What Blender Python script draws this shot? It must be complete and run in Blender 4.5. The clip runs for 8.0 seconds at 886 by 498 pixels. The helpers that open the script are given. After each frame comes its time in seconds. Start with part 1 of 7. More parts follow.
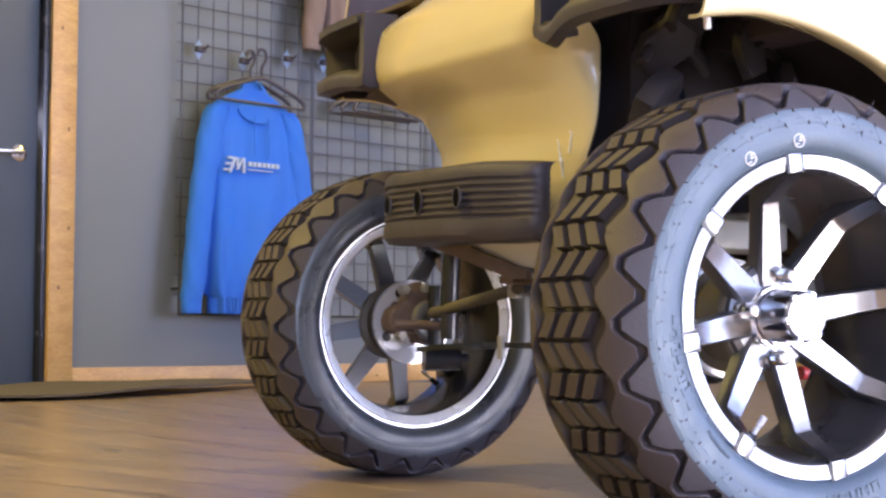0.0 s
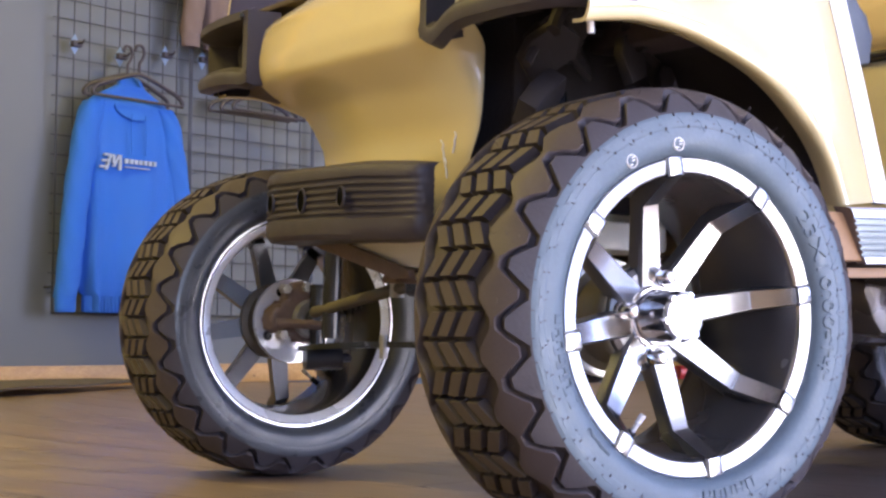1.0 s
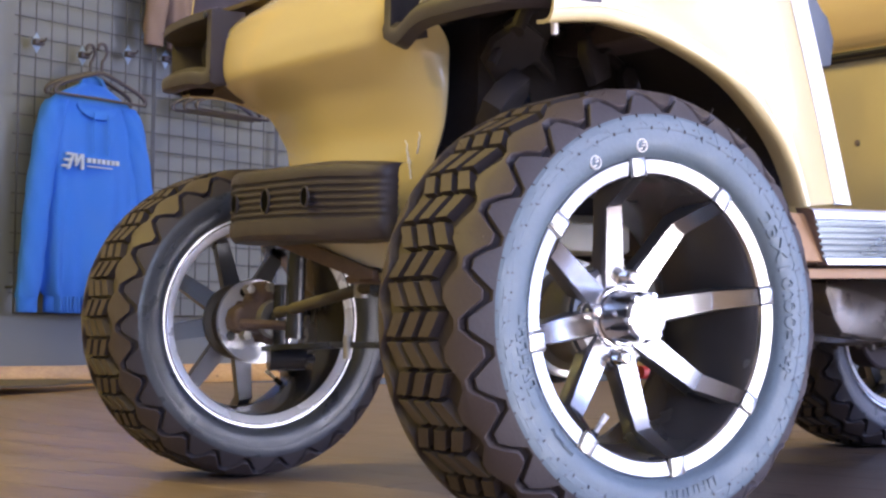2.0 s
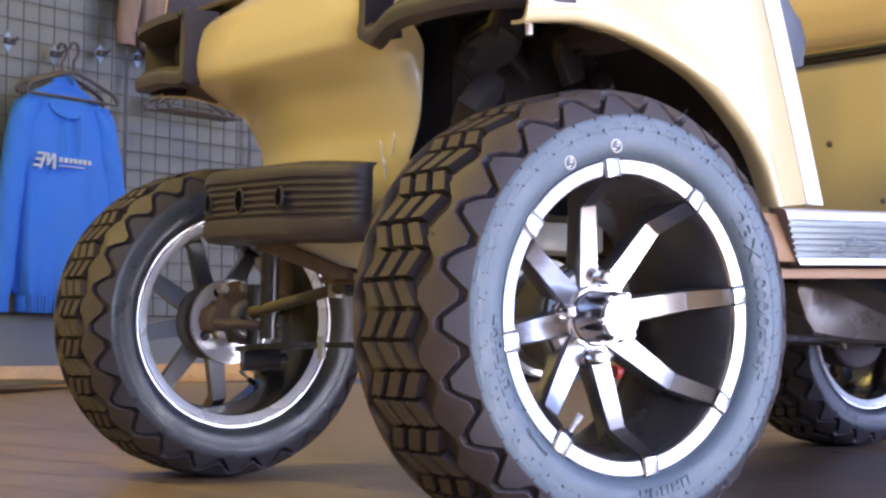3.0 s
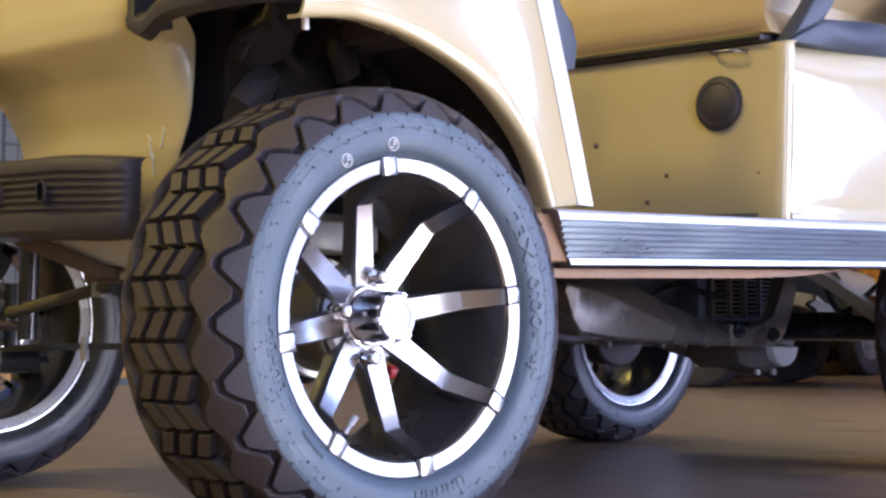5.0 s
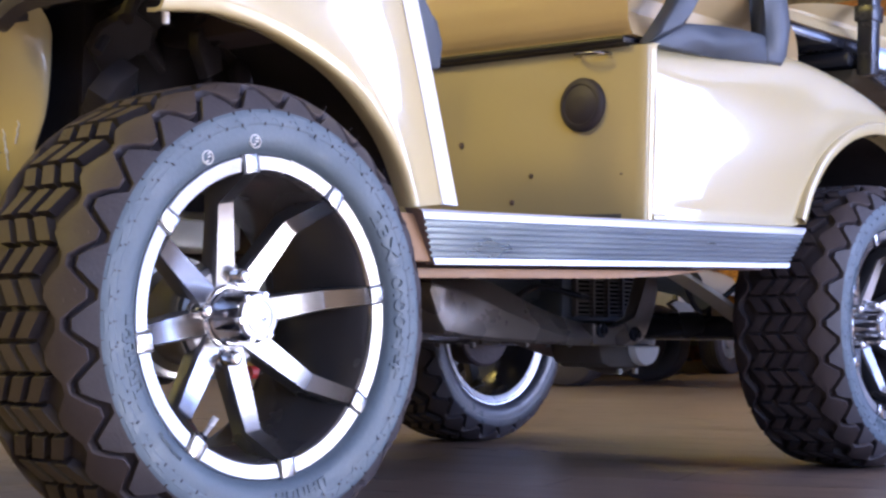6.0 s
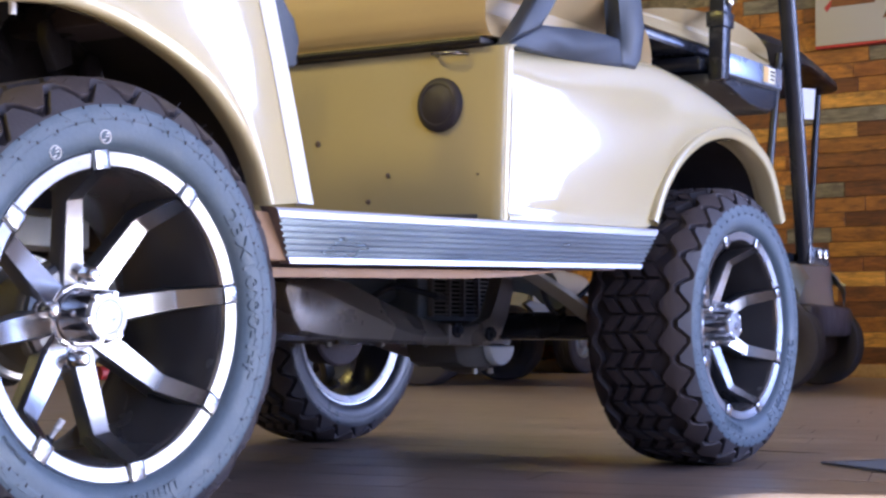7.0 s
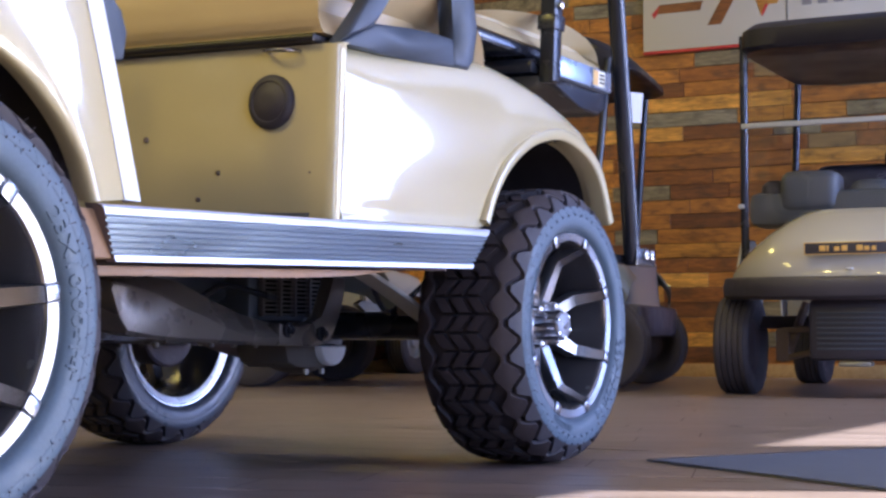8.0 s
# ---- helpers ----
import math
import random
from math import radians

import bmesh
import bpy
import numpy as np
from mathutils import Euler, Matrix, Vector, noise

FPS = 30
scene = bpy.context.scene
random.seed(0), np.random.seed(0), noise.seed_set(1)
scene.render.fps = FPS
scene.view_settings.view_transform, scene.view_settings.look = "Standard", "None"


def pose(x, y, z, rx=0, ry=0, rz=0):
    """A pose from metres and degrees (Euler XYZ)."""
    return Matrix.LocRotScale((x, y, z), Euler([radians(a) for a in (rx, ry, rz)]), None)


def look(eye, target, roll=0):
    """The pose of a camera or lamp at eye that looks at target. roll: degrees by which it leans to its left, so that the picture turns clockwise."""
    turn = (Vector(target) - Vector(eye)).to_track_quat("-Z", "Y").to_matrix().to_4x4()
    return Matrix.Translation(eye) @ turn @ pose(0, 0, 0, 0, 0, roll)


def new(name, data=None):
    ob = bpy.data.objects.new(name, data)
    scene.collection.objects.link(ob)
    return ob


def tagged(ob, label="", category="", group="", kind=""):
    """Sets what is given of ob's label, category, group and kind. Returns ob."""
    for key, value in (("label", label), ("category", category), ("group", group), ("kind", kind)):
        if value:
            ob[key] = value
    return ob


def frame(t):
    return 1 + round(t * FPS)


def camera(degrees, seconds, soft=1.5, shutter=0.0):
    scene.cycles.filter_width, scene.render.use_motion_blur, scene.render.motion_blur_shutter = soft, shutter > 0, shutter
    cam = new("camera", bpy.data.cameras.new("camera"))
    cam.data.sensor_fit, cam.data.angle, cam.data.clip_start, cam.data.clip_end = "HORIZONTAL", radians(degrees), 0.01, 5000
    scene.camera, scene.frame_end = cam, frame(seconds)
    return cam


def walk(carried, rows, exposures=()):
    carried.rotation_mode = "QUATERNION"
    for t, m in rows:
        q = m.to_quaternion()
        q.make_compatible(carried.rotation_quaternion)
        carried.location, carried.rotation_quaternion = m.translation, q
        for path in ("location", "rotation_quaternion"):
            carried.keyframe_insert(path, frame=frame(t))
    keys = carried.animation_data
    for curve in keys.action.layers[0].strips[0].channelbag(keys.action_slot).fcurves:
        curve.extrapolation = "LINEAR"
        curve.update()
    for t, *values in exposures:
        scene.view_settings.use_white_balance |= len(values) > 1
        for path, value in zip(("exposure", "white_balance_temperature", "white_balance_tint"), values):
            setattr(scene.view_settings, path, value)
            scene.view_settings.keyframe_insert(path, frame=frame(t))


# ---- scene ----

# Metres. x runs towards the golf cart's rear, y away to its far side, z up; the near front hub stands over the origin.
cam = camera(33.11, 8.0, soft=2.5, shutter=0.2)
PATH = [
    (0.0, -1.1609, -1.4181, 0.2662, -25.308, 3.263, 0.219),
    (0.5, -1.1689, -1.4176, 0.2645, -28.531, 3.296, 0.358),
    (1.0, -1.1728, -1.4196, 0.2634, -30.054, 3.326, 0.420),
    (1.5, -1.1726, -1.4205, 0.2636, -30.861, 3.341, 0.397),
    (3.0, -1.1767, -1.4210, 0.2644, -32.491, 3.329, 0.357),
    (3.5, -1.1770, -1.4160, 0.2639, -33.586, 3.348, 0.226),
    (4.0, -1.1790, -1.4053, 0.2646, -36.241, 3.339, 0.249),
    (4.5, -1.1768, -1.3948, 0.2656, -38.998, 3.327, 0.179),
    (6.0, -1.1591, -1.3828, 0.2668, -46.700, 3.308, 0.103),
    (6.5, -1.1513, -1.3798, 0.2673, -49.267, 3.299, 0.113),
    (7.0, -1.1487, -1.3753, 0.2676, -52.208, 3.299, 0.115),
    (7.5, -1.1451, -1.3725, 0.2677, -55.431, 3.299, 0.105),
    (8.0, -1.1375, -1.3690, 0.2663, -58.647, 3.328, 0.039),
]
walk(cam, [(t, pose(x, y, z, 90 + pitch, 0, yaw) @ pose(0, 0, 0, 0, 0, roll)) for t, x, y, z, yaw, pitch, roll in PATH], [(0.0, 3.81, 6450, 18), (0.5, 3.65, 6450, 18), (1.5, 3.58, 6450, 18), (3.0, 3.52, 6430, 18), (4.0, 3.32, 6300, 18), (6.0, 3.14, 6130, 19), (8.0, 3.05, 5800, 18)])

# ---- light ----
world = bpy.data.worlds.new("sky")
world.use_nodes = True
scene.world = world
_n = world.node_tree.nodes
_sky = _n.new("ShaderNodeTexSky")
_sky.sky_type, _sky.sun_disc = "NISHITA", False
_sky.sun_elevation, _sky.sun_rotation = radians(27.3), radians(150)
world.node_tree.links.new(_sky.outputs[0], _n["Background"].inputs[0])
_n["Background"].inputs[1].default_value = 0.06
sun = new("sun", bpy.data.lights.new("sun", "SUN"))
sun.data.energy, sun.data.angle, sun.data.color = 3.8, radians(0.35), (1.0, 0.985, 0.965)
SUN_FROM = Vector((0.50, -0.86, 0.518))
sun.matrix_basis = look(SUN_FROM * 20, (0, 0, 0))
# daylight that comes in by the shop windows
for _x, _p, _w in ((-1.7, 10.5, 2.3), (2.65, 19, 2.3), (6.66, 58, 3.35)):
    _a = new("window_daylight", bpy.data.lights.new("window_daylight", "AREA"))
    _a.data.shape, _a.data.size, _a.data.size_y, _a.data.energy, _a.data.color = "RECTANGLE", _w, 2.25, _p, (0.375, 0.51, 1.0)
    _a.matrix_basis = pose(_x, -4.72, 1.55, 90, 0, 0)
# warm ceiling lights of the showroom
LAMPS = [(-4.2, 0.0, 11.5), (-2.2, 1.6, 11.5), (-2.4, 3.0, 3.3), (2.2, 3.4, 3.5), (6.0, 3.4, 3.8), (4.4, 0.9, 3.9)]
for _x, _y, _w in LAMPS:
    _a = new("ceiling_lamp", bpy.data.lights.new("ceiling_lamp", "AREA"))
    _a.data.shape, _a.data.size, _a.data.size_y, _a.data.energy, _a.data.color = "RECTANGLE", 1.1, 0.28, _w, (1.0, 0.79, 0.18)
    _a.matrix_basis = pose(_x, _y, 3.2, 0, 0, 0)

# ---- materials ----
def material(name, color, rough=0.5, metal=0.0, vary=0.15, scale=8.0, fine=120.0, bump=0.1, coat=0.0, spec=0.5, stretch=(1, 1, 1), tint=None, island=0.0, piece=0.0, rough_vary=0.1):
    """A plain surface with stains at one scale, grain at a finer one, and a fine relief."""
    m = bpy.data.materials.new(name)
    m.use_nodes = True
    nt = m.node_tree
    N, L = nt.nodes, nt.links
    b = N["Principled BSDF"]
    b.inputs["Metallic"].default_value = metal
    b.inputs["Coat Weight"].default_value = coat
    b.inputs["Coat Roughness"].default_value = 0.04
    b.inputs["Specular IOR Level"].default_value = spec
    co = N.new("ShaderNodeTexCoord")
    mp = N.new("ShaderNodeMapping")
    mp.inputs["Scale"].default_value = stretch
    L.new(co.outputs["Object"], mp.inputs["Vector"])
    big = N.new("ShaderNodeTexNoise")
    big.inputs["Scale"].default_value, big.inputs["Detail"].default_value = scale, 4
    small = N.new("ShaderNodeTexNoise")
    small.inputs["Scale"].default_value, small.inputs["Detail"].default_value = fine, 3
    for t in (big, small):
        L.new(mp.outputs[0], t.inputs["Vector"])
    mix = N.new("ShaderNodeMix")
    mix.data_type = "RGBA"
    dark = [c * (1 - vary) for c in color]
    light = [min(1, c * (1 + vary)) for c in (tint or color)]
    mix.inputs["A"].default_value, mix.inputs["B"].default_value = (*dark, 1), (*light, 1)
    blend = N.new("ShaderNodeMath")
    blend.operation = "MULTIPLY_ADD"
    L.new(small.outputs["Fac"], blend.inputs[0])
    blend.inputs[1].default_value = 0.4
    half = N.new("ShaderNodeMath")
    half.operation = "MULTIPLY"
    L.new(big.outputs["Fac"], half.inputs[0])
    half.inputs[1].default_value = 0.6
    L.new(half.outputs[0], blend.inputs[2])
    L.new(blend.outputs[0], mix.inputs["Factor"])
    last = mix.outputs["Result"]
    if island or piece:
        src = N.new("ShaderNodeNewGeometry").outputs["Random Per Island"] if island else N.new("ShaderNodeObjectInfo").outputs["Random"]
        rng = N.new("ShaderNodeMapRange")
        L.new(src, rng.inputs["Value"])
        k = island or piece
        rng.inputs["To Min"].default_value, rng.inputs["To Max"].default_value = 1 - k, 1 + k
        hsv = N.new("ShaderNodeHueSaturation")
        L.new(rng.outputs[0], hsv.inputs["Value"])
        L.new(last, hsv.inputs["Color"])
        last = hsv.outputs[0]
    L.new(last, b.inputs["Base Color"])
    r = N.new("ShaderNodeMapRange")
    L.new(big.outputs["Fac"], r.inputs["Value"])
    r.inputs["From Min"].default_value, r.inputs["From Max"].default_value = 0.3, 0.7
    r.inputs["To Min"].default_value, r.inputs["To Max"].default_value = max(0.02, rough - rough_vary), min(1, rough + rough_vary)
    L.new(r.outputs[0], b.inputs["Roughness"])
    if bump:
        bp = N.new("ShaderNodeBump")
        bp.inputs["Strength"].default_value, bp.inputs["Distance"].default_value = bump, 0.002
        L.new(small.outputs["Fac"], bp.inputs["Height"])
        L.new(bp.outputs[0], b.inputs["Normal"])
    return m


def glass(name, color=(1, 1, 1), rough=0.02, clear=0.75):
    """A thin clear pane: mostly see-through, with a real gloss."""
    m = bpy.data.materials.new(name)
    m.use_nodes = True
    N, L = m.node_tree.nodes, m.node_tree.links
    out = N["Material Output"]
    tr, gl, mx = N.new("ShaderNodeBsdfTransparent"), N.new("ShaderNodeBsdfGlossy"), N.new("ShaderNodeMixShader")
    tr.inputs[0].default_value = (*color, 1)
    gl.inputs["Roughness"].default_value = rough
    mx.inputs[0].default_value = 1 - clear
    L.new(tr.outputs[0], mx.inputs[1])
    L.new(gl.outputs[0], mx.inputs[2])
    L.new(mx.outputs[0], out.inputs[0])
    return m


PAINT = material("cream_paint", (0.57, 0.475, 0.25), 0.2, vary=0.04, scale=3, fine=300, bump=0.03, coat=1.0, rough_vary=0.05)
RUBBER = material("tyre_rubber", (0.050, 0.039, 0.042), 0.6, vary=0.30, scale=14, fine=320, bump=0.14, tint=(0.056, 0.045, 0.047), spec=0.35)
# dusty rubber, with the windows' blue daylight mixed into its colour
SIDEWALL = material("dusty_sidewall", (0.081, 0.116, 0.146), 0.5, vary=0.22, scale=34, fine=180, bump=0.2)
ALLOY = material("machined_alloy", (0.37, 0.373, 0.38), 0.25, metal=1.0, vary=0.05, scale=4, fine=350, bump=0.06, stretch=(1, 1, 1))
GUN = material("gunmetal_paint", (0.080, 0.076, 0.078), 0.22, metal=0.5, vary=0.1, scale=6, fine=200, bump=0.03)
CHROME = material("chrome", (0.8, 0.8, 0.82), 0.16, metal=1.0, vary=0.03, bump=0.0, rough_vary=0.03)
BLACKP = material("black_plastic", (0.039, 0.033, 0.041), 0.5, vary=0.25, scale=10, fine=400, bump=0.25)
GREYP = material("slate_grey_plastic", (0.045, 0.056, 0.070), 0.5, vary=0.12, scale=8, fine=500, bump=0.2)
BLACKM = material("black_metal", (0.02, 0.022, 0.028), 0.22, metal=0.0, vary=0.2, scale=10, fine=150, bump=0.08)
DARK = material("dark_liner", (0.062, 0.044, 0.044), 0.75, vary=0.4, scale=9, fine=90, bump=0.4)
ALU = material("aluminium", (0.62, 0.63, 0.66), 0.38, metal=1.0, vary=0.12, scale=12, fine=180, bump=0.1, stretch=(0.3, 1, 1))
ALUDARK = material("weathered_rib_aluminium", (0.235, 0.275, 0.30), 0.36, metal=0.9, vary=0.25, scale=16, fine=150, bump=0.12, stretch=(0.25, 1, 1))
STEEL = material("zinc_steel", (0.42, 0.41, 0.38), 0.45, metal=0.8, vary=0.3, scale=15, fine=120, bump=0.15)
RUST = material("rusty_steel", (0.135, 0.098, 0.098), 0.7, metal=0.2, vary=0.5, scale=30, fine=140, bump=0.5, tint=(0.17, 0.125, 0.105))
FRAME = material("grey_cast_frame", (0.17, 0.152, 0.136), 0.3, metal=0.55, vary=0.2, scale=9, fine=200, bump=0.05)
VINYL = material("tan_vinyl", (0.54, 0.40, 0.20), 0.42, vary=0.08, scale=5, fine=500, bump=0.25)
BEIGEV = material("beige_vinyl", (0.50, 0.40, 0.215), 0.4, vary=0.06, scale=5, fine=500, bump=0.25)
WALLP = material("grey_wall_paint", (0.135, 0.148, 0.156), 0.75, vary=0.05, scale=1.5, fine=300, bump=0.1)
DOORP = material("dark_blue_door_paint", (0.052, 0.066, 0.088), 0.45, vary=0.1, scale=2, fine=200, bump=0.08)
CEILP = material("ceiling_white", (0.7, 0.7, 0.7), 0.8, vary=0.05, scale=2, fine=100, bump=0.1)
MATR = material("dark_floor_mat", (0.12, 0.13, 0.155), 0.95, spec=0.06, vary=0.2, scale=12, fine=600, bump=0.6)
BLUEF = material("blue_fleece", (0.020, 0.125, 0.50), 0.9, vary=0.1, scale=8, fine=700, bump=0.5)
BROWNF = material("taupe_fleece", (0.16, 0.115, 0.10), 0.9, vary=0.1, scale=8, fine=700, bump=0.5)
WIRE = material("grey_wire", (0.045, 0.048, 0.055), 0.4, metal=0.3, vary=0.1, bump=0.05)
PRINT = material("pale_print", (0.32, 0.38, 0.48), 0.7, vary=0.08, bump=0.1)
WHITEM = material("white_enamel", (0.75, 0.74, 0.70), 0.4, vary=0.05, scale=4, bump=0.05)
REDP = material("red_paint", (0.55, 0.035, 0.03), 0.4, vary=0.08, bump=0.05)
SILVERP = material("silver_grey_paint", (0.42, 0.385, 0.315), 0.25, vary=0.03, scale=3, fine=250, bump=0.0, coat=0.7, rough_vary=0.02)
CHARP = material("charcoal_grey_paint", (0.155, 0.165, 0.16), 0.3, vary=0.04, scale=3, fine=250, bump=0.0, coat=0.6, rough_vary=0.02)
AMBER = material("amber_print", (0.72, 0.42, 0.10), 0.45, vary=0.08, bump=0.05)
GLASS = glass("clear_plastic_pane", (0.92, 0.93, 0.93), 0.02, 0.955)
ANODE = material("tan_brake_cover", (0.15, 0.12, 0.075), 0.5, vary=0.2, bump=0.1)
GREYSTEEL = material("blue_grey_steel", (0.30, 0.36, 0.45), 0.3, metal=0.6, vary=0.1, bump=0.05)
STICKER = material("warning_sticker", (0.72, 0.62, 0.22), 0.4, vary=0.15, scale=30, bump=0.02, tint=(0.8, 0.78, 0.7))
PAPER = material("paper", (0.55, 0.54, 0.52), 0.8, vary=0.05, bump=0.05)
KNOT = material("pine_knot", (0.16, 0.07, 0.025), 0.5, vary=0.3, scale=60, bump=0.1)
MATB = material("brown_grey_mat", (0.085, 0.07, 0.055), 0.95, vary=0.2, scale=10, fine=500, bump=0.6)
SIGNP = material("pale_sign_panel", (0.62, 0.55, 0.39), 0.5, vary=0.05, scale=3, bump=0.05)
INKG = material("grey_ink", (0.28, 0.24, 0.19), 0.6, vary=0.05, bump=0.02)
CLIPP = material("clear_blue_plastic", (0.20, 0.28, 0.40), 0.25, vary=0.1, bump=0.02)
GREYD = material("grey_dash_plastic", (0.11, 0.11, 0.115), 0.55, vary=0.12, bump=0.15)
BLACKROOF = material("dark_roof_plastic", (0.014, 0.012, 0.015), 0.4, spec=0.3, vary=0.2, scale=5, bump=0.15)
PALEP = material("pale_plastic", (0.36, 0.36, 0.35), 0.4, vary=0.06, bump=0.03)
PAVING = material("concrete_paving", (0.34, 0.33, 0.31), 0.85, vary=0.12, scale=0.5, fine=20, bump=0.1)
SILL = material("brown_sill", (0.29, 0.17, 0.088), 0.6, vary=0.25, scale=12, fine=150, bump=0.2)
# near black: the shade of wells and sockets is put into this colour
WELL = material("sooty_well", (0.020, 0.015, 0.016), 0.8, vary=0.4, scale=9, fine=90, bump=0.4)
# groove rubber: less dusty than the block tops, and darkened for groove shade
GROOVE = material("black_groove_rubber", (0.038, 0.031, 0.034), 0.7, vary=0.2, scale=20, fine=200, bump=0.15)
DARKCHROME = material("dark_chrome", (0.36, 0.36, 0.38), 0.2, metal=1.0, vary=0.05, bump=0.0, rough_vary=0.04)
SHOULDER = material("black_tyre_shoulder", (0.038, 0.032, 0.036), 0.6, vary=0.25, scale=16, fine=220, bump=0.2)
CAPFACE = material("etched_cap_face", (0.33, 0.335, 0.35), 0.36, metal=1.0, vary=0.1, scale=40, bump=0.05)
CASE = material("dirty_gear_case", (0.10, 0.09, 0.08), 0.6, metal=0.3, vary=0.3, scale=20, bump=0.2)
# pale base colour stands in for window light that bare metal would reflect
FLANGE = material("satin_inner_flange", (0.84, 0.86, 0.88), 0.3, metal=0.4, vary=0.06, bump=0.03)
# glossless black, for the shade of openings that have no real depth
HOLE = material("deep_hole", (0.004, 0.004, 0.004), 1.0, vary=0.1, bump=0.0, spec=0.0)
SPOKESIDE = material("cast_spoke_side", (0.17, 0.172, 0.18), 0.36, metal=0.85, vary=0.12, scale=9, fine=200, bump=0.05)
# the same sidewall again, darker: the inner side's shade is in the colour
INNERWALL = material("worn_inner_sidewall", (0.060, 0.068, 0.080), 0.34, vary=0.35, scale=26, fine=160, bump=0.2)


def wood(name, dark, light, along=(1, 12, 12), rough=0.4, bump=0.15, spread=0.35, island=True, sat=0.0, tones=(), stains=0.0):
    """Wood with long grain; each board has its own shade."""
    m = bpy.data.materials.new(name)
    m.use_nodes = True
    N, L = m.node_tree.nodes, m.node_tree.links
    b = N["Principled BSDF"]
    co, mp = N.new("ShaderNodeTexCoord"), N.new("ShaderNodeMapping")
    mp.inputs["Scale"].default_value = along
    rnd = N.new("ShaderNodeNewGeometry").outputs["Random Per Island"] if island else N.new("ShaderNodeObjectInfo").outputs["Random"]
    shift = N.new("ShaderNodeVectorMath")
    shift.operation = "MULTIPLY_ADD"
    L.new(rnd, shift.inputs[0])
    shift.inputs[1].default_value = (31, 17, 23)
    L.new(co.outputs["Object"], shift.inputs[2])
    L.new(shift.outputs[0], mp.inputs["Vector"])
    g1, g2 = N.new("ShaderNodeTexNoise"), N.new("ShaderNodeTexNoise")
    g1.inputs["Scale"].default_value, g1.inputs["Detail"].default_value, g1.inputs["Distortion"].default_value = 1.6, 6, 0.8
    g2.inputs["Scale"].default_value, g2.inputs["Detail"].default_value = 9, 5
    for g in (g1, g2):
        L.new(mp.outputs[0], g.inputs["Vector"])
    ad = N.new("ShaderNodeMath")
    ad.operation = "MULTIPLY_ADD"
    L.new(g2.outputs["Fac"], ad.inputs[0])
    ad.inputs[1].default_value = 0.45
    hf = N.new("ShaderNodeMath")
    hf.operation = "MULTIPLY"
    L.new(g1.outputs["Fac"], hf.inputs[0])
    hf.inputs[1].default_value = 0.55
    L.new(hf.outputs[0], ad.inputs[2])
    ramp = N.new("ShaderNodeValToRGB")
    ramp.color_ramp.elements[0].position, ramp.color_ramp.elements[1].position = 0.34, 0.66
    ramp.color_ramp.elements[0].color, ramp.color_ramp.elements[1].color = (*dark, 1), (*light, 1)
    L.new(ad.outputs[0], ramp.inputs[0])
    hsv = N.new("ShaderNodeHueSaturation")
    rg = N.new("ShaderNodeMapRange")
    L.new(rnd, rg.inputs["Value"])
    rg.inputs["To Min"].default_value, rg.inputs["To Max"].default_value = 1 - spread, 1 + spread
    L.new(rg.outputs[0], hsv.inputs["Value"])
    if sat:
        wn = N.new("ShaderNodeTexWhiteNoise")
        wn.noise_dimensions = "1D"
        L.new(rnd, wn.inputs["W"])
        rs = N.new("ShaderNodeMapRange")
        L.new(wn.outputs["Value"], rs.inputs["Value"])
        rs.inputs["To Min"].default_value, rs.inputs["To Max"].default_value = 1 - sat, 1 + 0.25 * sat
        L.new(rs.outputs[0], hsv.inputs["Saturation"])
    last = ramp.outputs[0]
    if tones:  # boards of different woods
        wt = N.new("ShaderNodeTexWhiteNoise")
        wt.noise_dimensions = "1D"
        more = N.new("ShaderNodeMath")
        more.operation = "MULTIPLY_ADD"
        L.new(rnd, more.inputs[0])
        more.inputs[1].default_value, more.inputs[2].default_value = 7.3, 1.7
        L.new(more.outputs[0], wt.inputs["W"])
        pick = N.new("ShaderNodeValToRGB")
        pick.color_ramp.interpolation = "CONSTANT"
        while len(pick.color_ramp.elements) < len(tones):
            pick.color_ramp.elements.new(0.5)
        for i, c in enumerate(tones):
            pick.color_ramp.elements[i].position = i / len(tones)
            pick.color_ramp.elements[i].color = (*c, 1)
        L.new(wt.outputs["Value"], pick.inputs[0])
        mul = N.new("ShaderNodeMix")
        mul.data_type, mul.blend_type = "RGBA", "MULTIPLY"
        mul.inputs["Factor"].default_value = 1.0
        L.new(last, mul.inputs["A"])
        L.new(pick.outputs[0], mul.inputs["B"])
        blot = N.new("ShaderNodeTexNoise")  # knots and old stains
        blot.inputs["Scale"].default_value, blot.inputs["Detail"].default_value, blot.inputs["Roughness"].default_value = 9.0, 5, 0.62
        squash = N.new("ShaderNodeMapping")
        squash.inputs["Scale"].default_value = (0.8, 1.6, 1.6)
        L.new(shift.outputs[0], squash.inputs["Vector"])
        L.new(squash.outputs[0], blot.inputs["Vector"])
        spot = N.new("ShaderNodeMapRange")
        spot.inputs["From Min"].default_value, spot.inputs["From Max"].default_value = 0.50, 0.72
        spot.inputs["To Max"].default_value = stains
        L.new(blot.outputs["Fac"], spot.inputs["Value"])
        stain = N.new("ShaderNodeMix")
        stain.data_type = "RGBA"
        L.new(spot.outputs[0], stain.inputs["Factor"])
        L.new(mul.outputs["Result"], stain.inputs["A"])
        stain.inputs["B"].default_value = (0.035, 0.018, 0.010, 1)
        mul = stain
        last = mul.outputs["Result"]
    L.new(last, hsv.inputs["Color"])
    L.new(hsv.outputs[0], b.inputs["Base Color"])
    rr = N.new("ShaderNodeMapRange")
    L.new(g1.outputs["Fac"], rr.inputs["Value"])
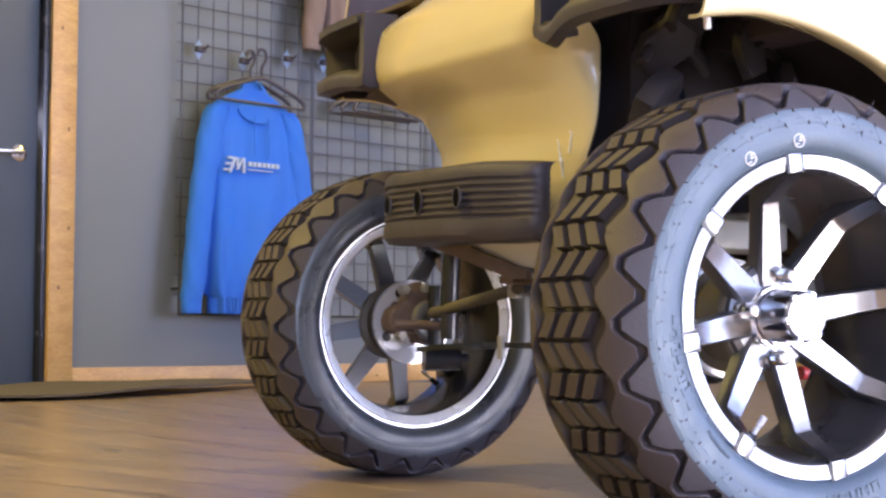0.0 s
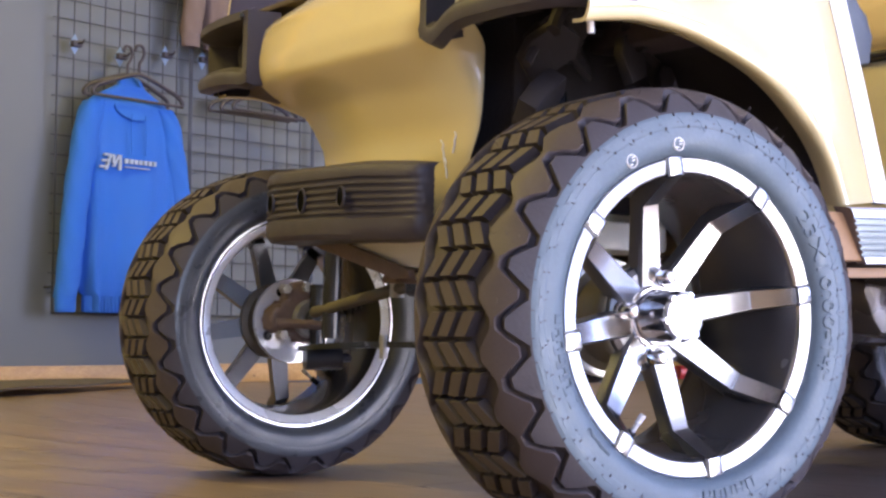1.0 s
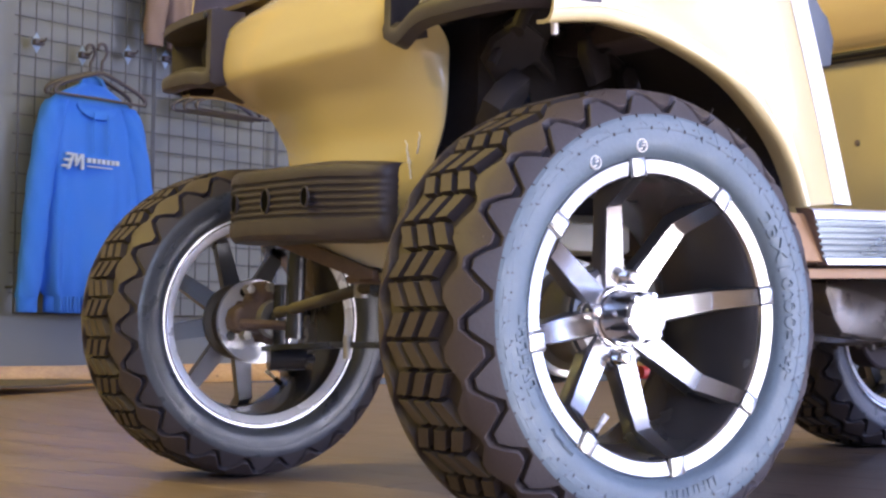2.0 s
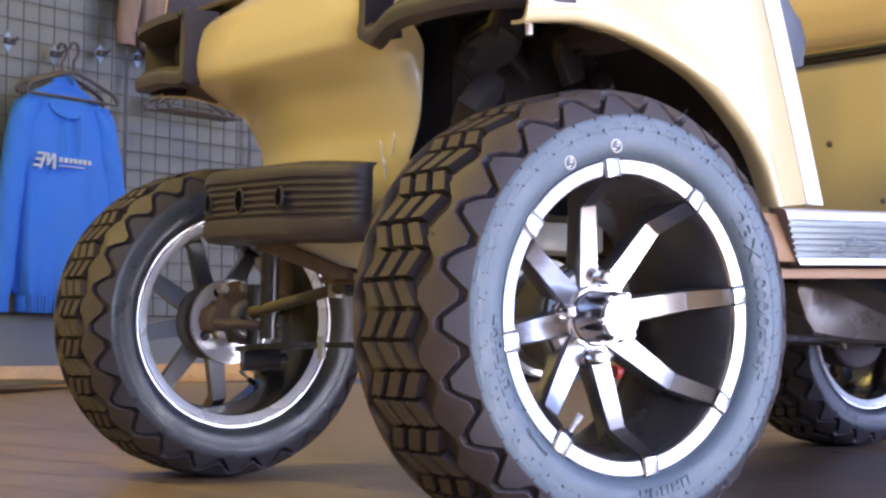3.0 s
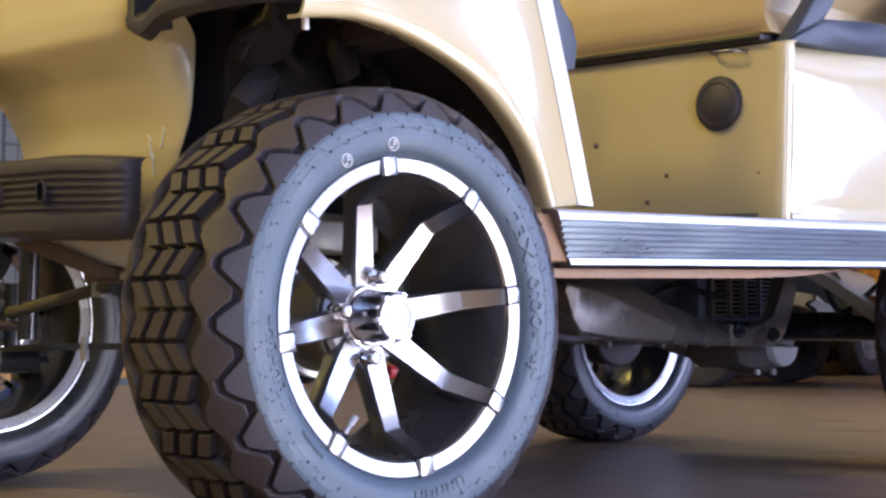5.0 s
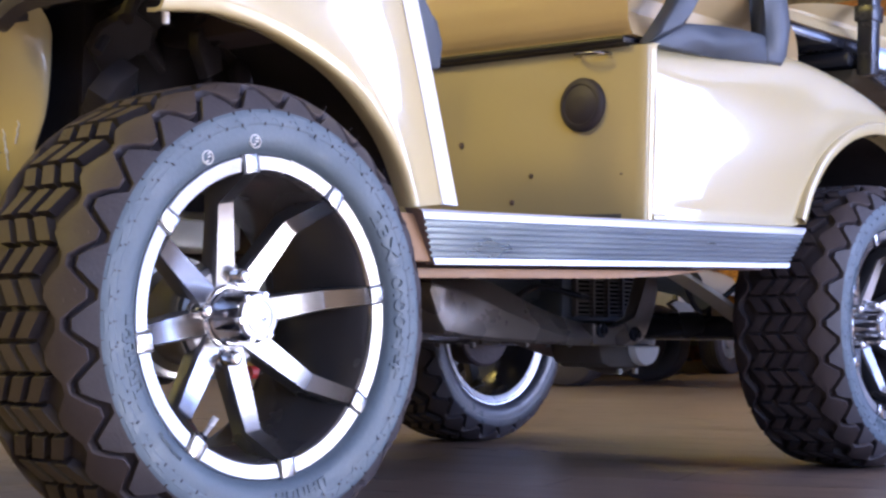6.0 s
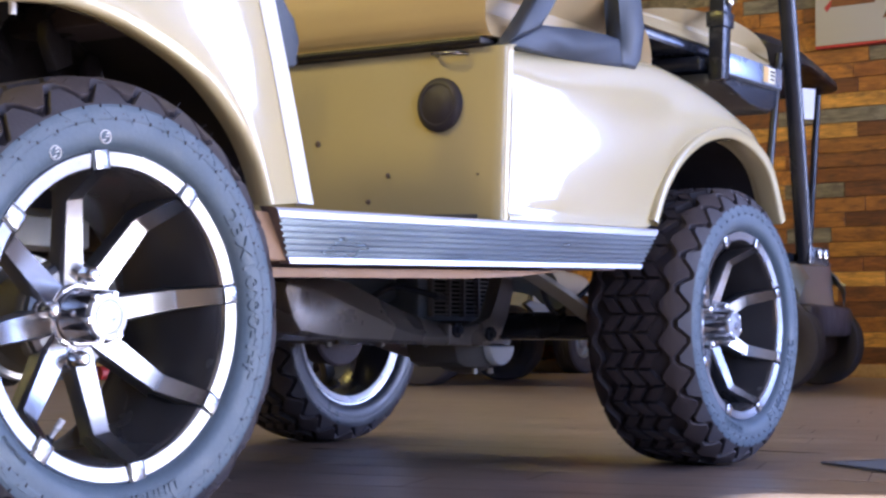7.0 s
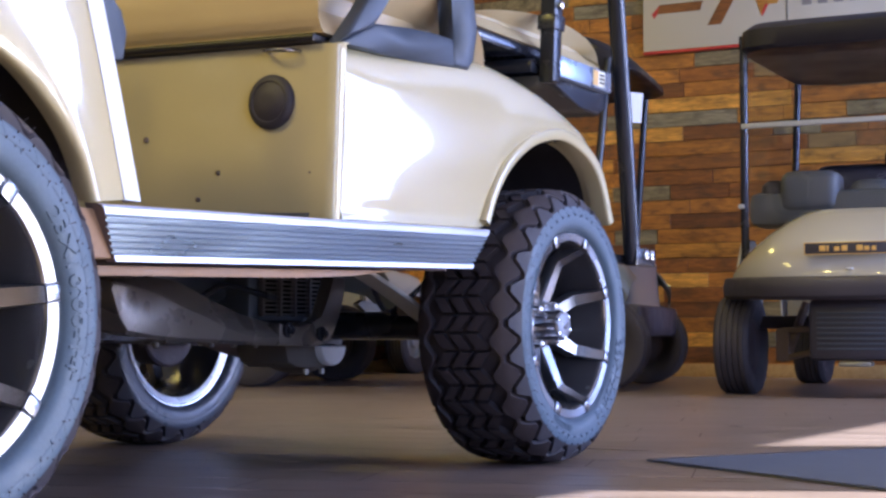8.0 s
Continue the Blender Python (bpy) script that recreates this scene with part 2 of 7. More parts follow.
    rr.inputs["To Min"].default_value, rr.inputs["To Max"].default_value = rough - 0.1, rough + 0.15
    L.new(rr.outputs[0], b.inputs["Roughness"])
    bp = N.new("ShaderNodeBump")
    bp.inputs["Strength"].default_value, bp.inputs["Distance"].default_value = bump, 0.002
    L.new(g2.outputs["Fac"], bp.inputs["Height"])
    L.new(bp.outputs[0], b.inputs["Normal"])
    return m


FLOORM = wood("laminate", (0.120, 0.087, 0.067), (0.262, 0.195, 0.153), (8, 0.9, 8), 0.30, 0.06, 0.06, sat=0.1)
TONES = ((0.95, 0.44, 0.055), (0.44, 0.145, 0.018), (0.66, 0.245, 0.026), (0.36, 0.275, 0.125), (0.27, 0.090, 0.014), (0.84, 0.35, 0.036), (0.36, 0.125, 0.017), (0.40, 0.235, 0.07), (0.58, 0.21, 0.022), (0.33, 0.27, 0.145))
BOARDS = wood("reclaimed_boards", (0.30, 0.27, 0.24), (0.92, 0.92, 0.92), (1.6, 14, 14), 0.6, 0.4, 0.15, island=False, tones=TONES, stains=0.7)
PINE = wood("pine_trim", (0.38, 0.205, 0.062), (0.54, 0.335, 0.12), (1.2, 18, 18), 0.45, 0.1, 0.08)
BOARDS_FAR = wood("reclaimed_boards_joined", (0.30, 0.27, 0.24), (0.92, 0.92, 0.92), (1.6, 14, 14), 0.6, 0.4, 0.15, tones=TONES, stains=0.7)


# ---- building helpers ----
def link(name, bm, mat, parent=None, label="", smooth=True, angle=40):
    bmesh.ops.remove_doubles(bm, verts=bm.verts, dist=1e-5)
    bmesh.ops.recalc_face_normals(bm, faces=bm.faces)
    me = bpy.data.meshes.new(name)
    bm.to_mesh(me)
    bm.free()
    for m in (mat if isinstance(mat, (list, tuple)) else [mat]):
        me.materials.append(m)
    if smooth:
        me.shade_smooth()
        me.set_sharp_from_angle(angle=radians(angle))
    ob = new(name, me)
    if parent:
        ob.parent = parent
    if label:
        ob["label"] = label
    return ob


def part(name, bm, mat, parent, label="", smooth=True, angle=40):
    return link(name, bm, mat, parent, label, smooth, angle)


def thing(name, label, category, group="", kind="", at=(0, 0, 0)):
    ob = new(name)
    ob.location = at
    return tagged(ob, label, category, group, kind)


def box(bm, lo, hi, bevel=0.0, m=None, mat=0, seg=2):
    """A box from corner to corner, its edges rounded; m: a pose for it."""
    lo, hi = Vector(lo), Vector(hi)
    r = bmesh.ops.create_cube(bm, size=1.0)
    vs = r["verts"]
    for v in vs:
        v.co = Vector((a + (b - a) * (c + 0.5) for a, b, c in zip(lo, hi, v.co)))
    if bevel:
        es = list({e for v in vs for e in v.link_edges})
        out = bmesh.ops.bevel(bm, geom=es, offset=bevel, segments=seg, profile=0.5, affect="EDGES")
        vs = list({v for f in out["faces"] for v in f.verts} | {v for v in vs if v.is_valid})
    if m is not None:
        bmesh.ops.transform(bm, matrix=m, verts=vs)
    for f in {f for v in vs for f in v.link_faces}:
        f.material_index = mat
    return vs


def lathe(bm, prof, n=64, m=None, mat=0, close=False):
    """A profile of (radius, along) turned round the y axis."""
    rings = []
    for r, y in prof:
        rings.append([bm.verts.new((r * math.sin(2 * math.pi * i / n), y, r * math.cos(2 * math.pi * i / n))) for i in range(n)])
    pairs = list(zip(rings, rings[1:])) + ([(rings[-1], rings[0])] if close else [])
    for a, b in pairs:
        for i in range(n):
            j = (i + 1) % n
            bm.faces.new((a[i], a[j], b[j], b[i])).material_index = mat
    vs = [v for r in rings for v in r]
    if m is not None:
        bmesh.ops.transform(bm, matrix=m, verts=vs)
    return rings


def disc(bm, ring, mat=0):
    bm.faces.new(ring).material_index = mat


def tube(bm, pts, r, n=10, mat=0, flat=1.0):
    """A round bar along points, capped; flat squeezes it."""
    pts = [Vector(p) for p in pts]
    rings, side = [], None
    for i, p in enumerate(pts):
        d = (pts[min(i + 1, len(pts) - 1)] - pts[max(i - 1, 0)]).normalized()
        if side is None:
            side = d.to_track_quat("Z", "Y").to_matrix() @ Vector((1, 0, 0))
        side = (side - d * side.dot(d)).normalized()
        up = d.cross(side)
        rings.append([bm.verts.new(p + side * (r * math.cos(2 * math.pi * k / n)) + up * (r * flat * math.sin(2 * math.pi * k / n))) for k in range(n)])
    for a, b in zip(rings, rings[1:]):
        for k in range(n):
            bm.faces.new((a[k], a[(k + 1) % n], b[(k + 1) % n], b[k])).material_index = mat
    bm.faces.new(rings[0]).material_index = mat
    bm.faces.new(rings[-1]).material_index = mat
    return rings


def bend(p0, p1, p2, n=8):
    """Points of a soft bend from p0 by p1 to p2."""
    p0, p1, p2 = Vector(p0), Vector(p1), Vector(p2)
    return [p0 * (1 - t) ** 2 + p1 * 2 * t * (1 - t) + p2 * t * t for t in (i / n for i in range(n + 1))]


def smooth_path(pts, n=6):
    """A rounded curve through points."""
    P = [Vector(p) for p in pts]
    P = [P[0] * 2 - P[1]] + P + [P[-1] * 2 - P[-2]]
    out = []
    for i in range(1, len(P) - 2):
        for k in range(n):
            t = k / n
            out.append(0.5 * (2 * P[i] + (P[i + 1] - P[i - 1]) * t + (2 * P[i - 1] - 5 * P[i] + 4 * P[i + 1] - P[i + 2]) * t * t + (3 * P[i] - P[i - 1] - 3 * P[i + 1] + P[i + 2]) * t ** 3))
    out.append(P[-2])
    return out


def sheet(bm, rows, mat=0, thick=0.0):
    """A skin over rows of points; thick gives it an inside, along its normals."""
    grid = [[bm.verts.new(p) for p in row] for row in rows]
    fs = []
    for a, b in zip(grid, grid[1:]):
        for i in range(len(a) - 1):
            fs.append(bm.faces.new((a[i], a[i + 1], b[i + 1], b[i])))
    for f in fs:
        f.material_index = mat
    if thick:
        bmesh.ops.recalc_face_normals(bm, faces=fs)
        bmesh.ops.solidify(bm, geom=fs, thickness=thick)
    return grid


def prism(bm, outline, y0, y1, bevel=0.0, mat=0, m=None, seg=2):
    """An outline of (x, z) drawn out from y0 to y1."""
    vs0 = [bm.verts.new((x, y0, z)) for x, z in outline]
    vs1 = [bm.verts.new((x, y1, z)) for x, z in outline]
    n = len(outline)
    fs = [bm.faces.new(vs0), bm.faces.new(vs1[::-1])]
    fs += [bm.faces.new((vs0[i], vs1[i], vs1[(i + 1) % n], vs0[(i + 1) % n])) for i in range(n)]
    for f in fs:
        f.material_index = mat
    vs = vs0 + vs1
    if bevel:
        es = [e for f in fs[:2] for e in f.edges]
        out = bmesh.ops.bevel(bm, geom=es, offset=bevel, segments=seg, profile=0.5, affect="EDGES")
        vs = list({v for f in out["faces"] for v in f.verts} | {v for v in vs if v.is_valid})
    if m is not None:
        bmesh.ops.transform(bm, matrix=m, verts=vs)
    return vs


# ---- the showroom ----
def wall_frame(p, heading):
    """A pose at p on a wall: its x runs along the wall, its y into the wall."""
    return Matrix.Translation((p[0], p[1], 0)) @ Matrix.Rotation(radians(heading), 4, "Z")


BACK = wall_frame((-0.296, 4.106), 19.5)     # grey wall with the door
WOOD = wall_frame((8.05, 2.165), -85.2)      # plank wall: x runs towards the cart's near side
HEIGHT = 3.3



def rise(x, y):
    """The floor climbs a little towards the grey wall."""
    p = BACK.inverted() @ Vector((x, y, 0))
    near = min(1, max(0, (p.y + 2.1) / 1.9)) * min(1, max(0, (4.0 - p.x) / 2.5))
    return 0.055 * near * near * (3 - 2 * near)


bm = bmesh.new()
rnd = random.Random(11)
PLANK_W, PLANK_L = 0.19, 1.22
LAY = Matrix.Rotation(radians(19.5), 4, "Z")   # the planks run square to the grey wall
for i in range(-52, 72):
    x0 = i * PLANK_W
    y = -9.0 - rnd.random() * PLANK_L
    while y < 10:
        y1 = y + PLANK_L
        mid = LAY @ Vector((x0 + PLANK_W / 2, (y + y1) / 2, 0))
        if -5.2 < mid.y < 9 and -7.2 < mid.x < 12:
            near = -2.5 < mid.x < 6 and -2.2 < mid.y < 6
            cuts = 6 if near else 1
            low = [(x0 + 0.0006, 0.0), (x0 + 0.0016, 1.0), (x0 + PLANK_W - 0.0016, 1.0), (x0 + PLANK_W - 0.0006, 0.0)]
            rows = []
            for k in range(cuts + 1):
                yy = y + 0.001 + (y1 - y - 0.002) * k / cuts
                row = []
                for x, top in low:
                    w = LAY @ Vector((x, yy, 0))
                    row.append(bm.verts.new((x, yy, rise(w.x, w.y) - (0.0 if top else 0.0025))))
                rows.append(row)
            for a, b in zip(rows, rows[1:]):
                for k in range(3):
                    bm.faces.new((a[k], a[k + 1], b[k + 1], b[k]))
        y = y1
me = bpy.data.meshes.new("floor")
bm.to_mesh(me)
bm.free()
me.materials.append(FLOORM)
floor = new("floor", me)
floor.matrix_basis = LAY
tagged(floor, "worn brown wood-look laminate floor", "floor", kind="structure")
bm = bmesh.new()
box(bm, (-7.2, -4.8, -0.2), (13, 9, -0.006))
subfloor = link("subfloor", bm, DARK, smooth=False)
tagged(subfloor, "dark slab below the laminate", "floor", kind="structure")

bm = bmesh.new()
box(bm, (-7.2, -4.8, HEIGHT), (13, 12, HEIGHT + 0.1))
ceiling = link("ceiling", bm, CEILP, smooth=False)
tagged(ceiling, "plain white showroom ceiling", "ceiling", kind="structure")

bm = bmesh.new()
box(bm, (-7, 0, 0), (-0.78, 0.15, HEIGHT), m=BACK)
box(bm, (-0.78, 0, 2.14), (0.168, 0.15, HEIGHT), m=BACK)
box(bm, (0.168, 0, 0), (11, 0.15, HEIGHT), m=BACK)
wall_back = link("wall_back", bm, WALLP, smooth=False)
tagged(wall_back, "blue-grey painted plain wall", "wall", kind="structure")

bm = bmesh.new()
box(bm, (-8, 0.03, 0), (9, 0.2, HEIGHT), m=WOOD)
wall_wood = link("wall_wood", bm, DARK, smooth=False)
tagged(wall_wood, "wall clad in reclaimed wood planks", "wall", kind="structure")

bm = bmesh.new()
box(bm, (-7.2, -6, 0), (-7, 10, HEIGHT))
wall_left = link("wall_left", bm, WALLP, smooth=False)
tagged(wall_left, "blue-grey painted side wall", "wall", kind="structure")
# unseen ground outside, added to bounce sunlight in by the windows
bm = bmesh.new()
box(bm, (-400, -800, -0.3), (400, -4.8, -0.02))
ground = link("ground", bm, PAVING, smooth=False)
tagged(ground, "unseen pale concrete ground added outside the windows for sun bounce", "ground", kind="structure")
bm = bmesh.new()
FRONT_Y = -4.6
WINS = [(-2.9, -0.5, 2.75), (1.45, 3.85, 2.75), (4.93, 8.40, 2.81)]
box(bm, (-7.2, FRONT_Y - 0.2, 0), (13, FRONT_Y, 0.35))
for a, b, head in WINS:
    box(bm, (a, FRONT_Y - 0.2, head), (b, FRONT_Y, HEIGHT))
edges = [-7.2] + [v for w in WINS for v in w[:2]] + [13]
for a, b in zip(edges[::2], edges[1::2]):
    box(bm, (a, FRONT_Y - 0.2, 0.35), (b, FRONT_Y, HEIGHT))
wall_front = link("wall_front", bm, WALLP, smooth=False)
tagged(wall_front, "shopfront wall with large windows", "wall", kind="structure")
for i, (a, b, head) in enumerate(WINS):
    win = thing("window_%d" % (i + 1), "large shopfront window with dark frame", "window", kind="structure", at=(a, FRONT_Y, 0.35))
    bm = bmesh.new()
    w, h = b - a, head - 0.35
    for lo, hi in (((0, -0.12, 0), (0.05, -0.04, h)), ((w - 0.05, -0.12, 0), (w, -0.04, h)), ((0.05, -0.12, 0), (w - 0.05, -0.04, 0.05)),
                   ((0.05, -0.12, h - 0.05), (w - 0.05, -0.04, h)), ((w / 2 - 0.025, -0.12, 0.05), (w / 2 + 0.025, -0.04, h - 0.05))):
        box(bm, lo, hi)
    part("window_frame", bm, BLACKM, win)
    bm = bmesh.new()
    box(bm, (0.05, -0.085, 0.05), (w - 0.05, -0.08, h - 0.05))
    pane = part("pane", bm, GLASS, win)
    pane.visible_shadow = False


def ceiling_light(x, y):
    f = thing("ceiling_light", "long white ceiling light with a warm diffuser", "lamp", group="ceiling lights", at=(x, y, HEIGHT))
    bm = bmesh.new()
    box(bm, (-0.60, -0.17, -0.06), (0.60, 0.17, 0.0), 0.01)
    part("frame", bm, WHITEM, f)
    bm = bmesh.new()
    box(bm, (-0.57, -0.15, -0.075), (0.57, 0.15, -0.062), 0.004)
    part("diffuser", bm, PALEP, f)


for lx, ly, _ in LAMPS:
    ceiling_light(lx, ly)


# ---- wheels ----
TYRE_MID, TYRE_TEETH = 0.1025, 25
CROWN = [Vector(p) for p in smooth_path([(0, 0.2883, 0), (0.05, 0.2873, 0), (0.083, 0.283, 0), (0.1025, 0.272, 0), (0.1145, 0.2545, 0), (0.1195, 0.238, 0), (0.1185, 0.222, 0)], 6)]
CROWN_AT = [0.0]
for _a, _b in zip(CROWN, CROWN[1:]):
    CROWN_AT.append(CROWN_AT[-1] + (_b - _a).length)


S_WALL = next(s for p, s in zip(CROWN, CROWN_AT) if p.y < 0.231)


def on_tyre(angle, s, h):
    """A point of the tyre's skin: angle round the axle, s across from the middle, h above the skin."""
    k, a = 0, min(abs(s), CROWN_AT[-1] - 1e-6)
    while CROWN_AT[k + 1] < a:
        k += 1
    w = (a - CROWN_AT[k]) / (CROWN_AT[k + 1] - CROWN_AT[k])
    p, d = CROWN[k].lerp(CROWN[k + 1], w), (CROWN[k + 1] - CROWN[k]).normalized()
    y, r = p.x - d.y * h, p.y + d.x * h
    y = TYRE_MID + (y if s > 0 else -y)
    return Vector((r * math.sin(angle), y, r * math.cos(angle)))


def tread_block(bm, corners, depth, shrink=0.0016):
    """One rubber block from four corners (angle, s): a top, and four walls down to the groove."""
    mid = [sum(c[k] for c in corners) / 4 for k in (0, 1)]
    top = [bm.verts.new(on_tyre(a + (mid[0] - a) * shrink / 0.016, s + (mid[1] - s) * shrink / 0.016, 0)) for a, s in corners]
    low = [bm.verts.new(on_tyre(a, s, -depth)) for a, s in corners]
    bm.faces.new(top)
    for i in range(4):
        j = (i + 1) % 4
        bm.faces.new((top[i], top[j], low[j], low[i]))


def zig(u, lo, hi, flat=0.18):
    """A blunt zigzag between lo and hi, with u in periods."""
    f = abs((u % 1.0) * 2 - 1)
    f = min(1, max(0, (f - flat / 2) / (1 - flat)))
    return lo + (hi - lo) * f


def tyre_mesh():
    bm = bmesh.new()
    step = 2 * math.pi / TYRE_TEETH
    depth = 0.013
    # the carcass below the tread, and both sidewalls down to the bead
    prof = []
    for i in range(-12, 13):
        p = on_tyre(0, 0.148 * i / 12, -depth if abs(i) < 11 else -0.004)
        prof.append((p.z, p.y))
    wall = [(0.232, -0.0166), (0.222, -0.0172), (0.212, -0.0162), (0.204, -0.0132), (0.1985, -0.0070), (0.1945, 0.002)]
    prof = [(r, y) for r, y in reversed(wall)] + prof + [(r, 2 * TYRE_MID - y) for r, y in wall]
    lathe(bm, prof, 100)
    n_wall = len(wall) + 1
    for f in bm.faces:
        c = f.calc_center_median()
        # sidewalls: daylit colour on the outer face, shaded colour on the inner
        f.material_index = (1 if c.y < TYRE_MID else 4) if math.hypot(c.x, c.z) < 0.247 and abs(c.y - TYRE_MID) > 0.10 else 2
    # shoulders: a wavy rib, and toothed lugs that run down the sidewall
    corners = (0.09, 0.25, 0.41, 0.5, 0.59, 0.75, 0.91, 1.0)
    for side in (-1, 1):
        rib, lug = [], []
        for i in range(TYRE_TEETH):
            for u in corners:
                a = step * (i + u - (0.25 if side < 0 else 0.75))
                inner, outer = zig(u + 0.5, 0.064, 0.083, 0.36), zig(u, 0.094, 0.121, 0.36)
                rib.append([bm.verts.new(on_tyre(a, side * s, h)) for s, h in ((inner, -depth), (inner + 0.0006, -0.002), (inner + 0.0022, 0.0), (0.0885, 0.0), (outer - 0.0024, 0.0), (outer - 0.0006, -0.002), (outer, -depth))])
                edge = outer + 0.0085
                lug.append([bm.verts.new(on_tyre(a, side * s, h)) for s, h in ((edge, -depth), (edge + 0.0006, -0.002), (edge + 0.0024, 0.0002), (max(0.1345, edge + 0.004), 0.0004), (max(0.1415, edge + 0.006), 0.0004), (0.150, 0.0004), (0.5 * (0.150 + S_WALL), 0.0004), (S_WALL, 0.0003), (S_WALL + 0.004, -0.002))])
        for band, tops in ((rib, (1, 2, 3, 4)), (lug, (1, 2, 3, 4, 5, 6, 7))):
            n = len(band)
            for i in range(n):
                p, q = band[i], band[(i + 1) % n]
                for k in range(len(p) - 1):
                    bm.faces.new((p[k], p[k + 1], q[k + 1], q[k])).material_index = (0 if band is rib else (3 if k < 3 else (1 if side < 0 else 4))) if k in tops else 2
    bmesh.ops.recalc_face_normals(bm, faces=bm.faces)
    me = bpy.data.meshes.new("tyre")
    bm.to_mesh(me)
    bm.free()
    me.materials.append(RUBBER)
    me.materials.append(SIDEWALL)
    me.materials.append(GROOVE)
    me.materials.append(SHOULDER)
    me.materials.append(INNERWALL)
    me.shade_smooth()
    me.set_sharp_from_angle(angle=radians(46))
    return me


def block_meshes():
    """Two rows of three slanted blocks; each row sits a half tooth on from the last."""
    out, step = [], math.pi / TYRE_TEETH
    for row in range(2):
        lean = 0.0125 if row else -0.0125
        for c in range(3):
            bm = bmesh.new()
            a0, a1 = step * row + 0.0075, step * (row + 1) - 0.0075
            s0, s1 = -0.0515 + c * 0.038, -0.0515 + c * 0.038 + 0.0265
            tread_block(bm, [(a0, s0 - lean), (a0, s1 - lean), (a1, s1 + lean), (a1, s0 + lean)], 0.0132)
            bmesh.ops.recalc_face_normals(bm, faces=bm.faces)
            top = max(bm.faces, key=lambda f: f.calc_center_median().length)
            # the block's walls take the darker rubber, as shade painted into the groove
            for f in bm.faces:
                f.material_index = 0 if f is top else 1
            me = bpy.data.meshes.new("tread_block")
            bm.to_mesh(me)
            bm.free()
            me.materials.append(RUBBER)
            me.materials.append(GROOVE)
            out.append(me)
    return out


def rim_mesh():
    bm = bmesh.new()
    # machined outer ring, deep barrel, inner flange
    prof = [(0.1955, 0.006), (0.1955, -0.001), (0.193, -0.004), (0.177, -0.002), (0.174, 0.002)]
    lathe(bm, prof, 96, mat=0)
    lathe(bm, [(0.174, 0.002), (0.1715, 0.012), (0.168, 0.05), (0.160, 0.075), (0.160, 0.12), (0.166, 0.165), (0.170, 0.188), (0.1725, 0.195)], 96, mat=1)
    lathe(bm, [(0.1725, 0.195), (0.1735, 0.1975)], 96, mat=1)
    lathe(bm, [(0.1735, 0.1975), (0.180, 0.2010), (0.1885, 0.2035)], 96, mat=2)
    lathe(bm, [(0.1885, 0.2035), (0.1893, 0.2005), (0.1905, 0.2005), (0.1913, 0.204)], 96, mat=1)
    lathe(bm, [(0.1913, 0.204), (0.1955, 0.2045), (0.1965, 0.2)], 96, mat=2)
    lathe(bm, [(0.1965, 0.2), (0.190, 0.192), (0.178, 0.175), (0.170, 0.12), (0.172, 0.06), (0.18, 0.02), (0.1955, 0.006)], 96, mat=0)
    me_ob = link("wheel", bm, [ALLOY, GUN, FLANGE], angle=30)
    me = me_ob.data
    bpy.data.objects.remove(me_ob)
    return me


def spoke_mesh():
    """A spoke that leaves the hub deep in the wheel, runs out, and bends forward to the ring."""
    bm = bmesh.new()
    # radius, depth of the face, half width of the face, half width of the back, thickness
    secs = [(0.040, 0.070, 0.0150, 0.019, 0.026), (0.060, 0.066, 0.0142, 0.0178, 0.026), (0.100, 0.0585, 0.0130, 0.016, 0.024), (0.139, 0.051, 0.0120, 0.0145, 0.024),
            (0.1425, 0.0485, 0.0118, 0.0142, 0.025), (0.158, 0.022, 0.0110, 0.013, 0.030), (0.1685, 0.004, 0.0105, 0.012, 0.02), (0.1715, -0.004, 0.0103, 0.0115, 0.01)]
    rings = []
    for r, y, wf, wb, th in secs:
        tilt = 0.35 if r > 0.141 else 0.0
        rings.append([bm.verts.new(p) for p in ((-wf, y, r), (wf, y, r), (wb, y + 0.006, r + 0.001), (wb, y + th, r + th * tilt), (-wb, y + th, r + th * tilt), (-wb, y + 0.006, r + 0.001))])
    for a, b in zip(rings, rings[1:]):
        for i in range(6):
            f = bm.faces.new((a[i], a[(i + 1) % 6], b[(i + 1) % 6], b[i]))
            f.material_index = 0 if i == 0 else 3
    bm.faces.new(rings[0]).material_index = 1
    bm.faces.new(rings[-1]).material_index = 1
    # the clip over the ring
    box(bm, (-0.0095, -0.0062, 0.1735), (0.0095, 0.004, 0.1962), 0.0012, mat=0)
    for s in (-1, 1):
        box(bm, (s * 0.0112 - 0.0014, -0.0046, 0.1732), (s * 0.0112 + 0.0014, 0.003, 0.1957), mat=2)
    ob = link("spoke", bm, [ALLOY, GUN, BLACKM, SPOKESIDE], angle=25)
    me = ob.data
    bpy.data.objects.remove(ob)
    return me


def take(ob):
    me = ob.data
    bpy.data.objects.remove(ob)
    return me


def hub_mesh():
    bm = bmesh.new()
    r = lathe(bm, [(0.030, 0.073), (0.060, 0.073), (0.067, 0.078), (0.068, 0.092), (0.062, 0.1), (0.03, 0.1)], 48)
    disc(bm, r[0])
    disc(bm, r[-1])
    return take(link("hub", bm, SPOKESIDE, angle=30))


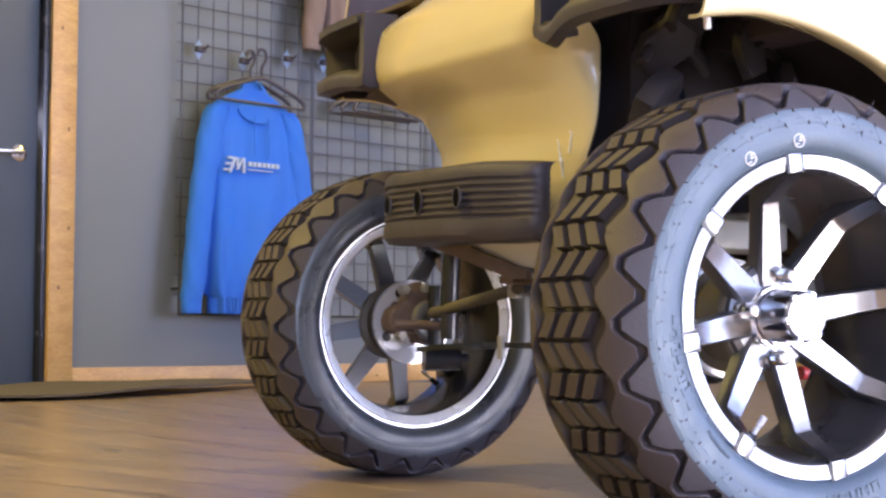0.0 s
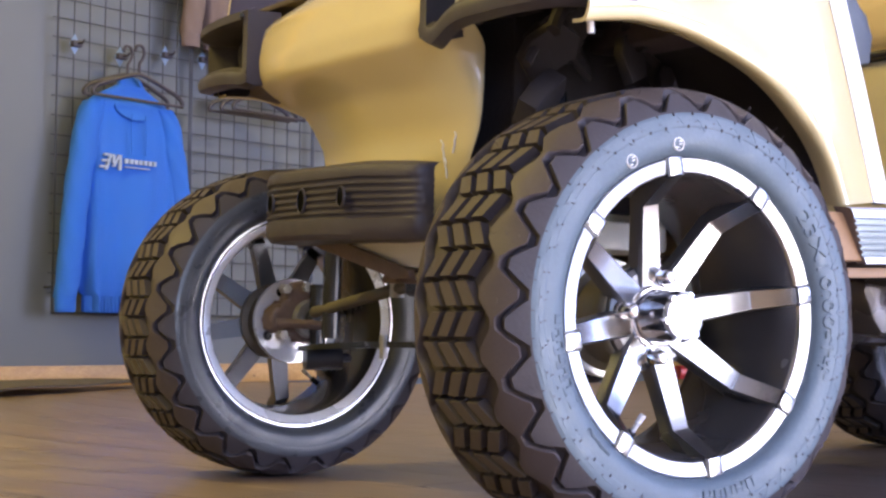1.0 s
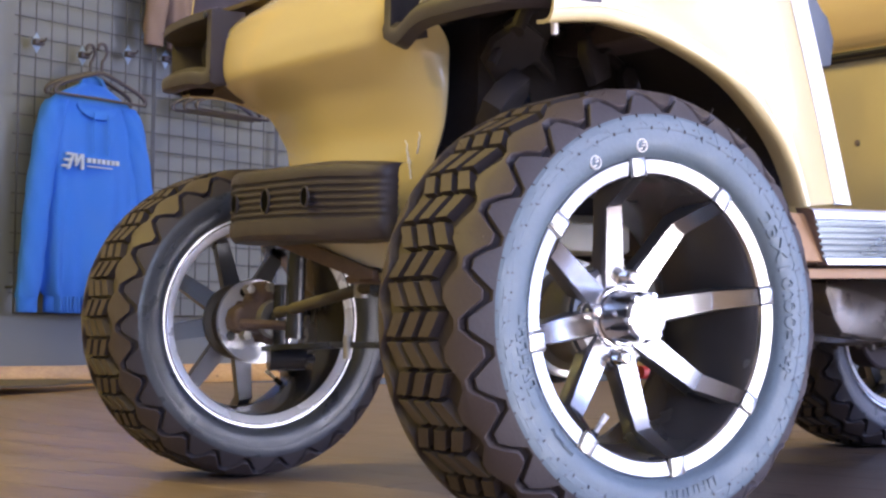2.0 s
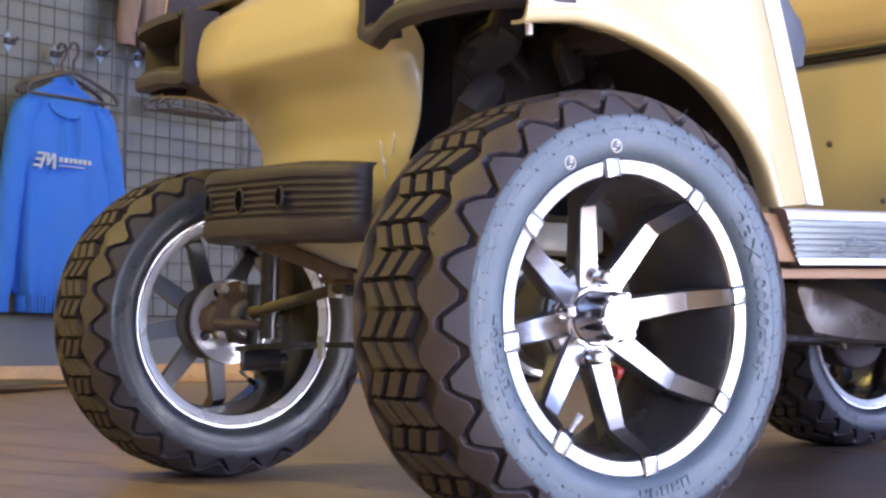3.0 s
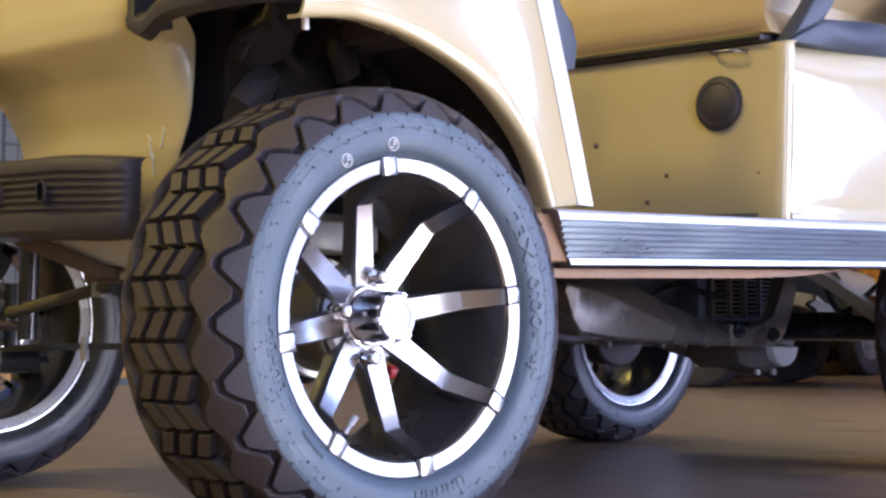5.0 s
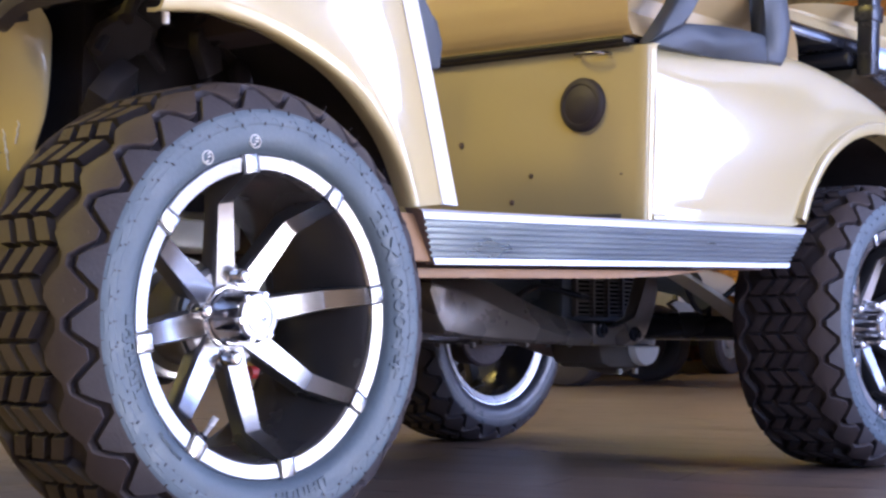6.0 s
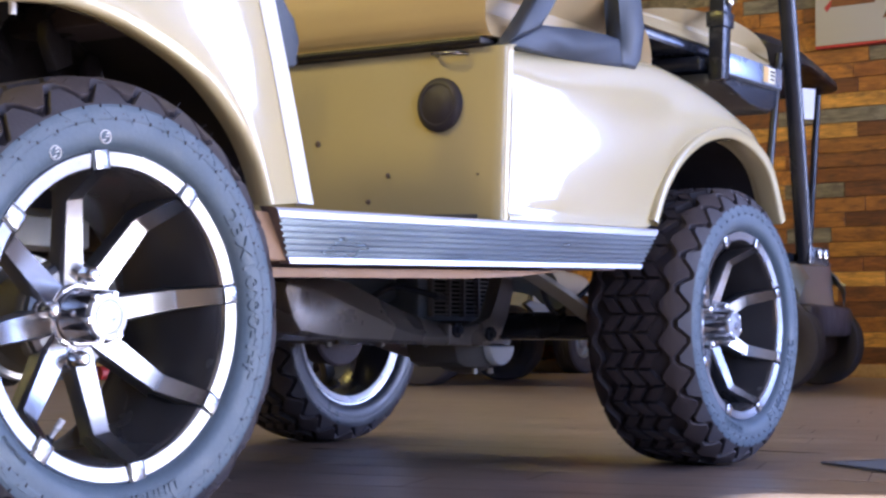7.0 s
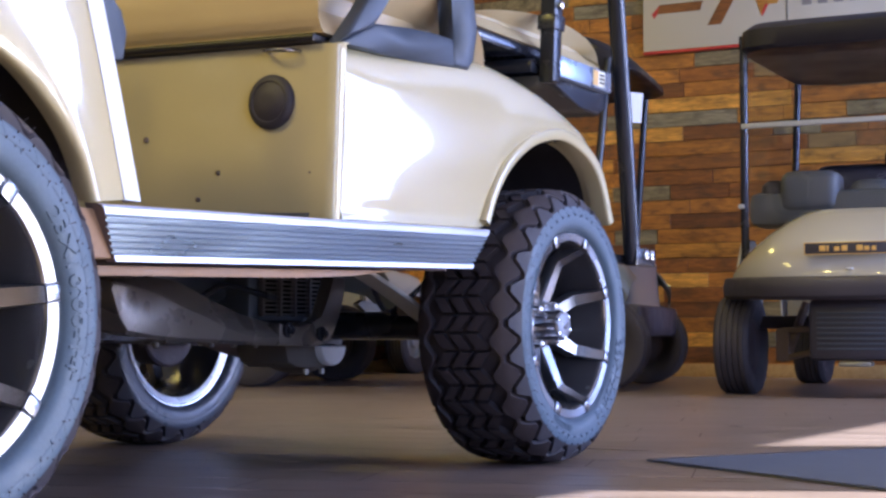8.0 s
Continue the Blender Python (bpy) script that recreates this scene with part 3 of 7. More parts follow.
def cap_mesh():
    bm = bmesh.new()
    lathe(bm, [(0.041, 0.075), (0.041, 0.070), (0.0385, 0.067), (0.0355, 0.067), (0.0345, 0.070)], 48, mat=0)
    r = lathe(bm, [(0.0345, 0.072), (0.0335, 0.060), (0.0325, 0.022), (0.0305, 0.018)], 48, mat=2)
    lathe(bm, [(0.0305, 0.018), (0.0285, 0.0145), (0.0275, 0.0135), (0.0205, 0.0132), (0.0198, 0.0142), (0.0188, 0.0142), (0.0182, 0.0132)], 48, mat=1)
    q = lathe(bm, [(0.0182, 0.0132), (0.012, 0.0128), (0.004, 0.0127)], 48, mat=1)
    disc(bm, q[-1], 1)
    for i in range(6):  # notches round the rim of the cap
        a = 2 * math.pi * (i + 0.5) / 6
        box(bm, (-0.0042, 0.0122, 0.0228), (0.0042, 0.020, 0.0318), 0.0012, m=Matrix.Rotation(a, 4, "Y"), mat=0)
    for a, l in ((0.5, 0.010), (0.2, 0.007), (0.9, 0.006)):
        box(bm, (-l, 0.0118, -0.0014), (l, 0.0128, 0.0014), 0.0005, m=Matrix.Rotation(a, 4, "Y") @ Matrix.Translation((0, 0, (a - 0.5) * 0.02)), mat=2)
    return take(link("centre_cap", bm, [CHROME, CAPFACE, DARKCHROME], angle=30))


def nut_mesh():
    bm = bmesh.new()
    lathe(bm, [(0.0138, 0.074), (0.0138, 0.069), (0.0115, 0.067)], 24, mat=0)
    r = lathe(bm, [(0.0092, 0.070), (0.0102, 0.055), (0.0098, 0.050), (0.0075, 0.0458), (0.003, 0.0445)], 24, mat=0)
    disc(bm, r[-1])
    return take(link("lug_nut", bm, CHROME, angle=50))


def valve_mesh():
    bm = bmesh.new()
    tube(bm, [(0, 0.050, 0.166), (0, 0.043, 0.158), (0, 0.040, 0.152)], 0.0056, 10, mat=1)
    tube(bm, [(0, 0.040, 0.152), (0, 0.034, 0.139)], 0.0032, 10)
    tube(bm, [(0, 0.035, 0.141), (0, 0.030, 0.130)], 0.0042, 10)
    return take(link("valve_stem", bm, [FLANGE, BLACKM]))


def rotor_mesh():
    bm = bmesh.new()
    lathe(bm, [(0.03, 0.086), (0.070, 0.086), (0.072, 0.090), (0.072, 0.098), (0.060, 0.102), (0.060, 0.160), (0.070, 0.166)], 48, mat=2)
    r = lathe(bm, [(0.070, 0.166), (0.077, 0.166), (0.079, 0.169), (0.078, 0.177), (0.030, 0.178)], 48)
    disc(bm, r[-1])
    for i in range(4):
        a = 2 * math.pi * i / 4 + 0.3
        q = lathe(bm, [(0.0095, 0.1795), (0.0085, 0.1785)], 16, m=Matrix.Translation((0.06 * math.sin(a), 0.0, 0.06 * math.cos(a))), mat=1)
        disc(bm, q[0], 1)
    return take(link("hub_plate", bm, [FLANGE, BLACKM, ANODE], angle=30))


def drum_mesh():
    bm = bmesh.new()
    r = lathe(bm, [(0.03, 0.095), (0.09, 0.095), (0.094, 0.10), (0.096, 0.15), (0.1, 0.155), (0.1, 0.165), (0.094, 0.17), (0.03, 0.172)], 48)
    disc(bm, r[0])
    disc(bm, r[-1])
    return take(link("brake_drum", bm, DARK, angle=30))


def skin_plate(bm, corners, h, mat=0):
    """A low raised plate on the sidewall between the corners (angle, s)."""
    top = [bm.verts.new(on_tyre(a, -s, h)) for a, s in corners]
    low = [bm.verts.new(on_tyre(a, -s, -0.002)) for a, s in corners]
    bm.faces.new(top).material_index = mat
    for i in range(len(top)):
        j = (i + 1) % len(top)
        bm.faces.new((top[i], top[j], low[j], low[i])).material_index = mat


def relief_mesh():
    """What stands up from the outer sidewall: a low wedge under each tooth, moulding nubs, and worn embossed bars."""
    rnd = random.Random(8)
    bm = bmesh.new()
    step = 2 * math.pi / TYRE_TEETH
    for i in range(TYRE_TEETH):
        a = step * (i + 0.25)
        skin_plate(bm, [(a - 0.052, S_WALL - 0.014), (a + 0.052, S_WALL - 0.014), (a + 0.006, S_WALL - 0.001), (a - 0.006, S_WALL - 0.001)], 0.0010)
    for i in range(TYRE_TEETH * 4):
        a = step * (i / 4 + rnd.uniform(-0.06, 0.06))
        s = S_WALL - (0.0008 if i % 2 else 0.0165)
        skin_plate(bm, [(a - 0.0022, s - 0.002), (a + 0.0022, s - 0.0012), (a + 0.0014, s + 0.002), (a - 0.0022, s + 0.0012)], 0.0022, 1)
    for i in range(90):  # thin moulding hairs on the tread and shoulders
        a, sx = rnd.uniform(0, 2 * math.pi), rnd.choice((-0.108, -0.095, -0.075, 0.03, 0.075, 0.10))
        p, q = on_tyre(a, sx, -0.001), on_tyre(a + rnd.uniform(-0.02, 0.02), sx + rnd.uniform(-0.004, 0.004), rnd.uniform(0.004, 0.008))
        tube(bm, [Vector(p), Vector(q)], 0.0003, 3, mat=1)
    # runs of bars: middle angle, count, pitch, inner radius, height
    for mid, count, pitch, r, tall in ((268, 6, 4.0, 0.2075, 0.0085), (178, 5, 4.6, 0.2095, 0.0125), (104, 13, 2.6, 0.215, 0.0065), (236, 7, 1.7, 0.211, 0.004)):
        for k in range(count):
            m = Matrix.Rotation(radians(mid + (k - (count - 1) / 2) * pitch), 4, "Y")
            w = radians(pitch) * r * 0.30
            t = w * 0.26
            for x in (-w, w):
                box(bm, (x - t, -0.0182, r), (x + t, -0.0140, r + tall), m=m, mat=0)
            z = r + tall * (0.0, 0.42, 0.85)[k % 3]
            box(bm, (-w, -0.0181, z), (w, -0.0140, z + tall * 0.15), m=m, mat=0)
    bmesh.ops.recalc_face_normals(bm, faces=bm.faces)
    return take(link("sidewall_relief", bm, [SIDEWALL, RUBBER], angle=30))


DRUM = drum_mesh()
RELIEF = relief_mesh()
BLOCKS = block_meshes()
TYRE, RIM, SPOKE, HUBM, CAPM, NUT, VALVE, ROTOR = tyre_mesh(), rim_mesh(), spoke_mesh(), hub_mesh(), cap_mesh(), nut_mesh(), valve_mesh(), rotor_mesh()


def piece(name, me, parent, m=None, label=""):
    ob = new(name, me)
    ob.parent = parent
    if m is not None:
        ob.matrix_basis = m
    if label:
        ob["label"] = label
    return ob


def wheel(parent, m, turn, drum=False):
    """One alloy wheel with its tyre; turn: degrees of the first spoke from upright."""
    w = piece("wheel", RIM, parent, m @ pose(0, 0, 0, 0, turn, 0), "machined alloy wheel with a deep gunmetal barrel")
    piece("tyre", TYRE, w, None, "chunky black off-road tyre with toothed shoulders")
    tagged(piece("sidewall_relief", RELIEF, w), kind="stuff")
    for i in range(TYRE_TEETH):
        for me in BLOCKS:
            piece("tread_block", me, w, Matrix.Rotation(2 * math.pi * i / TYRE_TEETH, 4, "Y"))
    for i in range(8):
        piece("spoke", SPOKE, w, Matrix.Rotation(math.pi / 4 * i, 4, "Y"))
    piece("hub", HUBM, w)
    piece("centre_cap", CAPM, w, None, "polished round centre cap")
    for i in range(4):
        a = radians(17 + 90 * i)
        piece("lug_nut", NUT, w, Matrix.Translation((0.0508 * math.sin(a), 0, 0.0508 * math.cos(a))))
    piece("valve_stem", VALVE, w, Matrix.Rotation(radians(213), 4, "Y"))
    piece("brake_drum" if drum else "hub_plate", DRUM if drum else ROTOR, w)
    return w


# ---- the lifted golf cart ----
YC, WB, HUB = 0.64, 1.664, 0.281
cart = thing("golf_cart", "cream lifted golf cart on chunky off-road tyres", "golf cart")
cart.matrix_basis = pose(0, 0, 0.0075, 0, 0, 0.75)
w_near = wheel(cart, pose(0, 0, HUB, 0, 0, 0.1), -9.5)
w_rear = wheel(cart, pose(WB, 0.004, HUB), 22.0, True)
wheel(cart, pose(-0.004, 1.305, HUB, 0, 0, 179.7), 10)
wheel(cart, pose(WB + 0.010, 1.273, HUB, 0, 0, 180), 30, True)


def skin(curves, nu=10, nv=8):
    """A smooth skin through a few control curves, rounded both ways."""
    rows = [smooth_path(c, nu) for c in curves]
    cols = [smooth_path([r[i] for r in rows], nv) for i in range(len(rows[0]))]
    return [list(r) for r in zip(*cols)]


# front cowl: a nose between the wheel arches that spreads under the headlamps into the full width
def cowl_point(u, z, reach=None):
    """u from -1 (near edge) to 1 (far edge); with reach, u runs on over the shelf under the far lamp."""
    def lerp(ks, z):
        for (z0, v0), (z1, v1) in zip(ks, ks[1:]):
            if z <= z1:
                return v0 + (v1 - v0) * max(0, (z - z0) / (z1 - z0))
        return ks[-1][1]

    def soft(ks, w=0.006):
        return sum(lerp(ks, z + w * k) for k in (-2, -1, 0, 1, 2)) / 5
    front = soft([(0.36, -0.072), (0.42, -0.089), (0.54, -0.104), (0.60, -0.132), (0.655, -0.178), (0.69, -0.181), (0.75, -0.172), (0.79, -0.150), (0.83, -0.105), (0.87, -0.04), (1.0, 0.18)], 0.003)
    if u < 0:  # the near edge rolls round to face the wheel, and flares out under the lamp
        half = soft([(0.36, 0.2205), (0.44, 0.2253), (0.475, 0.234), (0.50, 0.252), (0.526, 0.270), (0.553, 0.280), (0.60, 0.284), (0.64, 0.284), (0.66, 0.292), (0.70, 0.31), (0.785, 0.31), (0.83, 0.275), (1.0, 0.20)])
        back = soft([(0.36, -0.035), (0.44, -0.06), (0.50, -0.08), (0.64, -0.08), (0.66, -0.085), (0.70, -0.136), (0.73, -0.10), (0.80, -0.07), (0.9, 0.05), (1.0, 0.24)])
        wide = soft([(0.36, 0.11), (0.64, 0.12), (0.72, 0.10), (1.0, 0.10)])
        d = -u * half
        s = max(0.0, (d - half + wide) / wide)
        x = front + 0.010 * u * u + (back - front - 0.010) * (1 - (1 - min(1.0, s) ** 2.2) ** 0.55)
    else:
        half = soft([(0.36, 0.238), (0.53, 0.242), (0.56, 0.250), (0.59, 0.268), (0.61, 0.297), (0.63, 0.352), (0.645, 0.43), (0.665, 0.53), (0.70, 0.575), (0.765, 0.56), (0.785, 0.30), (0.83, 0.275), (1.0, 0.20)])
        full = half
        edge = soft([(0.36, 0.035), (0.56, 0.036), (0.64, 0.052), (0.68, 0.085), (1.0, 0.085)])
        power = 1.5 if z < 0.62 else 1.5 + min(1, (z - 0.62) / 0.05)
        half = min(half, 0.335) if reach is None else half
        d = u * half if reach is None else 0.33 + (half - 0.33) * u
        u = d / full
        x = front + edge * u ** power + (0.0 if z < 0.66 else 0.02 * u ** 6)
    return Vector((x, YC + (d if u > 0 else -d), z))


bm = bmesh.new()
zs = [0.37, 0.39, 0.42, 0.45, 0.475, 0.50, 0.52, 0.54, 0.56, 0.575, 0.59, 0.60, 0.61, 0.62, 0.63, 0.64, 0.645, 0.65, 0.655, 0.66, 0.665, 0.67, 0.68, 0.69, 0.70, 0.71, 0.72, 0.73, 0.75, 0.765, 0.785, 0.83, 0.87, 0.9, 0.97]
us = [-1, -0.997, -0.99, -0.98, -0.96, -0.94, -0.91, -0.88, -0.84, -0.8, -0.75, -0.7, -0.6, -0.45, -0.3, -0.15, 0, 0.15, 0.3, 0.45, 0.6, 0.7, 0.8, 0.88, 0.94, 0.98, 1]
sheet(bm, [[cowl_point(u, z) for u in us] for z in zs], thick=0.006)
# a dark sheet added behind the cowl stands in for the shade inside
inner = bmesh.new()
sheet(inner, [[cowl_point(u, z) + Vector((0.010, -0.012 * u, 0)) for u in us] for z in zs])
cowl = part("front_cowl", bm, PAINT, cart, "glossy cream front cowl")
part("cowl_lining", inner, WELL, cowl, "dark sheet added for the shade inside the cowl")
# dark-coloured sheet in place of the shaded open hollow below the lamp
bm = bmesh.new()
sheet(bm, [[cowl_point(k / 8, z, 1) for k in range(9)] for z in (0.628, 0.635, 0.645, 0.655, 0.665, 0.68, 0.70)])
part("lamp_shelf", bm, DARK, cowl, "dark sheet for the shaded hollow under the headlamp")

# near and far fender panels
ARCH = [(-0.125, 0.640), (-0.07, 0.648), (-0.02, 0.650), (0.064, 0.637), (0.164, 0.601), (0.238, 0.547), (0.281, 0.496), (0.309, 0.437)]
REAR = [(-0.10, 0.92), (-0.04, 0.93), (0.03, 0.93), (0.11, 0.93), (0.226, 0.90), (0.278, 0.75), (0.330, 0.60), (0.381, 0.445)]


def fender(side):
    """side 1: the near panel at y about 0.06; -1: its mirror on the far side."""
    def at(y):
        return y if side > 0 else 2 * YC - y
    arch = ARCH if side > 0 else [(-0.125, 0.664), (-0.07, 0.666), (-0.02, 0.662)] + ARCH[3:]
    def row(w, y, out=0.0):
        return [(a[0] + (b[0] - a[0]) * w, at(y), a[1] + (b[1] - a[1]) * w) for a, b in zip(arch, REAR)]
    bm = bmesh.new()
    lip = [(x + 0.002, at(0.086), z + 0.002) for x, z in arch]
    curves = [lip, row(0.0, 0.064), row(0.02, 0.054), row(0.10, 0.050), row(0.30, 0.0525), row(0.60, 0.0565), row(0.97, 0.0625), row(1.0, 0.065)]
    sheet(bm, skin(curves, 6, 4), thick=0.005 * side)
    bmesh.ops.recalc_face_normals(bm, faces=bm.faces)
    for f in bm.faces:  # the inside is unpainted
        f.material_index = 1 if f.normal.y * side > 0.3 else 0
    part("fender", bm, [PAINT, DARK], cart)
    # the pale flange along the fender's rear edge
    bm = bmesh.new()
    e = smooth_path([(b[0], at(0.064), b[1]) for b in REAR[4:]], 6)
    wide = Vector((0.033, 0, 0.0))
    rows = [[p + Vector((-0.002, -0.003 * side, 0)) for p in e], [p + wide * 0.2 + Vector((0, -0.004 * side, 0)) for p in e], [p + wide + Vector((0, 0.0, 0)) for p in e], [p + wide + Vector((0, 0.03 * side, 0)) for p in e]]
    sheet(bm, rows, thick=0.004 * side)
    part("fender_trim", bm, WHITEM, cart, "off-white edge trim of the fender")


fender(1)
fender(-1)

# inside of the wheel arches: dark liner, floor pan, and clutter behind the nose
for side in (1, -1):
    def yy(y):
        return y if side > 0 else 2 * YC - y
    bm = bmesh.new()
    xs = [-0.03, 0.0, 0.05, 0.15, 0.24, 0.29, 0.31]
    top = [0.735, 0.735, 0.725, 0.69, 0.61, 0.51, 0.42]
    sheet(bm, [[(x, yy(y), z) for x, z in zip(xs, top)] for y in (0.085, 0.2, 0.3, 0.36)], thick=0.004)
    sheet(bm, [[(x, yy(0.36), z - dz * (z - 0.38)) for x, z in zip(xs, top)] for dz in (0, 0.5, 1)], thick=0.004)
    # the liner's colour also carries the shade of the arch
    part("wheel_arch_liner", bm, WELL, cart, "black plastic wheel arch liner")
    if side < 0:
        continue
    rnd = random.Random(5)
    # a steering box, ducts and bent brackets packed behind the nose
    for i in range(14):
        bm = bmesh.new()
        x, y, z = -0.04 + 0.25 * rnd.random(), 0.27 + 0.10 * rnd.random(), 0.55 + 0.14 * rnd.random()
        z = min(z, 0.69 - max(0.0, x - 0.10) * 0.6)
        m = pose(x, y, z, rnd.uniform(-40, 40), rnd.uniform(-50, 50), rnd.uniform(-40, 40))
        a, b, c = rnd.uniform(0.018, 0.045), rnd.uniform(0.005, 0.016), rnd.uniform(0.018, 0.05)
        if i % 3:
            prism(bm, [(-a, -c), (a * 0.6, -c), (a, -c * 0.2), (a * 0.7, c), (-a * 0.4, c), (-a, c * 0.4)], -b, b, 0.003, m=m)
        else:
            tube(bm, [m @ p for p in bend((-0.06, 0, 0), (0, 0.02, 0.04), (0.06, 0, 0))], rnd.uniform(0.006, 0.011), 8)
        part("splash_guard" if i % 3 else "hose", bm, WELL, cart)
    bm = bmesh.new()
    tube(bm, [(0.055, 0.20, 0.575), (0.055, 0.19, 0.58)], 0.004, 8)
    part("liner_bolt", bm, STEEL, cart)
    bm = bmesh.new()
    tube(bm, bend((-0.097, 0.085, 0.655), (-0.095, 0.087, 0.644), (-0.092, 0.09, 0.634)), 0.0045, 8)
    part("bezel_tab", bm, WHITEM, cart, "small off-white tab below the headlamp surround")


# headlamp bezels: black surrounds with an open dark socket
def bezel(side):
    def P(y, x, z):
        return Vector((x, y if side > 0 else 2 * YC + 0.03 - y, z))
    # outline in plan from the inner end round the corner to the side
    plan = [(0.366 if side > 0 else 0.346, -0.181), (0.31, -0.187), (0.24, -0.190), (0.16, -0.184), (0.10, -0.170), (0.066, -0.145), (0.053, -0.11), (0.050, -0.075), (0.050, -0.05)]
    path = [Vector((x, y, 0)) for y, x in plan]
    path = smooth_path(path, 5)
    n = len(path) - 1
    bm = bmesh.new()
    def ring(push, z0, z1):
        lo, hi = [], []
        for i, p in enumerate(path):
            u = i / n
            q = p.lerp(Vector((0.0, 0.32, 0)), push)
            lo.append(P(q.y, q.x, z0 + 0.012 * u - (0.020 if side > 0 else 0.006) * math.exp(-((u - 0.09) / 0.08) ** 2)))
            hi.append(P(q.y, q.x, z1 - 0.01 * u))
        return lo, hi
    z0, z1 = 0.660, 0.784
    lo0, hi0 = ring(0.0, z0, z1)
    lo1, hi1 = ring(0.0, z0 + 0.022, z1 - 0.014)
    lo2, hi2 = ring(0.05, z0 + 0.030, z1 - 0.020)
    lo3, hi3 = ring(0.42, z0 + 0.034, z1 - 0.024)
    under, over = ring(0.10, z0 - 0.006, z1 + 0.006)
    mid_lo, _ = ring(-0.012, z0 + 0.012, z1)
    sheet(bm, [under, lo0, mid_lo, lo1])
    sheet(bm, [hi1, hi0, over])
    a, b = 2, 26          # the socket's ends
    for s, e in ((0, a), (b, n)):
        sheet(bm, [lo1[s:e + 1], hi1[s:e + 1]])
    # the socket's faces are near black, with the shade of the recess painted in
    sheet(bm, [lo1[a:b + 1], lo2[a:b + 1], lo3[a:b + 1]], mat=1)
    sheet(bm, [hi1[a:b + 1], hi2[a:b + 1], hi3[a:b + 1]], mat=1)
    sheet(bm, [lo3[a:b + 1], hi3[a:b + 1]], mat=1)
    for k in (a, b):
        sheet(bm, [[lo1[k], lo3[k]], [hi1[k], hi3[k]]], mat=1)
    sheet(bm, [[under[0], lo0[0], lo1[0], hi1[0], hi0[0]], [P(0.348, -0.12, z0), P(0.350, -0.12, z0 + 0.004), P(0.350, -0.12, z0 + 0.034), P(0.350, -0.12, z1 - 0.018), P(0.350, -0.12, z1)]])
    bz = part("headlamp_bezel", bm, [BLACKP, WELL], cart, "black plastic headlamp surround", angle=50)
    bm = bmesh.new()
    c = P(0.22, -0.12, 0.727)
    r = lathe(bm, [(0.034, 0.0), (0.035, -0.008), (0.026, -0.014), (0.012, -0.018)], 24, m=Matrix.Translation(c) @ Matrix.Rotation(radians(-90), 4, "Z"))
    disc(bm, r[-1])
    # the lamp is as black as its socket, for the same painted shade
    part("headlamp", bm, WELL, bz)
    bm = bmesh.new()
    r = lathe(bm, [(0.006, 0.0), (0.006, -0.003), (0.003, -0.004)], 12, m=Matrix.Translation(P(0.333, -0.186, z1 - 0.010)) @ Matrix.Rotation(radians(-90), 4, "Z"))
    disc(bm, r[-1])
    part("screw", bm, BLACKM, bz)


bezel(1)
bezel(-1)

# front bumper: a ribbed black block with three holes
bm = bmesh.new()
plan = smooth_path([(-0.128, 0.358, 0), (-0.146, 0.354, 0), (-0.162, 0.366, 0), (-0.182, 0.405, 0), (-0.198, 0.45, 0), (-0.210, 0.49, 0), (-0.218, 0.54, 0), (-0.221, 0.60, 0), (-0.221, YC, 0)], 4)
plan = plan + [Vector((p.x, 2 * YC - p.y, 0)) for p in reversed(plan[:-1])]
heights = [(0.0, 0.03), (0.002, 0.010), (0.010, 0.002)]
plan = [Vector((p.x, 0.6545 + (p.y - YC) * 0.881, 0)) for p in plan]
ribs = []
for k in range(6):
    z = 0.034 + k * 0.0108
    ribs += [(z, 0.001), (z + 0.0022, 0.0055), (z + 0.0058, 0.0055), (z + 0.008, 0.001)]
heights += [(0.022, 0.0)] + ribs + [(0.103, 0.0), (0.112, 0.003), (0.118, 0.012), (0.120, 0.03)]
rows = []
for dz, inn in heights:
    row = []
    for p in plan:
        out = abs(p.y - 0.645)
        k = 1.0 if out < 0.20 else max(0.0, (0.26 - out) / 0.06)
        deep = inn if inn < 0.0008 or dz < 0.02 or dz > 0.1 else inn * k
        crown = 0.003 * max(0.0, 1 - abs(out - 0.15) / 0.08) * (1 if dz > 0.06 else -0.5)
        curl = max(0.0, min(1.0, (out - 0.22) / 0.05))
        row.append((p.x + deep * (1 - 0.5 * curl), p.y + math.copysign(deep * curl, 0.645 - p.y), 0.377 + dz * 0.95 + crown * abs(dz - 0.06) / 0.06))
    rows.append(row)
sheet(bm, rows)
sheet(bm, [[(r[0][0], r[0][1], r[0][2]) for r in rows], [(-0.12, 0.42, r[0][2]) for r in rows]])
sheet(bm, [rows[-1], [(-0.125, p[1], p[2]) for p in rows[-1]]])
sheet(bm, [rows[0], [(-0.125, p[1], p[2]) for p in rows[0]]])
bumper = part("front_bumper", bm, BLACKP, cart, "ribbed black plastic bumper block", angle=35)
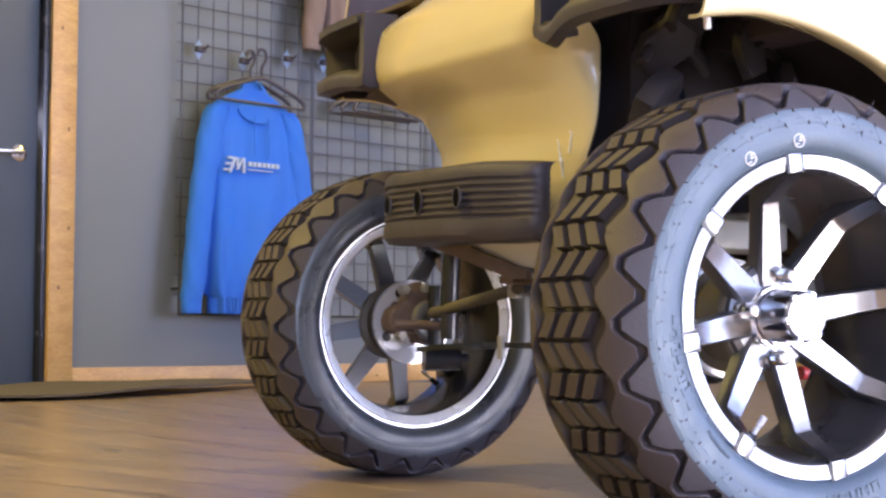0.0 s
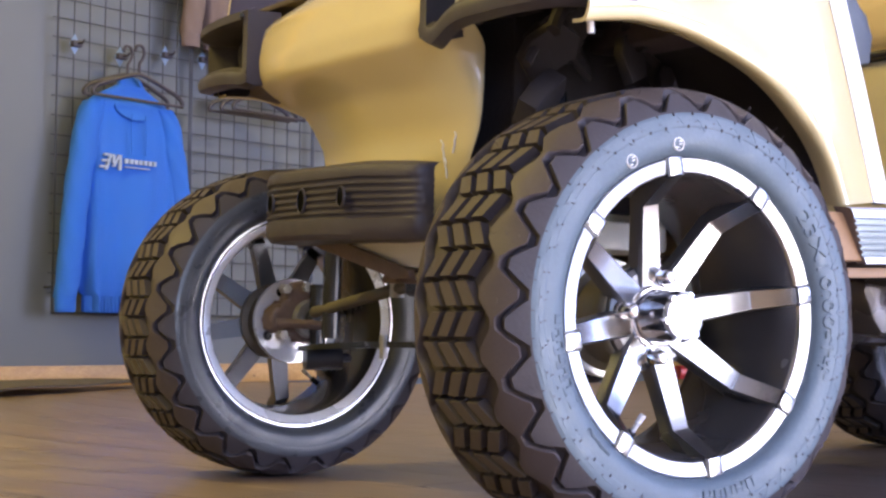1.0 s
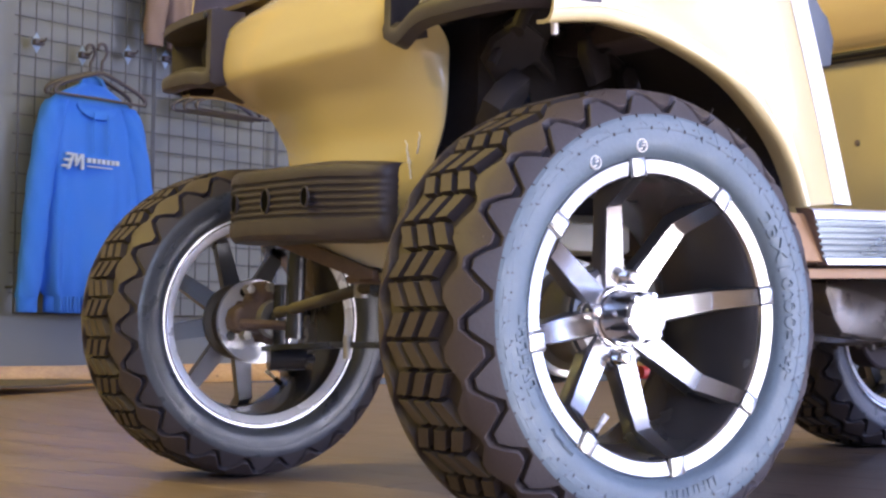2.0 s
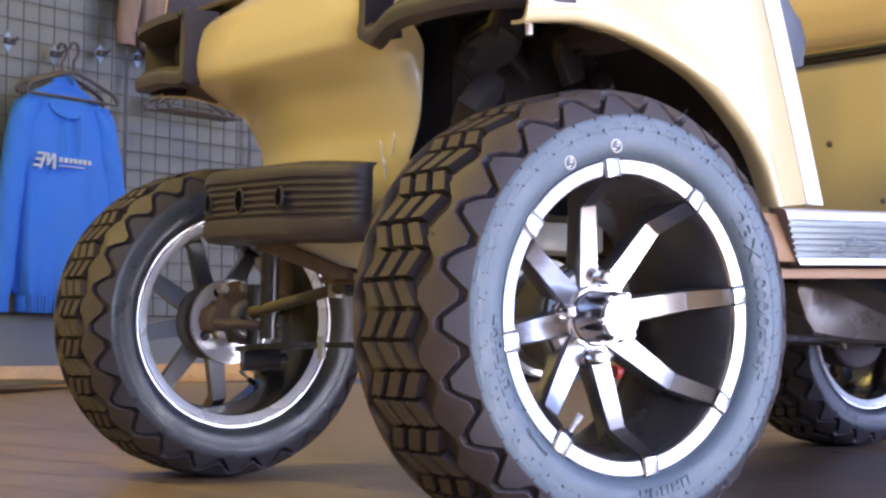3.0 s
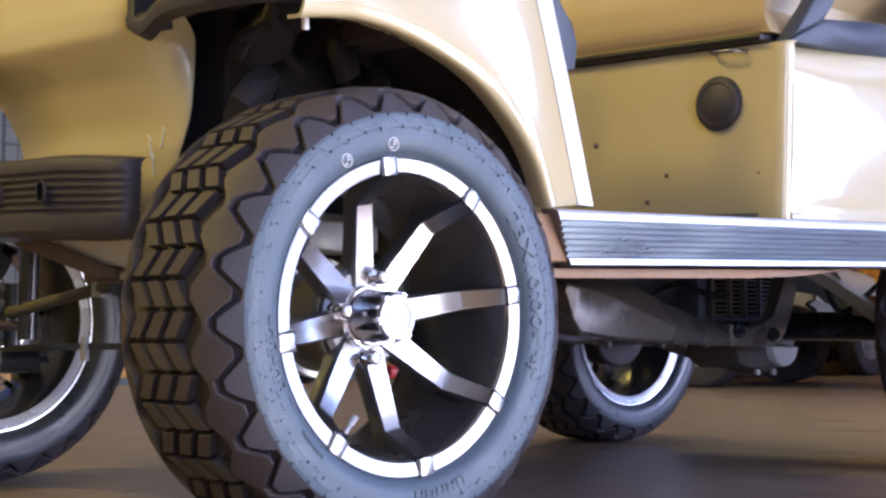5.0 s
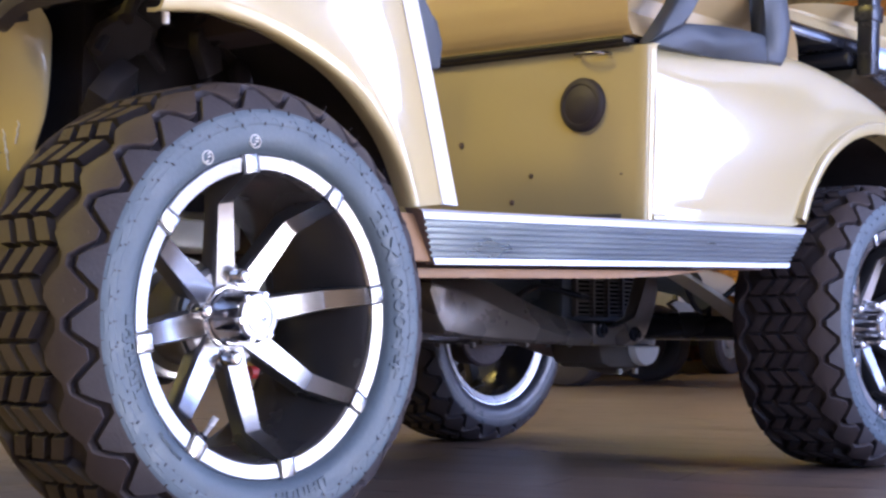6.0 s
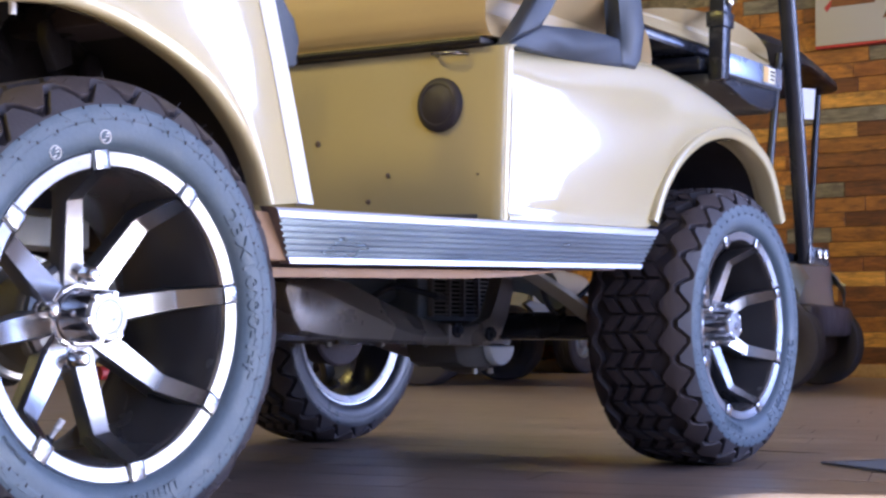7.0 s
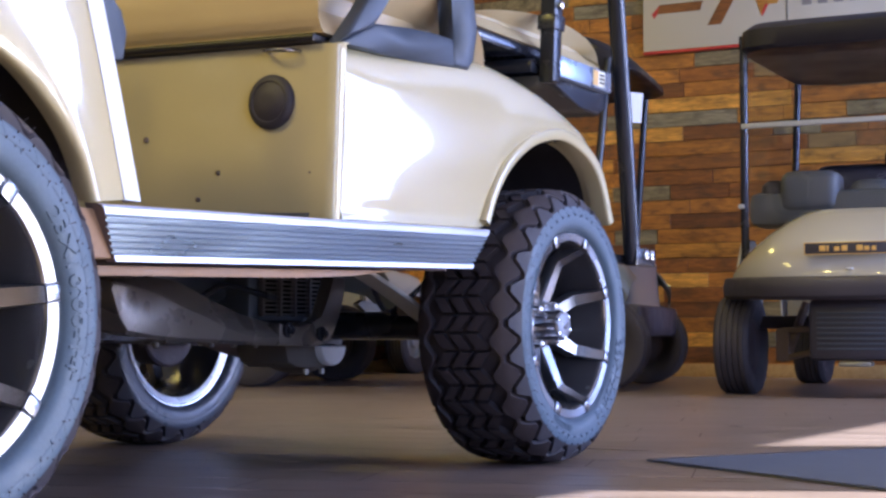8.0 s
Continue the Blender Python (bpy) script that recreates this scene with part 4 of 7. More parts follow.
for y, r, z in ((0.521, 0.0105, 0.440), (0.645, 0.013, 0.438), (0.766, 0.0105, 0.438)):
    bm = bmesh.new()
    px = -0.2214 - (-0.0040 if abs(y - 0.645) > 0.08 else 0.0)
    m = Matrix.Translation((px - 0.0012, y, z)) @ Matrix.Rotation(radians(-90), 4, "Z") @ Matrix.Diagonal((1.0, 1.0, 1.35, 1.0))
    q = lathe(bm, [(r + 0.0016, 0.003), (r + 0.0013, 0.0), (r, -0.0004), (r * 0.97, 0.0008)], 24, m=m, mat=0)
    # a flat black disc is painted in for the hole's shaded depth
    disc(bm, q[-1], 1)
    part("bolt_hole", bm, [BLACKP, HOLE], bumper)

# pale front frame plates under the nose
bm = bmesh.new()
prism(bm, [(0.30, 0.414), (0.76, 0.414), (0.60, 0.366), (0.47, 0.352), (0.30, 0.345)], 0.0, 0.05, 0.003, m=Matrix.Translation((-0.10, 0, 0)) @ Matrix.Rotation(radians(90), 4, "Z") @ Matrix.Scale(-1, 4, (0, 1, 0)))
box(bm, (-0.06, 0.30, 0.34), (0.25, 0.60, 0.352), 0.002)
box(bm, (0.04, 0.30, 0.385), (0.20, 0.34, 0.432), 0.006)
box(bm, (0.0, 0.205, 0.372), (0.13, 0.30, 0.412), 0.006)
part("front_frame", bm, WHITEM, cart, "off-white painted front frame plate")
bm = bmesh.new()
prism(bm, [(0.868, 0.412), (0.729, 0.405), (0.505, 0.352), (0.505, 0.340), (0.556, 0.341)], 0.0, 0.012, 0.002, m=Matrix.Translation((-0.112, 0, 0)) @ Matrix.Rotation(radians(90), 4, "Z") @ Matrix.Scale(-1, 4, (0, 1, 0)))
box(bm, (-0.095, 0.575, 0.336), (0.20, 0.62, 0.348), 0.003)
part("front_brace", bm, RUST, cart, "brown weathered steel brace")

# floor pan and sills
bm = bmesh.new()
SLOPE = Matrix.Translation((0.3, 0, 0.352)) @ Matrix.Rotation(radians(-1.575), 4, "Y") @ Matrix.Translation((-0.3, 0, -0.352))
box(bm, (0.20, 0.12, 0.354), (1.36, 1.16, 0.366), 0.003, m=SLOPE)
box(bm, (0.20, 0.10, 0.366), (0.32, 1.18, 0.43), 0.003)
part("floor_pan", bm, RUST, cart, "brown underside of the floor pan")
bm = bmesh.new()
box(bm, (0.262, 0.050, 0.362), (0.352, 1.23, 0.428), 0.003)
part("floor_board", bm, SILL, cart, "tan edge of the floor board")
for side in (1, -1):
    prof = [(0.062, 0.455), (0.040, 0.4535), (0.0325, 0.4515), (0.0305, 0.447), (0.0315, 0.4375), (0.034, 0.436)]
    n = 6
    for k in range(n):
        z = 0.4345 - k * 0.0102
        y = 0.034 + k * 0.0021
        prof += [(y - 0.001, z), (y - 0.0024, z - 0.002), (y - 0.0018, z - 0.0058), (y + 0.0026, z - 0.0070), (y + 0.0030, z - 0.0092)]
    prof += [(0.0455, 0.3725), (0.0435, 0.371), (0.0435, 0.3615), (0.047, 0.360), (0.062, 0.360)]
    bm = bmesh.new()
    x0, x1 = 0.303, 1.365
    rows = []
    for k in range(13):
        w = k / 12
        row = []
        for y, z in prof:
            cut = 0.046 * (0.4535 - z) / 0.0935
            a, b = x0 + cut, x1 - cut * 0.9
            x = a + (b - a) * w
            row.append((x, y if side > 0 else 2 * YC - y, 0.3565 + (z - 0.36) * 0.832 + 0.029 * (x - 0.3)))
        rows.append(row)
    sheet(bm, rows)
    for f in bm.faces:
        c = f.calc_center_median()
        z = 0.36 + (c.z - 0.029 * (c.x - 0.3) - 0.3565) / 0.832
        f.material_index = 1 if 0.373 < z < 0.4355 else 0
    for row in (rows[0], rows[-1]):
        bm.faces.new([bm.verts.new(p) for p in row]).material_index = 2
    part("rocker_panel", bm, [ALU, ALUDARK, RUST], cart, "ribbed aluminium rocker panel with bright edges", angle=35)
    bm = bmesh.new()
    prism(bm, [(0.27, 0.352), (1.10, 0.352), (0.95, 0.342), (0.80, 0.338), (0.27, 0.338)], 0.07 if side > 0 else 1.15, 0.13 if side > 0 else 1.21, 0.002, m=SLOPE)
    part("sill", bm, SILL, cart)

# seat box: shaded front panel and the bright rear side panels
KICK = 0.878
bm = bmesh.new()
rows = []
for z in (0.44, 0.46, 0.6, 0.735, 0.748):
    rows.append([(KICK + 0.022, 0.0605, z), (KICK + 0.013, 0.0615, z), (KICK + 0.006, 0.0650, z), (KICK + 0.0015, 0.0725, z), (KICK, 0.086, z), (KICK + 0.001, 0.35, z), (KICK + 0.001, 0.93, z), (KICK, 1.194, z), (KICK + 0.0015, 1.2075, z), (KICK + 0.006, 1.215, z), (KICK + 0.013, 1.2185, z), (KICK + 0.022, 1.2195, z)])
rows.append([(p[0] + 0.01, p[1], 0.752) for p in rows[-1]])
sheet(bm, rows, thick=0.004)
kick = part("seat_front_panel", bm, PAINT, cart, "cream panel under the seat with a charger port")
bm = bmesh.new()
r = lathe(bm, [(0.047, 0.001), (0.047, -0.006), (0.044, -0.010), (0.036, -0.012), (0.034, -0.010), (0.022, -0.016), (0.010, -0.017)], 36, m=Matrix.Translation((KICK - 0.001, 0.195, 0.653)) @ Matrix.Rotation(radians(-90), 4, "Z"))
disc(bm, r[-1])
part("charger_port", bm, BLACKP, kick, "round black charger port cover")
for y, z, r0 in ((0.309, 0.534, 0.0045), (0.478, 0.597, 0.006), (0.352, 0.4875, 0.005), (0.112, 0.531, 0.002)):
    bm = bmesh.new()
    q = lathe(bm, [(r0, 0.0), (r0 * 0.9, -0.002), (r0 * 0.5, -0.003)], 12, m=Matrix.Translation((KICK, y, z)) @ Matrix.Rotation(radians(-90), 4, "Z"))
    disc(bm, q[-1])
    part("screw", bm, RUST, kick)
bm = bmesh.new()
box(bm, (KICK - 0.004, 0.11, 0.452), (KICK - 0.0005, 0.27, 0.463), 0.001)
part("label_strip", bm, GREYD, kick, "grey strip along the panel's foot")

R_TOP = [(0.899, 0.746), (1.02, 0.757), (1.16, 0.775), (1.30, 0.795), (1.42, 0.808), (1.54, 0.802), (1.66, 0.785), (1.78, 0.752), (1.89, 0.700), (1.955, 0.60), (1.968, 0.515)]
R_LOW = [(0.899, 0.452), (1.02, 0.455), (1.16, 0.459), (1.29, 0.463), (1.388, 0.474), (1.425, 0.545), (1.492, 0.610), (1.60, 0.662), (1.735, 0.678), (1.875, 0.63), (1.955, 0.512)]


def rear_side(side):
    def at(y):
        return y if side > 0 else 2 * YC - y
    def row(w, ys):
        return [(a[0] + (b[0] - a[0]) * w, at(y), a[1] + (b[1] - a[1]) * w) for a, b, y in zip(R_LOW, R_TOP, ys)]
    bm = bmesh.new()
    curves = [[(x + (0.008 if i > 3 else 0), at(0.10), z - 0.004) for i, (x, z) in enumerate(R_LOW)], row(0.0, [0.0605] + [0.058] * 10), row(0.06, [0.0605] + [0.0565] * 10),
              row(0.2, [0.0600] + [0.054] * 2 + [0.0535] * 8), row(0.5, [0.0595, 0.054, 0.049, 0.046, 0.045, 0.045, 0.047, 0.049, 0.052, 0.054, 0.056]), row(0.78, [0.0605] + [0.055, 0.055, 0.056, 0.058, 0.061, 0.064, 0.066, 0.067, 0.067, 0.067]), row(0.93, [0.066, 0.066, 0.067, 0.070, 0.076, 0.083, 0.090, 0.096, 0.10, 0.10, 0.10]), row(1.0, [0.085, 0.086, 0.09, 0.10, 0.112, 0.126, 0.140, 0.152, 0.16, 0.16, 0.16])]
    sheet(bm, skin(curves, 6, 4), thick=0.005 * side)
    rear = part("rear_side_panel", bm, PAINT, cart, "glossy cream rear side panel with a flared arch")
    # a narrow lip that stands out round the arch
    path = smooth_path([(x, 0, z) for x, z in R_LOW[4:]], 6)
    rows = []
    for i, p in enumerate(path):
        d = (path[min(i + 1, len(path) - 1)] - path[max(i - 1, 0)]).normalized()
        o = Vector((-d.z, 0, d.x))
        rows.append([Vector((p.x + o.x * r, at(y), p.z + o.z * r)) for r, y in ((-0.002, 0.085), (-0.004, 0.050), (-0.002, 0.0455), (0.002, 0.0435), (0.016, 0.0420), (0.0195, 0.0440), (0.0215, 0.0480), (0.0225, 0.060))])
    bm = bmesh.new()
    sheet(bm, rows)
    part("arch_lip", bm, PAINT, rear, angle=60)
    bm = bmesh.new()
    xs = [p[0] for p in R_LOW[4:]]
    zz = [p[1] + 0.03 for p in R_LOW[4:]]
    sheet(bm, [[(x, at(y), z) for x, z in zip(xs, zz)] for y in (0.10, 0.22, 0.33)], thick=0.004)
    sheet(bm, [[(x, at(0.33), z - d * (z - 0.40)) for x, z in zip(xs, zz)] for d in (0, 1)], thick=0.004)
    part("wheel_arch_liner", bm, WELL, cart)


rear_side(1)
rear_side(-1)
bm = bmesh.new()
top = [(p[0], p[1]) for p in R_TOP]
sheet(bm, [[(x, y, z - 0.002 + 0.02 * math.sin((y - 0.16) / 0.96 * math.pi)) for x, z in top[4:]] for y in (0.16, 0.4, 0.64, 0.88, 1.12)], thick=0.004)
part("rear_deck", bm, BLACKM, cart, "black plastic deck behind the seat")
bm = bmesh.new()
box(bm, (0.90, 0.10, 0.748), (1.40, 1.18, 0.760), 0.002)
part("seat_base", bm, BLACKP, cart)

# main seat cushion
def soft_seat(outline, y0, y1, bevel, mat, name, label):
    """A padded cushion: its side outline drawn across the cart, with soft ends."""
    bm = bmesh.new()
    loop = [(p.x, p.z) for p in smooth_path([(x, 0, z) for x, z in outline], 4)[:-1]]
    cx, cz = (max(p[0] for p in loop) + min(p[0] for p in loop)) / 2, (max(p[1] for p in loop) + min(p[1] for p in loop)) / 2
    wx, wz = max(p[0] for p in loop) - cx, max(p[1] for p in loop) - cz
    rows = []
    steps = [(k / 6) for k in range(7)]
    for y, a in [(y0 + bevel * (1 - math.sin(math.pi / 2 * t)), t) for t in steps] + [(y1 - bevel * (1 - math.sin(math.pi / 2 * t)), t) for t in reversed(steps)]:
        inn = bevel * (1 - math.cos(math.pi / 2 * (1 - a)))
        rows.append([(cx + (x - cx) * (1 - inn / wx), y, cz + (z - cz) * (1 - inn / wz)) for x, z in loop])
    sheet(bm, [r + [r[0]] for r in rows])
    for r in (rows[0], rows[-1]):
        bm.faces.new([bm.verts.new(p) for p in r])
    return part(name, bm, mat, cart, label)


seat = soft_seat([(0.856, 0.79), (0.870, 0.770), (0.90, 0.766), (1.15, 0.766), (1.40, 0.768), (1.425, 0.80), (1.408, 0.85), (1.36, 0.880), (1.26, 0.899), (1.10, 0.906), (0.95, 0.904), (0.885, 0.890), (0.857, 0.85), (0.856, 0.79)], 0.090, 1.19, 0.055, VINYL, "seat_cushion", "tan vinyl bench seat cushion")
bm = bmesh.new()
box(bm, (0.858, 0.10, 0.750), (1.40, 1.18, 0.764), 0.004)
part("seat_edge", bm, BLACKROOF, cart, "black edge under the seat cushion")
bm = bmesh.new()
tube(bm, smooth_path([(0.878, 0.14, 0.738), (0.852, 0.15, 0.737), (0.852, 0.195, 0.738), (0.878, 0.205, 0.739)], 5), 0.0035, 8)
part("latch", bm, DARKCHROME, cart, "small steel seat latch")

# grey hip guards at the seat's ends
def hip_guard(side):
    def at(y):
        return y if side > 0 else 2 * YC - y
    bm = bmesh.new()
    y0, y1 = sorted((at(0.062), at(0.094)))
    for dy, outline in ((0.002, [(0.883, 0.748), (0.993, 0.802), (1.10, 0.812), (1.201, 0.818), (1.275, 0.820), (1.275, 0.766), (1.093, 0.755)]),
                        (0.0, [(0.883, 0.750), (0.973, 0.843), (1.06, 0.925), (1.13, 0.962), (1.15, 0.925), (1.10, 0.895), (1.033, 0.854), (0.998, 0.826), (0.990, 0.795)]),
                        (0.0035, [(1.12, 0.960), (1.30, 0.966), (1.31, 0.930), (1.14, 0.922)]),
                        (0.0, [(1.253, 0.894), (1.258, 0.815), (1.262, 0.767), (1.321, 0.769), (1.339, 0.789), (1.352, 0.851), (1.335, 0.907), (1.30, 0.966), (1.24, 0.930)])):
        prism(bm, outline, y0 + dy, y1 - dy, 0.009, seg=3)
    part("hip_guard", bm, GREYP, cart, "slate grey plastic hip guard")


hip_guard(1)
hip_guard(-1)

# grey dash edge behind the fender
bm = bmesh.new()
prism(bm, [(0.30, 0.94), (0.372, 0.76), (0.400, 0.738), (0.424, 0.722), (0.437, 0.69), (0.432, 0.65), (0.405, 0.645), (0.34, 0.74)], 0.12, 0.20, 0.008)
part("dash_end", bm, GREYP, cart, "slate grey plastic dash end")
bm = bmesh.new()
box(bm, (0.10, 0.12, 0.66), (0.30, 1.16, 0.70), 0.01)
box(bm, (0.295, 0.10, 0.42), (0.315, 1.18, 0.70), 0.004)
part("firewall", bm, DARK, cart)

# rear flip seat on its frame
soft_seat([(1.462, 0.905), (1.48, 0.898), (1.75, 0.897), (2.08, 0.898), (2.10, 0.912), (2.082, 0.940), (2.02, 0.962), (1.90, 0.973), (1.75, 0.967), (1.60, 0.947), (1.50, 0.926), (1.462, 0.905)], 0.155, 1.12, 0.034, BEIGEV, "rear_seat_cushion", "beige vinyl rear seat cushion")
bm = bmesh.new()
box(bm, (1.48, 0.16, 0.872), (2.08, 1.12, 0.898), 0.008)
box(bm, (1.74, 0.145, 0.832), (2.06, 1.12, 0.870), 0.012)
part("rear_seat_base", bm, BLACKM, cart, "black base under the rear seat")

# scuffs on the nose
for z0, z1, u0, u1 in ((0.492, 0.525, -0.80, -0.74), (0.470, 0.50, -0.84, -0.80), (0.505, 0.535, -0.86, -0.85)):
    bm = bmesh.new()
    tube(bm, [cowl_point(u0 + (u1 - u0) * k / 5 + 0.012 * math.sin(3 * k), z0 + (z1 - z0) * k / 5) + Vector((-0.0008, -0.0008, 0)) for k in range(6)], 0.0011, 6)
    part("scuff", bm, WHITEM, cowl)

# rear roof struts, seat rail and footplate
bm = bmesh.new()
tube(bm, smooth_path([(1.93, 0.12, 1.85), (2.03, 0.12, 1.45), (2.12, 0.12, 1.065), (2.19, 0.12, 0.76), (2.258, 0.12, 0.44)], 4), 0.0205, 14)
part("roof_strut", bm, BLACKM, cart, "black tubular roof strut")
bm = bmesh.new()
tube(bm, smooth_path([(1.93, 1.16, 1.85), (2.03, 1.16, 1.45), (2.12, 1.16, 1.065), (2.19, 1.16, 0.76), (2.258, 1.16, 0.44)], 4), 0.0205, 14)
part("roof_strut", bm, BLACKM, cart, "black tubular roof strut")
for y in (0.12, 1.12):
    bm = bmesh.new()
    box(bm, (1.758, y - 0.018, 0.815), (1.798, y + 0.018, 1.85), 0.004)
    box(bm, (1.752, y - 0.022, 0.93), (1.804, y + 0.022, 0.965), 0.003)
    st = part("seat_post", bm, BLACKM, cart, "black square seat post")
    bm = bmesh.new()
    r = lathe(bm, [(0.009, 0.0), (0.009, -0.005), (0.005, -0.008)], 12, m=Matrix.Translation((1.778, y - 0.022, 0.985)))
    disc(bm, r[-1])
    part("bolt", bm, CHROME, st)
bm = bmesh.new()
box(bm, (1.79, 0.105, 0.832), (2.075, 0.14, 0.880), 0.004)
rail_top = bmesh.new()
box(rail_top, (1.99, 0.595, 0.90), (2.02, 0.635, 1.85), 0.006)
part("roof_support", rail_top, BLACKM, cart, "black upright support behind the rear seat")
rail = part("seat_rail", bm, GREYSTEEL, cart, "blue-grey steel rail of the rear seat")
bm = bmesh.new()
box(bm, (1.968, 0.1035, 0.838), (2.032, 0.1048, 0.875), 0.0004)
sticker = part("sticker", bm, STICKER, rail, "small yellow and white warning sticker")
bm = bmesh.new()
for k in range(3):
    box(bm, (2.004, 0.1025, 0.846 + k * 0.009), (2.026, 0.1034, 0.850 + k * 0.009))
part("print_bar", bm, BLACKM, sticker)
bm = bmesh.new()
box(bm, (1.969, 0.1026, 0.839), (1.994, 0.1034, 0.874))
part("yellow_field", bm, AMBER, sticker)
bm = bmesh.new()
prism(bm, [(1.74, 0.826), (1.80, 0.829), (2.05, 0.829), (2.085, 0.85), (2.098, 0.83), (2.09, 0.795), (2.05, 0.775), (1.95, 0.785)], 0.125, 1.15, 0.008)
part("rear_tray", bm, BLACKM, cart, "black plastic tray under the rear seat")
bm = bmesh.new()
box(bm, (2.10, 0.14, 0.432), (2.26, 1.14, 0.458), 0.004)
box(bm, (2.24, 0.10, 0.430), (2.36, 0.135, 0.475), 0.004)
tube(bm, [(1.95, 0.25, 0.40), (2.26, 0.18, 0.445)], 0.012, 8)
plate = part("footplate_frame", bm, BLACKM, cart, "black footplate frame with bolted foot")
for x in (2.29, 2.325):
    bm = bmesh.new()
    r = lathe(bm, [(0.012, 0.0), (0.012, -0.007), (0.008, -0.010)], 6, m=Matrix.Translation((x, 0.10, 0.458)))
    disc(bm, r[-1])
    part("bolt", bm, CHROME, plate)
bm = bmesh.new()
box(bm, (1.955, 0.25, 0.42), (1.975, 1.03, 0.70), 0.005)
part("rear_panel", bm, PAINT, cart)
bm = bmesh.new()
prism(bm, [(2.262, 0.866), (2.366, 0.876), (2.357, 0.799), (2.276, 0.790)], 0.148, 0.1492)
part("price_tag", bm, PAPER, cart, "white paper tag hung from a strut")

# underneath: swing arms, engine, rear axle and springs
for y in (0.495, 0.80):
    bm = bmesh.new()
    # along x: the foot, the crease on the side, the top edge further in
    secs = [(0.822, 0.335, 0.352, 0.360), (0.845, 0.285, 0.350, 0.364), (0.865, 0.262, 0.347, 0.366), (0.93, 0.254, 0.337, 0.367), (1.0, 0.249, 0.318, 0.366), (1.04, 0.247, 0.306, 0.362), (1.08, 0.246, 0.296, 0.349), (1.14, 0.243, 0.277, 0.329), (1.20, 0.241, 0.263, 0.312), (1.26, 0.239, 0.257, 0.297), (1.32, 0.238, 0.256, 0.287), (1.40, 0.237, 0.256, 0.280), (1.46, 0.238, 0.256, 0.276)]
    rings = []
    for x, z0, zc, z1 in secs:
        rings.append([bm.verts.new(p) for p in ((x, y + 0.003, zc + 0.003), (x, y + 0.036, z1 - 0.002), (x, y + 0.042, z1), (x, y + 0.075, z1), (x, y + 0.08, z1 - 0.006), (x, y + 0.08, z0 + 0.004), (x, y + 0.012, z0), (x, y + 0.004, z0 + 0.006), (x, y, zc - 0.003))])
    for a, b in zip(rings, rings[1:]):
        for i in range(9):
            bm.faces.new((a[i], a[(i + 1) % 9], b[(i + 1) % 9], b[i]))
    bm.faces.new(rings[0])
    bm.faces.new(rings[-1])
    arm = part("frame_rail", bm, FRAME, cart, "grey cast frame rail under the floor", angle=30)
    for x, z in ((1.335, 0.270), (1.455, 0.262)):
        bm = bmesh.new()
        r = lathe(bm, [(0.016, 0.004), (0.016, -0.004), (0.010, -0.005), (0.009, -0.012)], 16, m=Matrix.Translation((x, y - 0.004, z)))
        disc(bm, r[-1])
        part("bolt", bm, BLACKM, arm)
    for x in (0.97, 1.13, 1.20, 1.27):
        bm = bmesh.new()
        r = lathe(bm, [(0.006, 0.0), (0.006, -0.010), (0.003, -0.012)], 8, m=Matrix.Translation((x, y + 0.03, 0.246)) @ Matrix.Rotation(radians(90), 4, "X"))
        disc(bm, r[-1])
        part("nut", bm, CASE, arm)
    bm = bmesh.new()
    prism(bm, [(1.31, 0.240), (1.45, 0.236), (1.495, 0.252), (1.524, 0.300), (1.546, 0.351), (1.545, 0.385), (1.500, 0.385), (1.485, 0.335), (1.462, 0.296), (1.42, 0.284), (1.38, 0.272), (1.31, 0.284)], y - 0.002, y + 0.03, 0.004)
    part("hanger_bracket", bm, FRAME, cart, "grey cast hanger bracket")
bm = bmesh.new()
box(bm, (1.345, 0.600, 0.288), (1.66, 0.95, 0.42), 0.014)
box(bm, (1.10, 0.66, 0.33), (1.36, 0.95, 0.42), 0.02)
engine = part("engine", bm, GREYP, cart, "black engine housing with a slatted grille")
# thin black sheet as the shade between the slats
bm = bmesh.new()
box(bm, (1.378, 0.5965, 0.302), (1.602, 0.5995, 0.408))
part("grille_recess", bm, HOLE, engine)
for k in range(11):
    bm = bmesh.new()
    z = 0.303 + 0.0094 * k
    box(bm, (1.376, 0.588, z), (1.604, 0.5965, z + 0.0036), 0.001)
    part("slat", bm, CASE, engine)
for x in (1.376, 1.438, 1.490, 1.545, 1.604):
    bm = bmesh.new()
    box(bm, (x - 0.004, 0.584, 0.300), (x + 0.004, 0.5965, 0.410), 0.001)
    part("grille_bar", bm, CASE, engine)
bm = bmesh.new()
tube(bm, [(WB, 0.14, HUB), (WB, 1.14, HUB)], 0.032, 20)
box(bm, (WB - 0.05, 0.20, HUB - 0.05), (WB + 0.05, 0.26, HUB + 0.045), 0.01)
part("rear_axle", bm, BLACKM, cart, "black rear axle tube")
bm = bmesh.new()
r = lathe(bm, [(0.03, -0.10), (0.062, -0.085), (0.085, -0.04), (0.094, 0.0), (0.085, 0.05), (0.05, 0.09)], 32, m=Matrix.Translation((WB - 0.01, 0.70, 0.262)))
disc(bm, r[0])
disc(bm, r[-1])
part("differential", bm, CASE, cart, "grey differential housing")
bm = bmesh.new()
bowl = [(1.582 + 0.048 * math.cos(a), 0.236 + 0.044 * math.sin(a)) for a in (math.pi + math.pi * k / 16 for k in range(17))]
prism(bm, bowl, 0.545, 0.60, 0.006)
part("differential_cover", bm, WHITEM, cart, "pale round differential cover")
